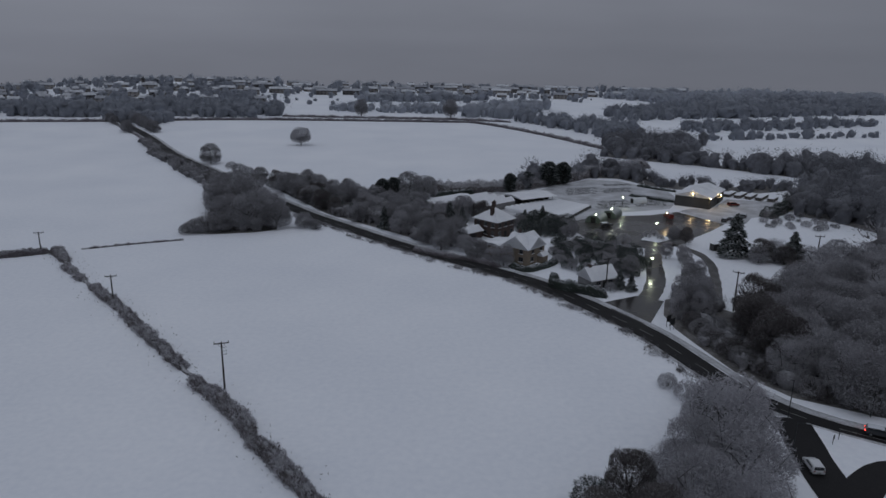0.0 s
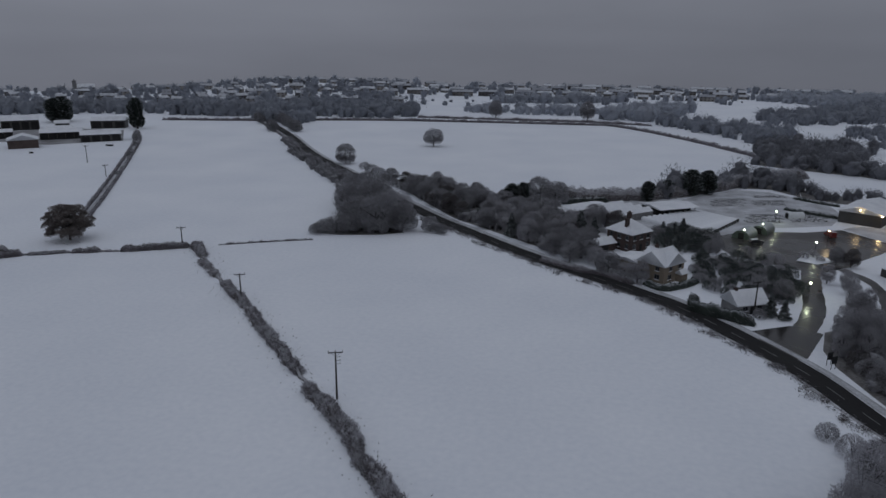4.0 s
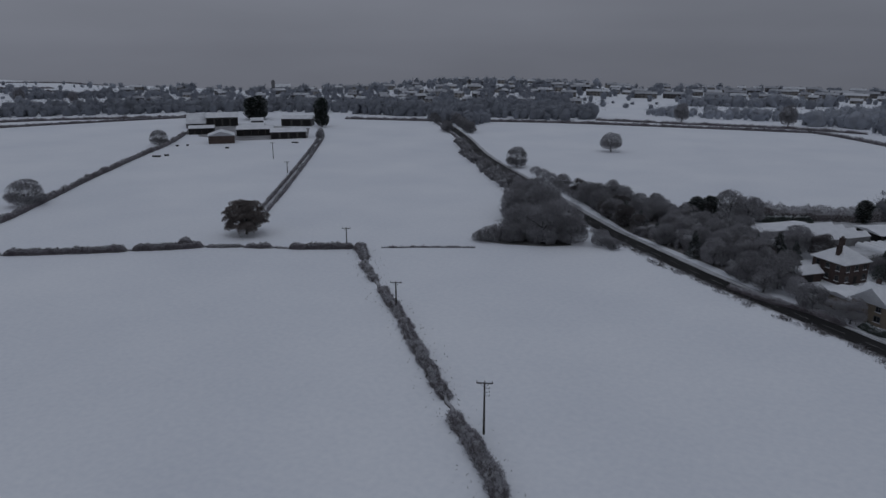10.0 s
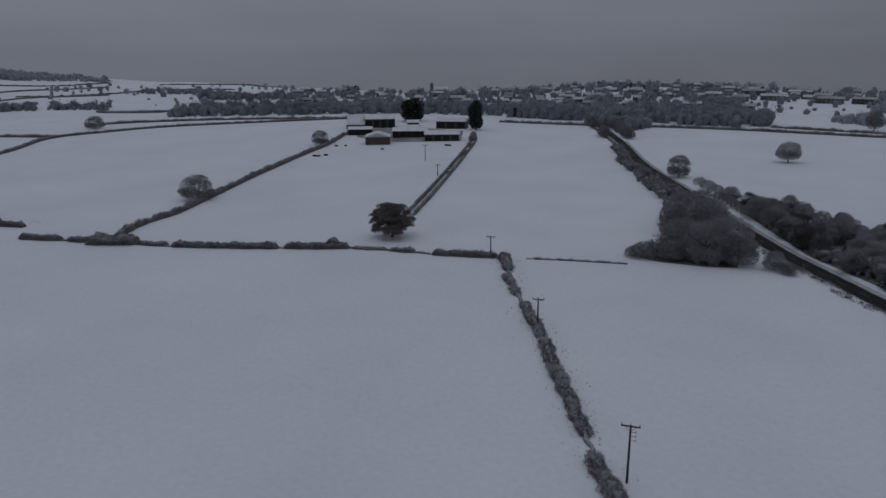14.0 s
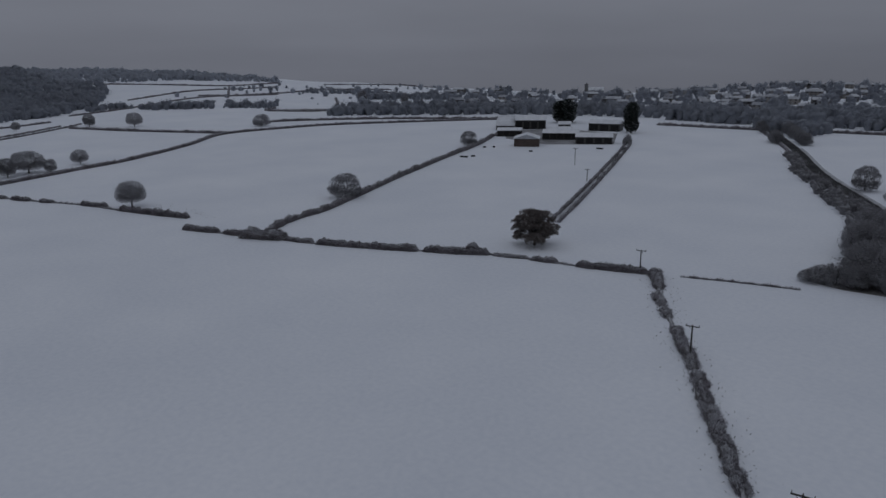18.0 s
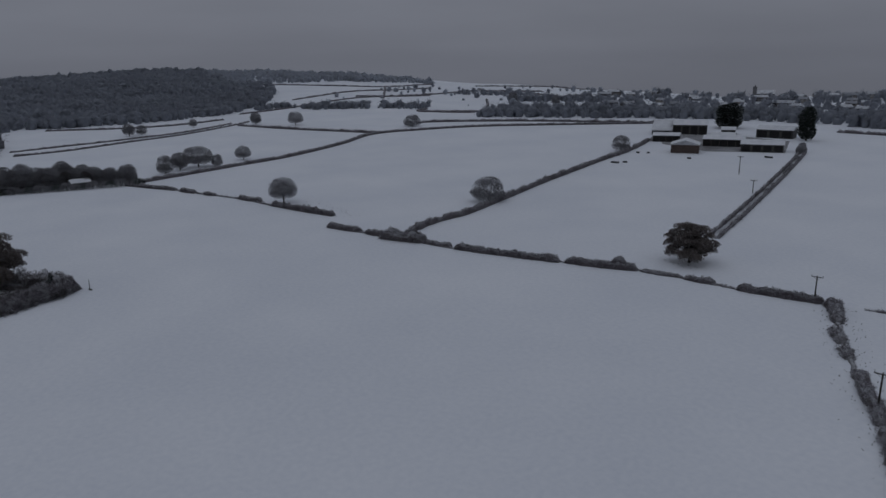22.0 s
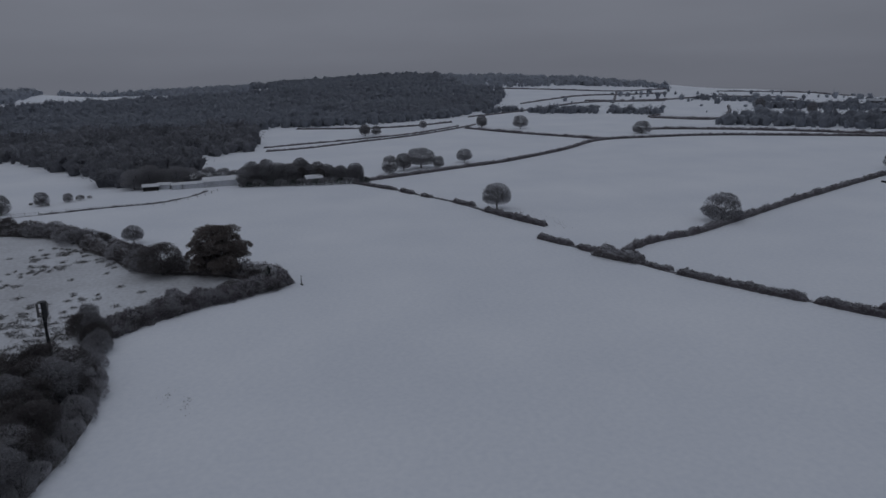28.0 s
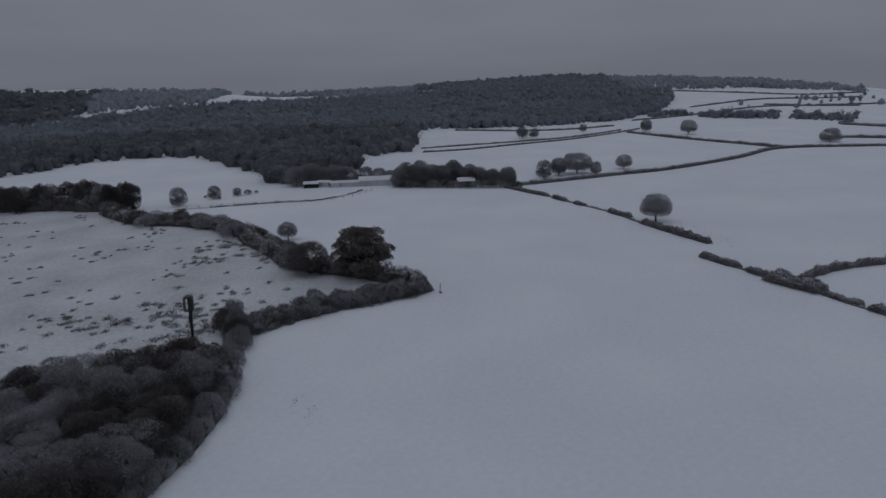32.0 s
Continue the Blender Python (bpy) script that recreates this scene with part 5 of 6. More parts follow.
for n, (poly, hh) in enumerate([([(110, 441), (174, 448), (150, 405), (134, 370), (156, 354), (228, 354), (230, 310), (195, 305), (165, 332), (134, 359), (108, 373), (93, 386)], (7, 11)),
                                ([(154, 288), (203, 311), (260, 300), (200, 220), (147, 221), (141, 236), (131, 247)], (8, 12)),
                                ([(92, 302), (103, 293), (122, 291), (136, 287), (150, 293), (158, 300), (150, 306), (134, 300), (120, 304), (104, 312), (96, 320)], (4, 6.5)), ([(34, 286), (54, 303), (69, 318), (84, 317), (92, 303), (96, 320), (92, 338), (76, 336), (56, 317), (34, 297)], (6, 10)),
                                ([(120, 455), (150, 520), (110, 560), (72, 590), (60, 570), (95, 510)], (7, 12)), ([(176, 458), (241, 477), (317, 494), (317, 504), (240, 490), (180, 470)], (4, 8)),
                                ([(190, 500), (219, 516), (362, 567), (360, 590), (260, 560), (180, 540)], (5, 9)), ([(154, 585), (263, 622), (422, 661), (500, 800), (300, 800), (230, 720), (150, 640)], (6, 11)),
                                ([(300, 708), (482, 758), (560, 900), (250, 930), (200, 860)], (6, 11)), ([(20, 600), (60, 590), (90, 640), (110, 690), (60, 720), (40, 670)], (7, 12)), ([(-100, 630), (10, 625), (30, 660), (-90, 665)], (6, 10)),
                                ([(-90, 740), (20, 770), (60, 800), (-60, 790)], (7, 12))]):
    if n < 4:
        tagged(patch("woodland_floor", poly, 0.022 + 0.005 * n, M_LITTER), "leaf litter and thin snow under bare trees", "ground", kind="structure")
    # Farther outlines get the paler wood colours that paint in haze.
    far_wood("distant_wood", scatter(poly, 5.6 if n < 4 else 7.2, 120 + n), 140 + n, "frosted wood beyond the fields", n=190 if n < 4 else 130 if n < 5 else 44, h=hh, mat=M_WOOD_FAR if n < 4 else M_WOOD_HILL if n < 8 else M_WOOD_HAZED)
for x, y, s in [(-62, 592, 1.2), (12, 588, 1.3), (-700, 505, 1.2), (-640, 520, 1.0)]:
    put(TALL, x, y, s, 0, 0.9, "bare tree in a far hedge")
hedge([(-125, 578), (-60, 576), (8, 574), (60, 560)], 2.6, 2.2, 76, LOW, step=3, dense=2, ragged=0.4)
hedge([(-792, 214), (-834, 284), (-922, 414), (-902, 504)], 2.8, 2.0, 77, LOW, step=4, dense=1.2)
hedge([(-930, 314), (-1027, 458), (-1042, 578)], 3.0, 2.2, 78, LOW, step=4, dense=1)
hedge([(-430, 470), (-520, 400), (-570, 330), (-560, 300)], 3.0, 2.4, 79, LOW, step=3, dense=2, ragged=0.4)
hedge([(-714, 401), (-690, 380), (-640, 420), (-600, 400)], 3.0, 2.2, 80, LOW, step=3, dense=1.5, ragged=0.4)

for n, ln in enumerate([[(-1178, 264), (-1148, 382), (-1102, 472), (-1137, 629)], [(-942, 407), (-921, 514), (-947, 604), (-867, 672)], [(-687, 377), (-638, 416), (-700, 470), (-785, 522)], [(-1090, 518), (-951, 454), (-900, 430)],
                        [(-802, 631), (-899, 612), (-1000, 640)], [(-1080, 683), (-994, 756), (-900, 800)]]):
    hedge(ln, 3.2, 2.4, 210 + n, LOW, step=5, dense=1, ragged=0.4)
# These far belts also carry haze in their colour.
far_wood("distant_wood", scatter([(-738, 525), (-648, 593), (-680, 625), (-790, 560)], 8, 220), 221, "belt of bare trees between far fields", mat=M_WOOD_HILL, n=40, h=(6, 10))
far_wood("distant_wood", scatter([(-1255, 444), (-1210, 515), (-1230, 600), (-1155, 638), (-1180, 660), (-1300, 640), (-1290, 450)], 10, 222), 223, "hilltop trees against the sky", mat=M_WOOD_HAZED, n=34, h=(6, 11))
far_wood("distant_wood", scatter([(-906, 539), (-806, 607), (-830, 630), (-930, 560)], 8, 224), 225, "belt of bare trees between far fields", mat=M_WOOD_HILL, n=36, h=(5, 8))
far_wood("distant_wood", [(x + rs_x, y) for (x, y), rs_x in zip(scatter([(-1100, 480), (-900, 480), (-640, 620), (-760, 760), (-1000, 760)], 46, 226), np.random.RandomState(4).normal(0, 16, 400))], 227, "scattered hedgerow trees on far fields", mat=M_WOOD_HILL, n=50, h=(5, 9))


# ---- the town ----
def town_house(sx, sy, h, rise):
    ob = root("town_house", 0, 0, label="small town house under a snowy roof", category="house", group="town houses")
    part("wall", walls(bmesh.new(), 0, 0, -1.0, sx, sy, h + 1.0, rise), M_WALL_FAR, ob)
    part("roof", gable(bmesh.new(), 0, 0, h, sx, sy, rise, 0.4, 0.3), M_ROOF_THIN_HAZED, ob)
    part("chimney", box(bmesh.new(), sx * 0.3, 0.2, h + rise * 0.55, 0.9, 0.7, rise * 0.45 + 1.1), M_BRICK, ob)
    for side in (-1, 1):
        for i in range(int(sx // 4)):
            x = -sx / 2 + (i + 0.5) * sx / int(sx // 4)
            for z in (0.9, 3.5):
                if z + 1.2 < h:
                    part("window", box(bmesh.new(), x, side * sy / 2, z, 1.4, 0.12, 1.15), M_GLASS, ob)
    return ob


HOMES = [town_house(9, 7.5, 4.9, 1.9), town_house(16, 8, 5.1, 2.0), town_house(11, 8, 3.0, 1.9), town_house(24, 8, 5.2, 1.9)]
rs = np.random.RandomState(77)
garden_trees = []
for ring, r in enumerate((690, 735, 780, 830, 880, 930, 985)):
    az = -13.0 - 7 * (ring > 3)
    while az < 48:
        step = rs.uniform(15, 25)
        x, y = HUB[0] - r * math.sin(radians(az)), HUB[1] + r * math.cos(radians(az))
        x, y = x + rs.normal(0, 3), y + rs.normal(0, 9 if az > 12 else 3)
        clear = az < 12 and r < 800 or az > 30 and r < 735 or inside([(-149, 692), (-61, 685), (40, 739), (145, 801), (193, 639), (60, 640), (-130, 640)], x, y)
        k = rs.randint(4) if az < 14 else (0, 2, 0, 1)[rs.randint(4)]
        keep = rs.rand() < (0.72 if az < 14 else 0.55) * (0.55 if az > 38 else 1)
        if keep and not clear:
            ob = put(HOMES[k], x, y, 1.0, az + rs.normal(0, 7 if az < 14 else 26))
            if k == 3:
                az += math.degrees(8 / r)
        elif rs.rand() < 0.85 and not inside([(-149, 692), (-61, 685), (40, 739), (145, 801), (193, 639), (60, 640), (-130, 640)], x, y):
            garden_trees.append((x, y))
        for j in range(4):
            gx, gy = x + rs.normal(0, 11), y + 4 + rs.normal(0, 14)
            if rs.rand() < (0.85 if az > 12 else 0.5) and not (az < 12 and r < 800):
                garden_trees.append((gx, gy))
        az += math.degrees(step / r)
# Town and ridge trees: their pale blue-grey stands in for haze.
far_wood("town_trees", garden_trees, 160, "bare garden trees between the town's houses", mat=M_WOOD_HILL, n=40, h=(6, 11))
far_wood("ridge_trees", [(HUB[0] - 1003 * math.sin(radians(a)), HUB[1] + 1003 * math.cos(radians(a)) + rs.normal(0, 9)) for a in np.arange(12, 29, 0.42)], 161, "line of bare trees on the ridge above the town", mat=M_WOOD_HAZED, n=40, h=(7, 11))
far_wood("ridge_trees", [(HUB[0] - 1010 * math.sin(radians(a)), HUB[1] + 1010 * math.cos(radians(a)) + rs.normal(0, 9)) for a in np.arange(-33, 12, 0.55) if math.sin(a * 1.1) + math.sin(a * 0.37) > 0.1], 162, "far trees along the skyline", mat=M_WOOD_HAZED, n=34, h=(5, 9))
far_wood("ridge_trees", [(HUB[0] - r * math.sin(radians(a)), HUB[1] + r * math.cos(radians(a))) for a in np.arange(40, 70, 0.5) for r in [rs.uniform(820, 1200)] if math.sin(a * 1.3) > -0.6], 163, "far hedgerow trees on rising ground", mat=M_WOOD_HAZED, n=34, h=(6, 10))
church = root("church", -620, 815, ground_z(-620, 815), 35, label="distant stone church with a square tower", category="church")
part("tower", box(bmesh.new(), 0, 0, -1, 4.6, 4.6, 14), M_STONE, church)
part("parapet", box(bmesh.new(), 0, 0, 13, 5.0, 5.0, 1.2), M_STONE, church)
part("spirelet", rod(bmesh.new(), (0, 0, 14.2), (0, 0, 16.5), 1.2, 0.1, 8), M_STONE, church)
part("nave", walls(bmesh.new(), 13, 0, -1, 20, 8, 7, 4), M_STONE, church)
part("roof", gable(bmesh.new(), 13, 0, 6, 20, 8, 4), M_ROOF_SNOW, church)


# ---- houses by the road ----
def window(parent, x, y, z, w, h, turn):
    """A window set into a wall: frame, pane and sill; turn 0 looks towards -y."""
    bm = bmesh.new()
    for dx, dz, sx, sz in ((0, 0, w, 0.1), (0, h - 0.1, w, 0.1), (-w / 2 + 0.05, 0, 0.1, h), (w / 2 - 0.05, 0, 0.1, h), (0, 0, 0.07, h)):
        box(bm, dx, 0, dz, sx, 0.1, sz)
    bm.transform(pose(x, y, z, 0, 0, turn))
    fr = part("window", bm, M_FRAME, parent)
    part("pane", _moved(box(bmesh.new(), 0, 0.02, 0.05, w - 0.1, 0.05, h - 0.1), pose(x, y, z, 0, 0, turn)), M_GLASS, fr)
    part("sill", _moved(box(bmesh.new(), 0, -0.06, -0.1, w + 0.16, 0.2, 0.1), pose(x, y, z, 0, 0, turn)), M_SNOW, fr)


def _moved(bm, m):
    bm.transform(m)
    return bm


brick_house = root("brick_house", 18.9, 214.4, 0, 46, label="two-storey dark brick house, hipped roof white with snow", category="house")
part("wall", walls(bmesh.new(), 0, 0, -0.3, 8.4, 9.2, 5.9), M_BRICK, brick_house)
part("roof", gable(bmesh.new(), 0, 0, 5.65, 8.4, 9.2, 3.0, 0.5, 0.2, 0, 4.4), M_ROOF_SNOW, brick_house)
for x, y, z in ((-2.6, -1.2, 6.9), (1.4, 1.5, 7.6)):
    ch = part("chimney", box(bmesh.new(), x, y, z, 1.2, 0.8, 2.4), M_BRICK, brick_house)
    part("chimney_cap", box(bmesh.new(), x, y, z + 2.4, 1.4, 1.0, 0.15), M_BRICK, ch)
    for dx in (-0.3, 0.3):
        part("chimney_pot", rod(bmesh.new(), (x + dx, y, z + 2.55), (x + dx, y, z + 3.0), 0.17, 0.14, 8), M_BRICK, ch)
for x in (-2.9, 0.0, 2.9):
    for z in (0.9, 3.5):
        if x or z > 1:
            window(brick_house, x, -4.6, z, 1.2, 1.5, 0)
        window(brick_house, -4.2, x, z, 1.1, 1.4, -90)
part("door", box(bmesh.new(), 0, -4.62, 0, 1.0, 0.12, 2.1), M_VOID, brick_house)
part("door_step", box(bmesh.new(), 0, -5.0, -0.05, 1.5, 0.8, 0.2), M_STONE, brick_house)
annex = root("outbuilding", 11.2, 210.2, 0, 40, label="low brick outbuilding with a snowy pitched roof", category="outbuilding")
part("wall", walls(bmesh.new(), 0, 0, -0.2, 6.0, 4.6, 2.6, 1.2), M_BRICK, annex)
part("roof", gable(bmesh.new(), 0, 0, 2.4, 6.0, 4.6, 1.2), M_ROOF_SNOW, annex)
part("garage_door", box(bmesh.new(), -0.8, -2.35, 0, 2.4, 0.1, 2.0), M_VOID, annex)
part("door", box(bmesh.new(), -3.02, 0.6, 0, 0.1, 0.9, 2.0), M_VOID, annex)

house = root("cottage", 25.0, 186.9, 0, 49, label="buff rendered house with cross gables and snowy roof", category="house")
part("wall", walls(bmesh.new(), 0, 0, -0.3, 8.5, 8.0, 5.0, 2.9), M_BUFF, house)
part("gable_wall", _moved(walls(bmesh.new(), 0, 0, -0.3, 8.06, 7.4, 4.9, 2.6), pose(0.5, 0, 0, 0, 0, 90)), M_BUFF, house)
part("roof", gable(bmesh.new(), 0, 0, 4.75, 8.5, 8.0, 2.9, 0.4, 0.2), M_ROOF_SNOW, house)
part("gable_roof", _moved(gable(bmesh.new(), 0, 0, 4.66, 8.06, 7.4, 2.6, 0.36, 0.2), pose(0.5, 0, 0, 0, 0, 90)), M_ROOF_SNOW, house)
for y in (-2.0, 1.9):
    window(house, -4.25, y, 0.9, 1.5, 1.3, -90)
    window(house, -4.25, y, 3.1, 1.2, 1.2, -90)
for x in (-1.6, 2.4):
    window(house, x, -4.05, 3.1, 1.2, 1.2, 0)
window(house, -1.9, -4.05, 0.9, 1.5, 1.3, 0)
ch = part("chimney", box(bmesh.new(), 0.9, 2.2, 5.9, 0.9, 0.7, 2.3), M_BRICK, house)
part("chimney_pot", rod(bmesh.new(), (0.9, 2.2, 8.2), (0.9, 2.2, 8.6), 0.16, 0.13, 8), M_BRICK, ch)
part("porch", box(bmesh.new(), 2.2, -4.9, 0, 2.6, 1.7, 2.2), M_BUFF, house)
part("porch_roof", gable(bmesh.new(), 2.2, -4.9, 2.2, 2.6, 1.7, 0.8, 0.25, 0.16), M_ROOF_SNOW, house)
part("rear_wing", walls(bmesh.new(), 0.3, 8.2, -0.3, 7.4, 8.4, 3.6), M_BUFF, house)
part("rear_roof", gable(bmesh.new(), 0.3, 8.2, 3.32, 7.4, 8.4, 0.7, 0.35, 0.22), M_ROOF_SNOW, house)

bungalow = root("bungalow", 41.2, 166.8, 0, 24, label="low cottage with a steep snow-covered roof", category="house")
part("wall", walls(bmesh.new(), 0, 0, -0.3, 7.6, 5.8, 2.7, 2.4), M_STONE, bungalow)
part("roof", gable(bmesh.new(), 0, 0, 2.4, 7.6, 5.8, 2.4), M_ROOF_SNOW, bungalow)
window(bungalow, -1.8, -2.9, 0.9, 1.4, 1.2, 0)
window(bungalow, 1.8, -2.9, 0.9, 1.4, 1.2, 0)
window(bungalow, 3.8, 0, 0.9, 1.4, 1.2, 90)
part("door", box(bmesh.new(), 0, -2.92, 0, 0.95, 0.1, 2.05), M_VOID, bungalow)
part("chimney", box(bmesh.new(), -2.6, 0, 4.1, 0.7, 0.6, 1.4), M_BRICK, bungalow)
hedge([(31.5, 170.5), (29.6, 165), (33.5, 161.4), (41.5, 156.8)], 2.2, 2.6, 171, "tall clipped evergreen hedge, snow along its top", M_GREEN, ragged=0.1)
hedge([(20.5, 180.5), (24.5, 176.5), (29.5, 179.5), (34, 184.5)], 1.8, 1.8, 172, "clipped evergreen hedge with a snowy top", M_GREEN, ragged=0.3)
hedge([(-6, 196), (2, 189.5), (12, 184.8), (18, 179.5)], 1.6, 1.4, 173, "dark roadside garden hedge", ragged=0.2)
for k, (x, y) in enumerate(scatter([(27, 224), (29, 216), (35, 210), (44, 211), (46, 224), (43, 229), (34, 234)], 3.0, 177)):
    put((EVERGREEN, EVERGREEN, SHRUB, EVERGREEN, FIR)[k % 5], x, y, (1.3, 1.1, 1.2, 1.5, 0.42)[k % 5] + 0.04 * (k % 4), k * 77 % 360, 1.1)
rs = np.random.RandomState(3)
for k, (x, y) in enumerate(scatter([(33, 195), (35, 178), (46, 170), (55, 173), (60.5, 194), (56, 206), (44, 208), (36, 204)], 2.7, 176)):
    put((EVERGREEN, EVERGREEN, SHRUB_PALE, EVERGREEN, SHRUB)[k % 5], x, y, 0.45 + 0.65 * rs.rand(), rs.rand() * 360, 1.0)
for x, y, m, s in [(47, 178, PALE, 0.48), (52, 176, ROUND, 0.5), (46, 163.5, FIR, 0.45), (48.5, 162, FIR, 0.4), (43.5, 162, SHRUB, 0.8), (51, 182, EVERGREEN, 1.2), (55, 187, EVERGREEN, 1.3), (57, 181, EVERGREEN, 1.1), (50, 190, SHRUB, 1.2), (36, 189, SHRUB, 0.9),
                   (58, 206, SHRUB_PALE, 1.1), (52, 214, SHRUB, 0.9), (5, 208, PALE, 0.5), (2, 213, TALL, 0.55), (7, 215, ROUND, 0.6), (28, 221, ROUND, 0.5), (3, 224, PALE, 0.8), (8, 231, PALE, 0.75), (-1, 217, PALE, 0.75), (13, 238, PALE, 0.55), (9, 221, FIR, 0.6)]:
    put(m, x, y, s, x * 41 % 360)

# ---- garden centre ----
YARD = [(45, 222), (47, 233), (56, 240), (63.5, 242), (77, 244), (89.3, 250), (99.5, 232), (90, 221), (83, 214), (76.5, 206), (68, 199.5), (62, 201), (53, 207), (47.5, 212)]
tagged(patch("car_park", YARD, 0.03, M_YARD), "wet car park reflecting the lamps", "car park", kind="structure")
DRIVE = smooth_line([(66, 203), (63.2, 193), (60.5, 183), (57.5, 171), (53, 160), (47.5, 150), (43, 142)], 2)
tagged(strip("driveway", DRIVE, 2.4, -2.4, 0.04, M_YARD, seed=12, ragged=0.15), "wet driveway up to the garden centre", "driveway", kind="structure")
tagged(patch("driveway_mouth", [(39.5, 153.5), (49, 158.5), (54.5, 155), (47.5, 141.5), (43.5, 140)], 0.047, M_YARD), "wet mouth of the driveway", "driveway", kind="structure")
TRACK = smooth_line([(74, 204), (77.5, 194), (76, 181), (71.5, 167), (66, 151)], 2.5)
tagged(strip("back_track", TRACK, 1.3, -1.3, 0.03, M_TRACK, seed=13, ragged=0.25), "dark slushy track curving between trees", "track", kind="structure")

shed = root("sales_shed", 103.6, 267.6, 0, 56, label="dark steel shed with a snowy roof and lit canopy", category="shed")
part("wall", walls(bmesh.new(), 0, 0, -0.3, 22.0, 13.0, 4.5, 1.9), M_STEEL_DARK, shed)
part("roof", gable(bmesh.new(), 0, 0, 4.2, 22.0, 13.0, 1.9, 0.5), M_ROOF_SNOW, shed)
part("roller_door", box(bmesh.new(), 3, -6.55, 0, 4.0, 0.14, 3.2), M_VOID, shed)
part("canopy", box(bmesh.new(), -2, -7.3, 3.3, 7, 1.6, 0.2), M_STEEL_DARK, shed)


def lamp(x, y, h, colour, watts, post=True, mat=None):
    ob = root("lamp_post" if post else "flood_lamp", x, y, 0, label="lit yard lamp on a post" if post else "lit flood lamp on a wall bracket", category="lamp")
    if post:
        part("post", rod(bmesh.new(), (0, 0, -0.2), (0, 0, h), 0.09, 0.06, 8), M_DARKMETAL, ob)
    else:
        part("bracket", box(bmesh.new(), 0, 0.2, h - 0.1, 0.12, 0.6, 0.12), M_DARKMETAL, ob)
    bm = bmesh.new()
    bmesh.ops.create_uvsphere(bm, u_segments=10, v_segments=6, radius=0.21, matrix=pose(0, 0, h + 0.18))
    part("globe", bm, mat or M_LAMP, ob)
    light = new("lamp_light", bpy.data.lights.new("lamp_light", "POINT"))
    light.data.energy, light.data.color, light.data.shadow_soft_size = watts, colour, 0.35
    light.parent = ob
    light.location = (0, -0.5, h + 0.2)
    return ob


WARM, COOL = (1.0, 0.72, 0.38), (0.9, 1.0, 0.72)
for x, y, h, c, w, post, mat in [(70.1, 255, 4, COOL, 160, True, M_LAMP_COOL), (54.1, 228, 3.6, COOL, 120, True, M_LAMP_COOL), (61.6, 237, 3.6, COOL, 70, True, M_LAMP_COOL), (71.2, 217, 3.6, COOL, 80, True, M_LAMP_COOL),
                                 (58.4, 178.5, 3.4, COOL, 110, True, M_LAMP_COOL), (79, 231, 3.8, WARM, 160, True, M_LAMP), (96.8, 257.2, 5.2, WARM, 70, False, M_LAMP), (102.6, 254.4, 3.9, WARM, 150, False, M_LAMP), (109.9, 262.9, 3.9, WARM, 320, False, M_LAMP)]:
    lamp(x, y, h, c, w, post, mat)


def tunnel(x, y, length, wide, h, turn, mat, label):
    """A polytunnel: film over hoops, with end walls and a door."""
    ob = root("polytunnel", x, y, 0, turn, label=label, category="polytunnel")
    v, f, k = [], [], 9
    n = max(3, int(length / 2))
    for i in range(n + 1):
        for j in range(k):
            a = math.pi * j / (k - 1)
            v.append((-length / 2 + i * length / n, math.cos(a) * wide / 2, math.sin(a) ** 0.8 * h - 0.05))
    for i in range(n):
        for j in range(k - 1):
            f.append((i * k + j, i * k + j + 1, (i + 1) * k + j + 1, (i + 1) * k + j))
    raw("film", v, f, mat, ob, smooth=True)
    for s in (-1, 1):
        bm = bmesh.new()
        bm.faces.new([bm.verts.new((s * length / 2, math.cos(math.pi * j / 8) * wide / 2, math.sin(math.pi * j / 8) ** 0.8 * h - 0.05)) for j in range(9)])
        end = part("end_wall", bm, mat, ob)
        part("door", box(bmesh.new(), s * (length / 2 + 0.03), 0, 0, 0.08, 1.6, min(2.0, h * 0.8)), M_VOID, end)
    return ob


for i in range(4):
    gh = root("glasshouse", 14 + i * 2.9, 258.6 - i * 2.6, 0, 42, label="narrow glasshouse bay under snow", category="glasshouse", group="glasshouse bays")
    part("wall", walls(bmesh.new(), 0, 0, -0.2, 16, 3.8, 2.6, 1.25), M_STONE, gh)
    part("roof", gable(bmesh.new(), 0, 0, 2.4, 16, 3.8, 1.25, 0.04, 0.12), M_ROOF_SNOW, gh)
    for j in range(6):
        part("glazing_bar", box(bmesh.new(), -7.5 + j * 3.0, -1.93, 0, 0.12, 0.06, 2.4), M_METAL, gh)
packing = root("packing_shed", 5.0, 255.5, 0, 42, label="long low packing shed under a shallow snowy roof", category="shed")
part("wall", walls(bmesh.new(), 0, 0, -0.2, 20, 8.4, 2.7, 0.6), M_STONE, packing)
part("roof", gable(bmesh.new(), 0, 0, 2.5, 20, 8.4, 0.6, 0.3, 0.2), M_ROOF_SNOW, packing)
part("door", box(bmesh.new(), -10.02, 1.5, 0, 0.1, 2.2, 2.1), M_VOID, packing)
for x, y, l, w, h, a, m, t in [(56, 234.5, 8, 5.5, 2.8, 60, M_GREENFILM, "green netted tunnel lit by a yard lamp"), (63, 242, 8, 5.5, 2.8, 60, M_GREENFILM, "green netted tunnel lit by a yard lamp"), (79, 265, 6, 3.2, 2.2, 20, M_FILM, "small pale polytunnel beside the beds")]:
    tunnel(x, y, l, w, h, a, m, t)
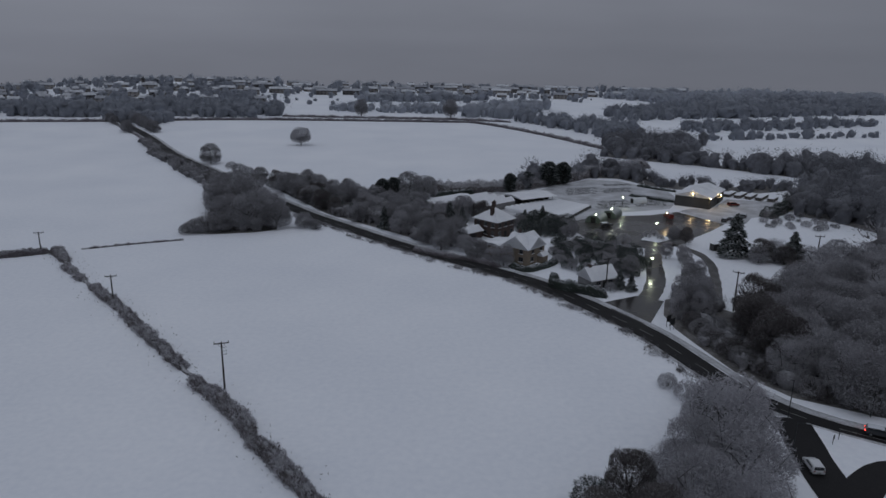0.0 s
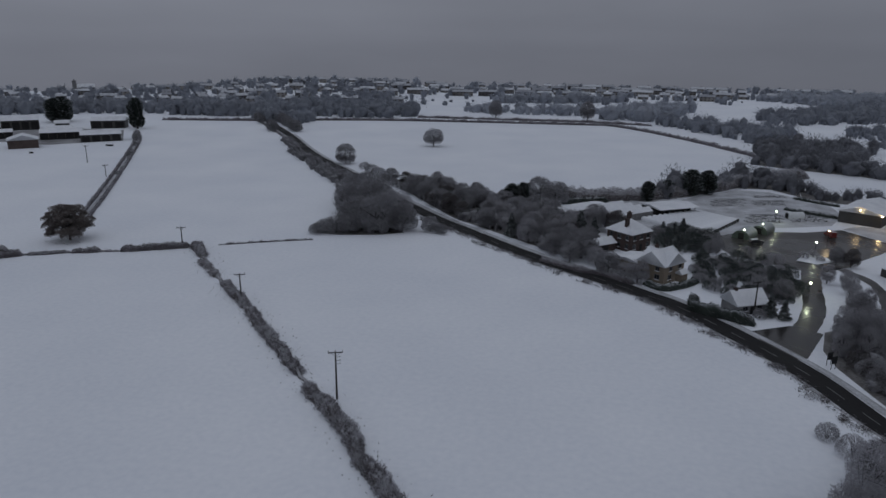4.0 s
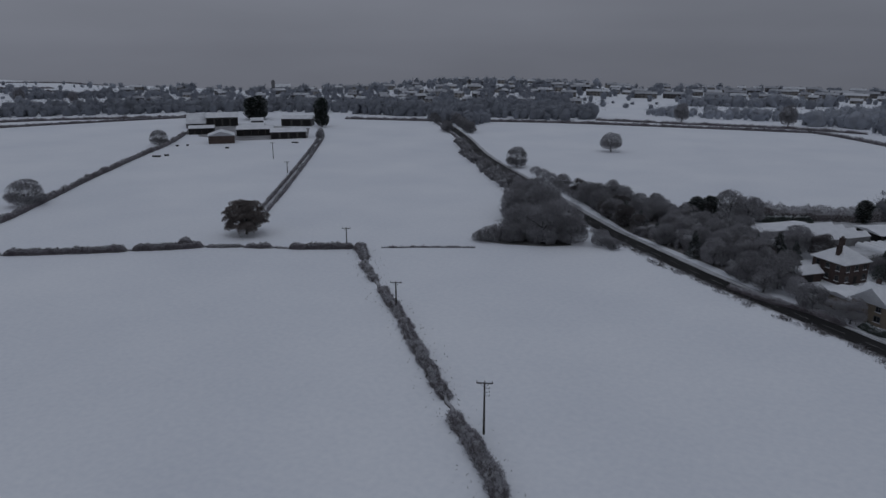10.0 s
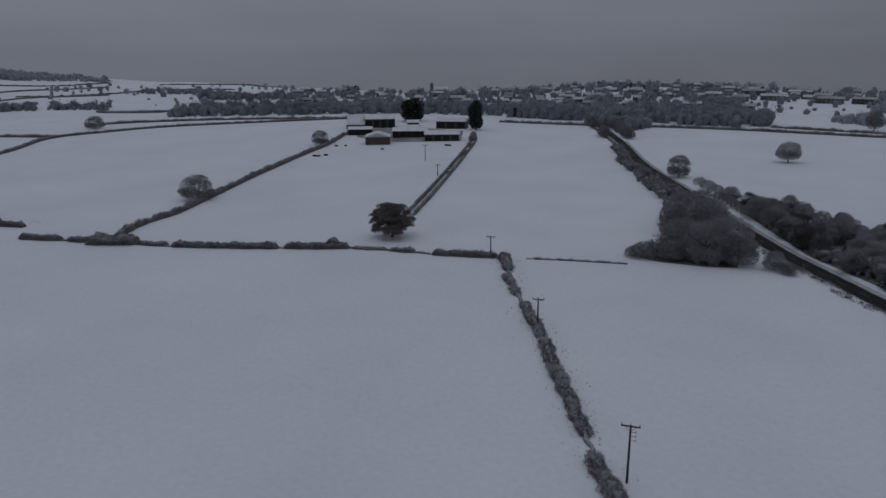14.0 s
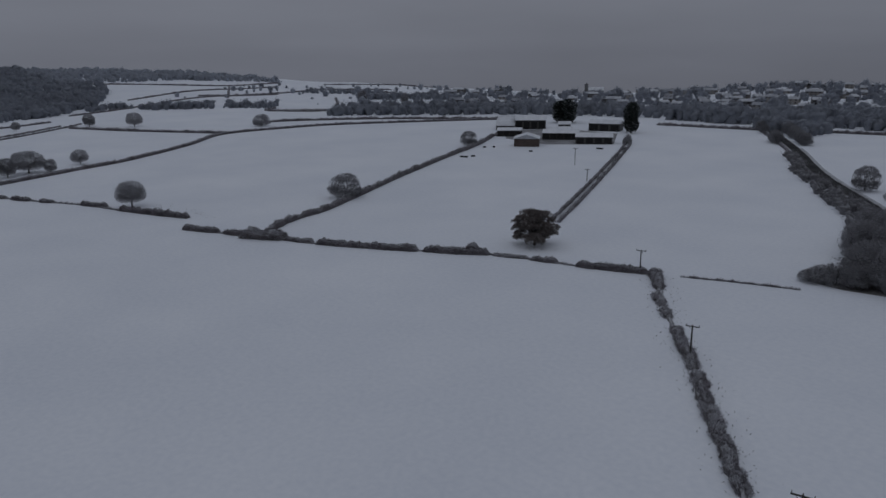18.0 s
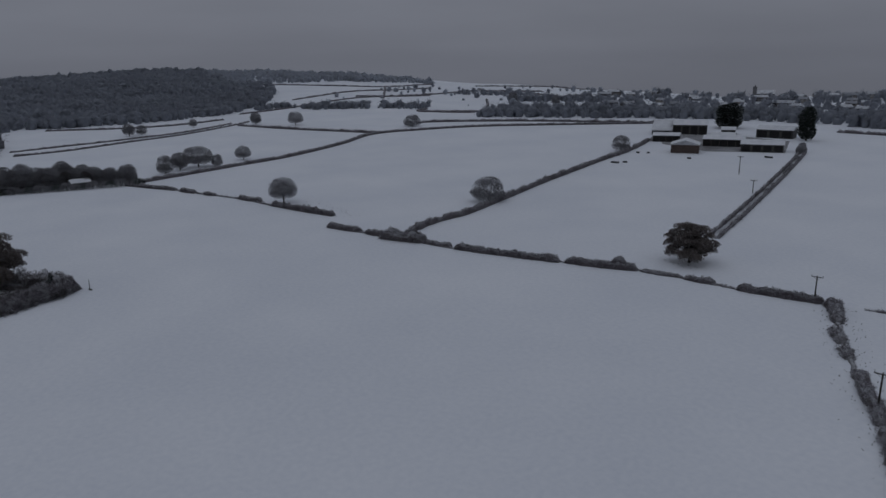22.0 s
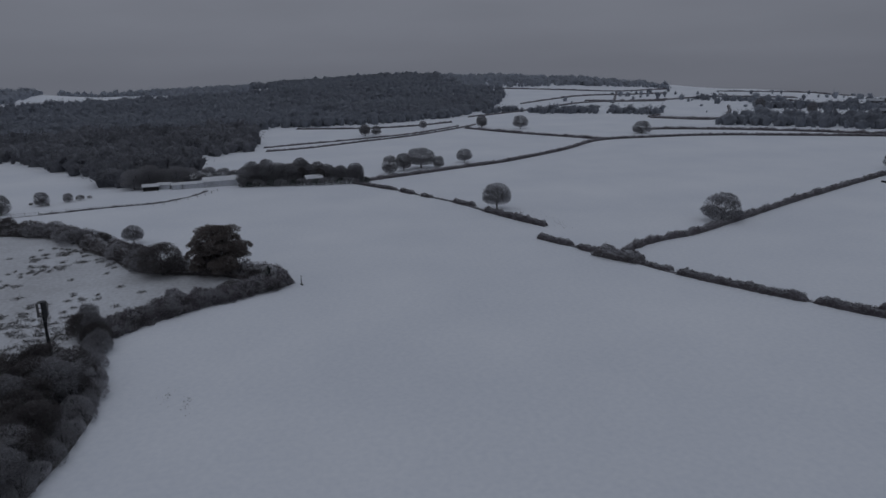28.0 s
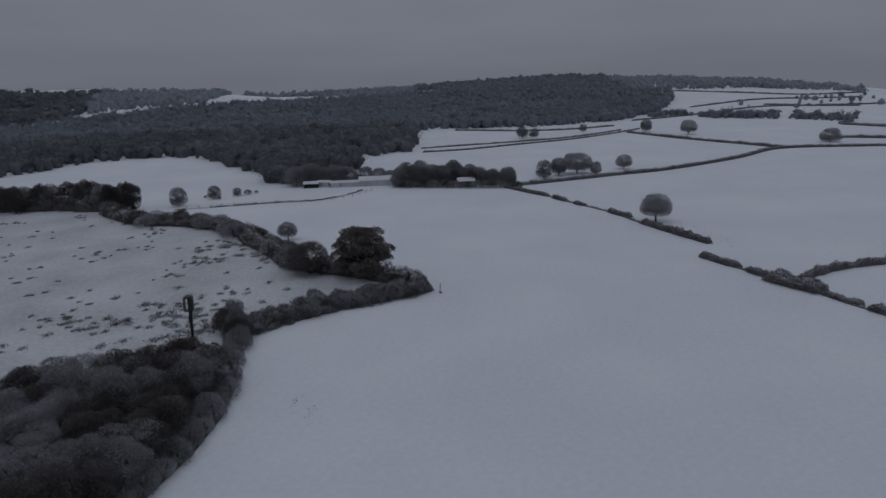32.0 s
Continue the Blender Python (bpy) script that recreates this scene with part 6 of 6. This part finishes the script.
for k in range(11):
    tunnel(35.6 + k * 1.62, 241.6 + k * 1.83, 26 - 0.9 * k, 2.45, 1.35, -45.5, M_ROOF_SNOW, "long low plant tunnel under snow")
barn_like = root("canopy_shed", 36.5, 264.5, 0, 30, label="low open-sided nursery shed under a flat snowy roof", category="shed")
# Solid near-black body paints the shade under the open-sided roof.
part("wall", walls(bmesh.new(), 0, 1.5, -0.2, 15, 8, 2.7, 0.6), M_VOID, barn_like)
part("roof", gable(bmesh.new(), 0, 0, 2.6, 16, 12, 0.7, 0.3, 0.2), M_ROOF_SNOW, barn_like)
for x in (-7, -2.4, 2.4, 7):
    part("post", box(bmesh.new(), x, -5.4, 0, 0.16, 0.16, 2.55), M_TIMBER, barn_like)
tagged(patch("nursery_ground", [(0, 252), (23, 238), (46, 226), (66, 247), (88, 255), (97, 272), (98, 288), (90, 301), (82, 311), (69, 313), (54, 299), (44, 288), (8, 276)], 0.015, M_TRODDEN), "trodden snow and slush between nursery beds", "ground", kind="structure")
# standing-out beds: fleece and rows of potted stock between dark boards
rs = np.random.RandomState(21)
for row in range(12):
    for col in range(4):
        x, y = 33 + row * 1.4 + col * 15.5, 236 + row * 5.0 - col * 1.0 + col * 6
        slope, stock = inside([(48, 282), (62, 279), (84, 284), (92, 296), (82, 307), (69, 309), (56, 297)], x, y), inside([(66, 253), (86, 258), (93, 266), (82, 277), (70, 270)], x, y)
        if not slope and not stock:
            continue
        kind_ = rs.randint(4) if slope else 4
        bed = root("plant_bed", x, y, 0, 14 + rs.normal(0, 2), label="nursery bed covered with snowy fleece" if kind_ < 3 else "nursery bed of dark potted plants under snow", category="plant bed", group="nursery beds")
        part("bed_edge", box(bmesh.new(), 0, 0, -0.05, 13.4, 3.4, 0.10), M_SLUSH, bed)
        if kind_ < 3:
            bm = bmesh.new()
            bmesh.ops.create_grid(bm, x_segments=14, y_segments=5, size=0.5, matrix=pose(0, 0, 0.1) @ Matrix.Diagonal((13.0, 2.9, 1, 1)))
            for v in bm.verts:
                v.co.z += 0.22 * abs(noise.noise(v.co * 0.9 + Vector((row * 7, col * 5, 0))))
            part("fleece", bm, M_FLEECE, bed, smooth=True)
        else:
            n = 260
            p = np.c_[rs.uniform(-6.4, 6.4, n), rs.choice([-1.5, -0.5, 0.5, 1.5], n) + rs.normal(0, 0.12, n), rs.uniform(0.12, 0.3, n)]
            v, f = blades(rs, p, np.tile((0, 0, 1.0), (n, 1)), 0.42, 0.2, 0.8)
            raw("plants", v, f, M_POTS, bed)
for x, y, a, l in [(121.5, 282, 50, 9), (125, 280, 50, 9.5), (128.5, 278, 50, 9), (132, 276, 50, 10), (135, 273, 50, 7)]:
    stack = root("timber_stack", x, y, 0, a, label="stack of fence panels under snow", category="timber stack", group="timber stacks")
    for j in range(3):
        part("pallet", box(bmesh.new(), 0, 0, j * 0.4, l - 0.3 * (j % 2), 2.5, 0.32), M_TIMBER, stack)
    part("snow", box(bmesh.new(), 0, 0, 1.2, l - 0.2, 2.4, 0.16, 0, 0.06), M_SNOW, stack)
hedge([(118, 242), (122, 245)], 6.5, 4.2, 181, "dense dark evergreen hedge behind the yard", M_GREEN, ragged=0.15, square=0.5)
hedge([(122, 245), (139, 265), (157, 290)], 5.0, 3.4, 182, "long dark hedge running up beside the wood", M_GREEN, ragged=0.6)
hedge([(-1.5, 270.5), (6, 273), (16, 277.5)], 2.4, 2.4, 185, "dark clipped hedge behind the glasshouses", M_GREEN, ragged=0.12, square=0.45)
hedge([(79, 278), (86, 272), (94, 266)], 1.6, 1.3, 183, "dark low hedge across the nursery", M_GREEN, ragged=0.2)
hedge([(88, 299.5), (94, 293), (101, 287)], 1.6, 1.3, 184, "dark low hedge at the edge of the nursery", M_GREEN, ragged=0.4)
tagged(patch("planting_island", [(64.5, 210), (68, 216.5), (73, 216), (75, 211), (69, 207)], 0.06, M_SNOW, thick=0.1), "snowy kerbed planting island in the car park", "kerbed bed", kind="structure")
for x, y, s in [(67, 213, 0.75), (70, 214.5, 0.8), (71, 211, 0.6)]:
    put(SHRUB_PALE, x, y, s, x * 50 % 360)
put(DARK, 77, 206, 0.5, 20)
put(TALL, 74, 208, 0.42, 70)
tagged(patch("yard_snow", [(99, 233), (90, 251), (96, 256), (104, 255), (117, 274), (140, 270), (122, 246), (113, 242), (108, 234)], 0.012, M_TRODDEN), "driven-over snow in front of the shed", "ground", kind="structure")
bin_ = root("wheelie_store", 83.5, 199.5, 0, 20, label="small dark kiosk beside the firs", category="kiosk")
part("body", box(bmesh.new(), 0, 0, 0, 2.2, 1.8, 2.1, 0, 0.05), M_STEEL_DARK, bin_)
part("roof", box(bmesh.new(), 0, 0, 2.1, 2.5, 2.1, 0.18, 0, 0.05), M_SNOW, bin_)


# ---- vehicles ----
def car(x, y, turn, paint, label, long=4.2, high=1.45, lights=False, van=False):
    ob = root("van" if van else "car", x, y, 0.06, turn, label=label, category="van" if van else "car")
    w = 1.75
    side = [(-long / 2, 0.35), (-long / 2, 0.85), (-long * 0.44, high * 0.97), (long * 0.1, high), (long * 0.26, 0.92), (long * 0.46, 0.8), (long / 2, 0.6), (long / 2, 0.32)]
    if van:
        side = [(-long / 2, 0.35), (-long / 2, high), (long * 0.2, high), (long * 0.34, 1.1), (long * 0.48, 0.95), (long / 2, 0.6), (long / 2, 0.32)]
    bm = bmesh.new()
    l = [bm.verts.new((p[0], -w / 2 * (0.86 if p[1] > 1.1 else 1), p[1])) for p in side]
    r = [bm.verts.new((p[0], w / 2 * (0.86 if p[1] > 1.1 else 1), p[1])) for p in side]
    bm.faces.new(l)
    bm.faces.new(r[::-1])
    for i in range(len(side)):
        j = (i + 1) % len(side)
        bm.faces.new((l[j], l[i], r[i], r[j]))
    bmesh.ops.bevel(bm, geom=bm.edges[:], offset=0.07, segments=2, affect="EDGES")
    part("body", bm, paint, ob, smooth=False)
    for s in (-1, 1):
        bm = bmesh.new()
        q = [(-long * 0.38, 0.95), (-long * 0.36, high * 0.9), (long * 0.07, high * 0.92), (long * 0.2, 0.97)]
        if van:
            q = [(long * 0.16, 1.05), (long * 0.16, high * 0.9), (long * 0.2, high * 0.9), (long * 0.3, 1.1)]
        bm.faces.new([bm.verts.new((a, s * (w / 2 * 0.95 + (0.0 if b > 1.1 else 0.05)), b)) for a, b in (q if s < 0 else q[::-1])])
        part("side_window", bm, M_GLASS, ob)
        for a in (-long * 0.31, long * 0.31):
            wheel = part("wheel", rod(bmesh.new(), (a, s * (w / 2 - 0.2), 0.31), (a, s * (w / 2 + 0.02), 0.31), 0.31, 0.31, 14), M_TYRE, ob)
            part("rim", rod(bmesh.new(), (a, s * (w / 2 + 0.01), 0.31), (a, s * (w / 2 + 0.035), 0.31), 0.19, 0.19, 10), M_METAL, wheel)
        part("headlight", box(bmesh.new(), long / 2 - 0.08, s * 0.62, 0.58, 0.1, 0.34, 0.16), M_HEAD if lights else M_FRAME, ob)
        part("tail_light", box(bmesh.new(), -long / 2 + 0.02, s * 0.66, 0.72, 0.1, 0.26, 0.18), M_TAIL if lights else M_CAR_RED, ob)
    if not van:
        for a0, z0, a1, z1 in ((long * 0.115, high * 0.97, long * 0.245, 0.96), (-long * 0.445, high * 0.93, -long * 0.492, 0.92)):
            bm = bmesh.new()
            bm.faces.new([bm.verts.new(p) for p in ((a0, -0.62, z0 + 0.03), (a1, -0.72, z1 + 0.03), (a1, 0.72, z1 + 0.03), (a0, 0.62, z0 + 0.03))])
            part("windscreen", bm, M_GLASS, ob)
    part("plate", box(bmesh.new(), -long / 2 - 0.01, 0, 0.5, 0.04, 0.5, 0.11), M_FRAME, ob)
    return ob


car(54.4, 86.6, 84, M_CAR_WHITE, "white hatchback on the wet side lane", 3.8, 1.42)
car(69.5, 95.6, -28, M_CAR_DARK, "dark saloon with snow on top and red tail lights", lights=True)
car(82.5, 239.5, 100, M_CAR_RED, "red van parked beside a yard lamp", 4.6, 2.0, van=True)
car(114.5, 261.5, 10, M_CAR_RED, "red pickup beside the shed", 4.6, 1.6)
car(57.5, 226.5, 20, M_CAR_DARK, "dark car parked in the wet yard")
for x, y, a in [(14.0, 199.5, 10), (17.5, 200.3, 5)]:
    car(x, y, a, M_CAR_DARK, "parked car under snow beside the brick house")
for i in range(4):
    car(101 + i * 3.2, 236 + i * 2.2, 60, M_CAR_DARK, "parked car under a layer of snow")


# ---- power poles, signs, mast ----
def power_pole(x, y, turn, h=10.6, side_pins=True):
    ob = root("power_pole", x, y, 0, turn, label="wooden power pole with a crossarm and insulators", category="utility pole", group="power poles along the hedge")
    part("pole", rod(bmesh.new(), (0, 0, -0.5), (0, 0, h), 0.19, 0.13, 10), M_POLE, ob)
    arm = part("crossarm", box(bmesh.new(), 0, 0.17, h - 0.35, 2.5, 0.14, 0.16), M_POLE, ob)
    for px in (-1.15, 0.0, 1.15):
        part("insulator", rod(bmesh.new(), (px, 0.17, h - 0.19), (px, 0.17, h + 0.16), 0.07, 0.05, 7), M_STONE, arm)
    for s in (-1, 1):
        part("brace", rod(bmesh.new(), (s * 0.75, 0.12, h - 0.32), (0, 0.1, h - 0.95), 0.03, 0.03, 5), M_DARKMETAL, ob)
    for k in range(3 if side_pins else 0):
        pin = part("side_pin", rod(bmesh.new(), (0.1, 0, h - 1.0 - k * 0.62), (0.75, 0, h - 1.0 - k * 0.62), 0.035, 0.03, 5), M_DARKMETAL, ob)
        part("insulator", rod(bmesh.new(), (0.72, 0, h - 1.02 - k * 0.62), (0.72, 0, h - 0.78 - k * 0.62), 0.07, 0.05, 7), M_STONE, pin)
    return ob


power_pole(-35.5, 108.8, 18, 8.7)
power_pole(-72, 148.8, 20, 6.8, False)
power_pole(-108.8, 187, 20, 6.2, False)
power_pole(-201.2, 283, 25, 5.4, False)
power_pole(-234.6, 315.8, 25, 8.5, False)
power_pole(104.5, 182, -10, 9.5, False)
power_pole(68.5, 149, -30, 9.5, False)
power_pole(42.6, 163.2, 30, 8.0, False)


def street_lamp(x, y, h, turn):
    ob = root("street_lamp", x, y, 0, turn, label="slim unlit street lamp column by the road", category="street lamp")
    part("column", rod(bmesh.new(), (0, 0, -0.2), (0, 0, h), 0.09, 0.055, 8), M_DARKMETAL, ob)
    part("arm", rod(bmesh.new(), (0, 0, h - 0.05), (1.1, 0, h + 0.2), 0.05, 0.04, 6), M_DARKMETAL, ob)
    part("lantern", box(bmesh.new(), 1.35, 0, h + 0.12, 0.6, 0.22, 0.14, 0, 0.03), M_METAL, ob)


street_lamp(57.5, 100.5, 7.0, 200)
street_lamp(51.4, 87.2, 7.0, -20)
street_lamp(71.6, 101.5, 7.0, 200)
for x, y, a in [(50.4, 139.2, 30), (50.6, 137.4, 30)]:
    sign = root("road_sign", x, y, 0, a, label="dark board on two posts at the driveway mouth", category="sign")
    for s in (-0.5, 0.5):
        part("post", rod(bmesh.new(), (s, 0, -0.2), (s, 0, 2.6), 0.05, 0.05, 6), M_DARKMETAL, sign)
    part("board", box(bmesh.new(), 0, -0.07, 1.2, 1.3, 0.07, 1.5, 0, 0.01), M_DARKMETAL, sign)
for x, y, a in [(62.5, 94.6, 60), (60.8, 93.2, 40)]:
    sign = root("bollard_sign", x, y, 0, a, label="small dark sign post on the snowy island", category="sign")
    part("post", rod(bmesh.new(), (0, 0, -0.1), (0, 0, 1.5), 0.05, 0.05, 6), M_DARKMETAL, sign)
    part("board", box(bmesh.new(), 0, -0.05, 0.9, 0.6, 0.05, 0.7, 0, 0.01), M_DARKMETAL, sign)

mast = root("phone_mast", -164.3, -2.4, -2.3, 20, label="dark phone mast with panel antennas above the thicket", category="mast")
part("column", rod(bmesh.new(), (0, 0, 1.8), (0, 0, 16.4), 0.34, 0.24, 10), M_DARKMETAL, mast)
part("headframe", rod(bmesh.new(), (0, 0, 13.6), (0, 0, 13.75), 0.75, 0.75, 10), M_DARKMETAL, mast)
part("headframe", rod(bmesh.new(), (0, 0, 16.3), (0, 0, 16.45), 0.75, 0.75, 10), M_DARKMETAL, mast)
for k in range(3):
    a = radians(120 * k + 20)
    c, s = math.cos(a), math.sin(a)
    part("antenna", _moved(box(bmesh.new(), 0.85, 0, 13.5, 0.34, 0.7, 2.7, 0, 0.06), pose(0, 0, 0, 0, 0, 120 * k + 20)), M_STONE if k else M_DARKMETAL, mast)
    part("strut", rod(bmesh.new(), (c * 0.2, s * 0.2, 15.2), (c * 0.9, s * 0.9, 15.2), 0.05, 0.05, 6), M_DARKMETAL, mast)
part("radio_unit", box(bmesh.new(), 0.45, 0, 11.5, 0.7, 0.6, 1.2, 0, 0.04), M_DARKMETAL, mast)
part("radio_unit", box(bmesh.new(), -0.45, 0.1, 11.9, 0.7, 0.6, 1.3, 0, 0.04), M_DARKMETAL, mast)
fp = root("marker_post", -209.2, 43.4, 0, 0, label="leaning dark post with a lump of earth at its foot", category="post")
part("post", rod(bmesh.new(), (0, 0, -0.2), (0.1, 0.05, 2.6), 0.11, 0.08, 7), M_POLE, fp)
part("foot", box(bmesh.new(), 0.2, 0.1, -0.1, 1.3, 0.5, 0.45, 20, 0.12), M_SCRUB, fp)


# ---- the farm ----
def barn(x, y, turn, sx, sy, h, rise, wall, label, bays=0, mono=False):
    z = ground_z(x, y)
    ob = root("barn", x, y, z, turn, label=label, category="barn")
    part("wall", walls(bmesh.new(), 0, 0, -0.4, sx, sy, h + 0.4, rise), wall, ob)
    part("roof", gable(bmesh.new(), 0, 0, h, sx, sy, rise, 0.45, 0.25), M_ROOF_SNOW, ob)
    # A near-black panel per bay, painting the shade of its opening.
    for i in range(bays):
        px = -sx / 2 + (i + 0.5) * sx / bays
        part("bay_shade", box(bmesh.new(), px, -sy / 2, 0.0, sx / bays * 0.75, 0.16, h * 0.82), M_VOID, ob)
        part("stanchion", box(bmesh.new(), px - sx / bays / 2, -sy / 2 - 0.12, 0, 0.22, 0.16, h), M_TIMBER, ob)
    return ob


barn(-369, 430, 40, 22, 14, 6.6, 2.6, M_STEEL_DARK, "large dark barn with a broad snowy roof", 4)
barn(-348.5, 386.5, 40, 16, 13, 4.0, 1.2, M_VOID, "low open-fronted cattle shed under snow", 4)
barn(-304, 355.5, 130, 13, 15, 4.8, 2.4, M_RUST, "rusty brown sheet-iron shed with a snowy ridge")
barn(-311.5, 396.5, 36, 23, 15, 4.2, 1.6, M_VOID, "long low cattle shed under snow", 5)
barn(-281.6, 392.5, 36, 22, 14, 4.3, 1.8, M_STEEL_DARK, "low shed with a wide snow-covered roof", 4)
barn(-318.5, 454, 24, 22, 12, 5.4, 2.0, M_STEEL_DARK, "dark barn with snow on its roof", 3)
barn(-350, 446, 40, 9, 7, 3.4, 1.6, M_STONE, "small stone range under a snowy roof", 2)
barn(-327, 414, 36, 14, 9, 4.0, 1.2, M_VOID, "low farm shed under snow", 3)
tagged(patch("farmyard", [(-352, 386), (-338, 372), (-298, 366), (-268, 394), (-300, 442), (-345, 442), (-380, 404)], 0.02, M_MUD), "trodden muddy yard between the sheds", "farmyard", kind="structure")
# the long sloping side roof of the large barn
wing = root("lean_to", -381, 416, 0, 40, label="lean-to with one long snowy roof slope", category="lean-to")
for name_, dz, thick, mat_ in (("wall", 0.0, None, M_STEEL_DARK), ("roof", 0.02, 0.3, M_ROOF_SNOW)):
    o_ = 0.5 if thick else 0.0
    lo_ = [(-6.5 - o_, -10 - o_, 3.0), (6.5 + o_, -10 - o_, 3.0), (6.5 + o_, 10 + o_, 8.4), (-6.5 - o_, 10 + o_, 8.4)]
    lo_ = [(x, y, z + dz) for x, y, z in lo_]
    hi_ = [(x, y, z + thick) for x, y, z in lo_] if thick else lo_
    lo_ = lo_ if thick else [(x, y, -0.4) for x, y, z in lo_]
    raw(name_, lo_ + hi_, [(3, 2, 1, 0), (4, 5, 6, 7), (0, 1, 5, 4), (1, 2, 6, 5), (2, 3, 7, 6), (3, 0, 4, 7)], mat_, wing)
for x, y, a, l in [(-295, 295, 20, 4.4), (-261, 371, 10, 4), (-283, 336, 40, 2.0), (-316, 331, 10, 1.6), (-312, 335, 10, 1.2), (-293, 300, 60, 2.2)]:
    tr = root("cattle_trough", x, y, 0, a, label="dark feed trough standing in the snow", category="trough")
    part("tub", box(bmesh.new(), 0, 0, 0, l, 1.1, 0.9, 0, 0.08), M_VOID, tr)
    part("snow", box(bmesh.new(), 0, 0, 0.88, l * 0.9, 0.9, 0.12, 0, 0.04), M_SNOW, tr)

# ---- smallholding at the wood's edge ----
barn(-391, 3, 100, 20, 7, 2.9, 1.5, M_FLEECE, "low pale building at the wood's edge, snow on its roof")
for x, y, a, l in [(-387, -13, 95, 6), (-386, -19, 110, 4.5), (-389, -25, 80, 6), (-388, -8.5, 100, 4)]:
    barn(x, y, a, l, 3.4, 2.3, 0.7, M_FLEECE, "small pale hut under snow")
barn(-386, -31, 100, 7, 4, 2.2, 0.8, M_VOID, "small dark field shelter with a snowy roof")
barn(-383, 47, 105, 8, 5, 2.6, 1.3, M_STONE, "small outbuilding among trees")
for k, (x, y) in enumerate(scatter([(-384, 13), (-396, 13), (-394, 66), (-379, 72)], 5.0, 190)):
    m = (ROUND, TALL, ROUND, DARK, TALL, ROUND)[k % 6]
    put(m, x, y, (0.80, 0.7, 0.78, 0.66, 0.95, 0.85)[k % 6] * (1.0 if y < 45 else 0.72) + 0.05 * (k % 4), k * 33, 1.1)
for k, (x, y) in enumerate(smooth_line([(-381, 13), (-378, 34), (-375, 52), (-374, 72)], 3.4)):
    put((SHRUB, EVERGREEN, SHRUB)[k % 3], x, y, 0.9 + 0.2 * (k % 3), k * 61, 1.3)
for x, y, s in [(-392, -40, 1.0), (-394, -33, 0.95), (-397, -27, 0.9), (-395, -20, 1.0), (-398, -34, 1.1), (-396, -14, 0.9), (-402, -6, 0.8), (-404, 1, 0.7), (-400, 7, 0.62), (-402, 12, 0.7)]:
    put(ROUND, x, y, s, x * 7 % 360, 1.2)
hedge([(-330, -78), (-343, -40), (-348, -20), (-360, -9), (-374, -3)], 1.2, 0.7, 191, "thin remnant hedge along the field edge", dense=5, ragged=0.7, gaps=0.4)
for x, y, s in [(-368.5, -58, 0.9), (-372, -55, 0.5), (-361, -76, 0.45), (-357, -68, 0.5)]:
    put(BRAMBLE, x, y, s, x * 7 % 360, 1.0)
fence = root("field_fence", -334, -74, 0, label="wire fence with timber posts along the field edge", category="fence")
line_ = smooth_line([(-334, -74), (-343, -37.5), (-344, -17), (-357, -5), (-372, 2)], 4.5)
for i, (x, y) in enumerate(line_):
    part("fence_post", rod(bmesh.new(), (x + 334, y + 74, -0.3), (x + 334, y + 74, 1.2), 0.09, 0.08, 6), M_TIMBER, fence)
for z in (0.5, 1.05):
    bm = bmesh.new()
    for a, b in zip(line_, line_[1:]):
        rod(bm, (a[0] + 334, a[1] + 74, z), (b[0] + 334, b[1] + 74, z), 0.03, 0.03, 4)
    part("rail", bm, M_TIMBER, fence)

# a few stalks and clods showing in the open fields
clod_rs = np.random.RandomState(64)
spots = [(-143.4, 25.3, 26, 1.6), (-148.2, 21.5, 22, 1.8), (-258, 132, 40, 4.0), (-272, 130, 30, 5.0), (-284, 124, 40, 3.0), (-146, 184, 60, 3.0)]
clod_p = np.concatenate([np.c_[clod_rs.normal(x, r, n), clod_rs.normal(y, r * 0.35, n), np.full(n, 0.08)] for x, y, n, r in spots])
v, f = blades(clod_rs, clod_p, np.tile((0, 0, 0.4), (len(clod_p), 1)), 0.3, 0.16, 0.9)
tagged(raw("field_stalks", v, f, M_SCRUB), "dead stalks and clods showing through field snow", "grass", kind="stuff")
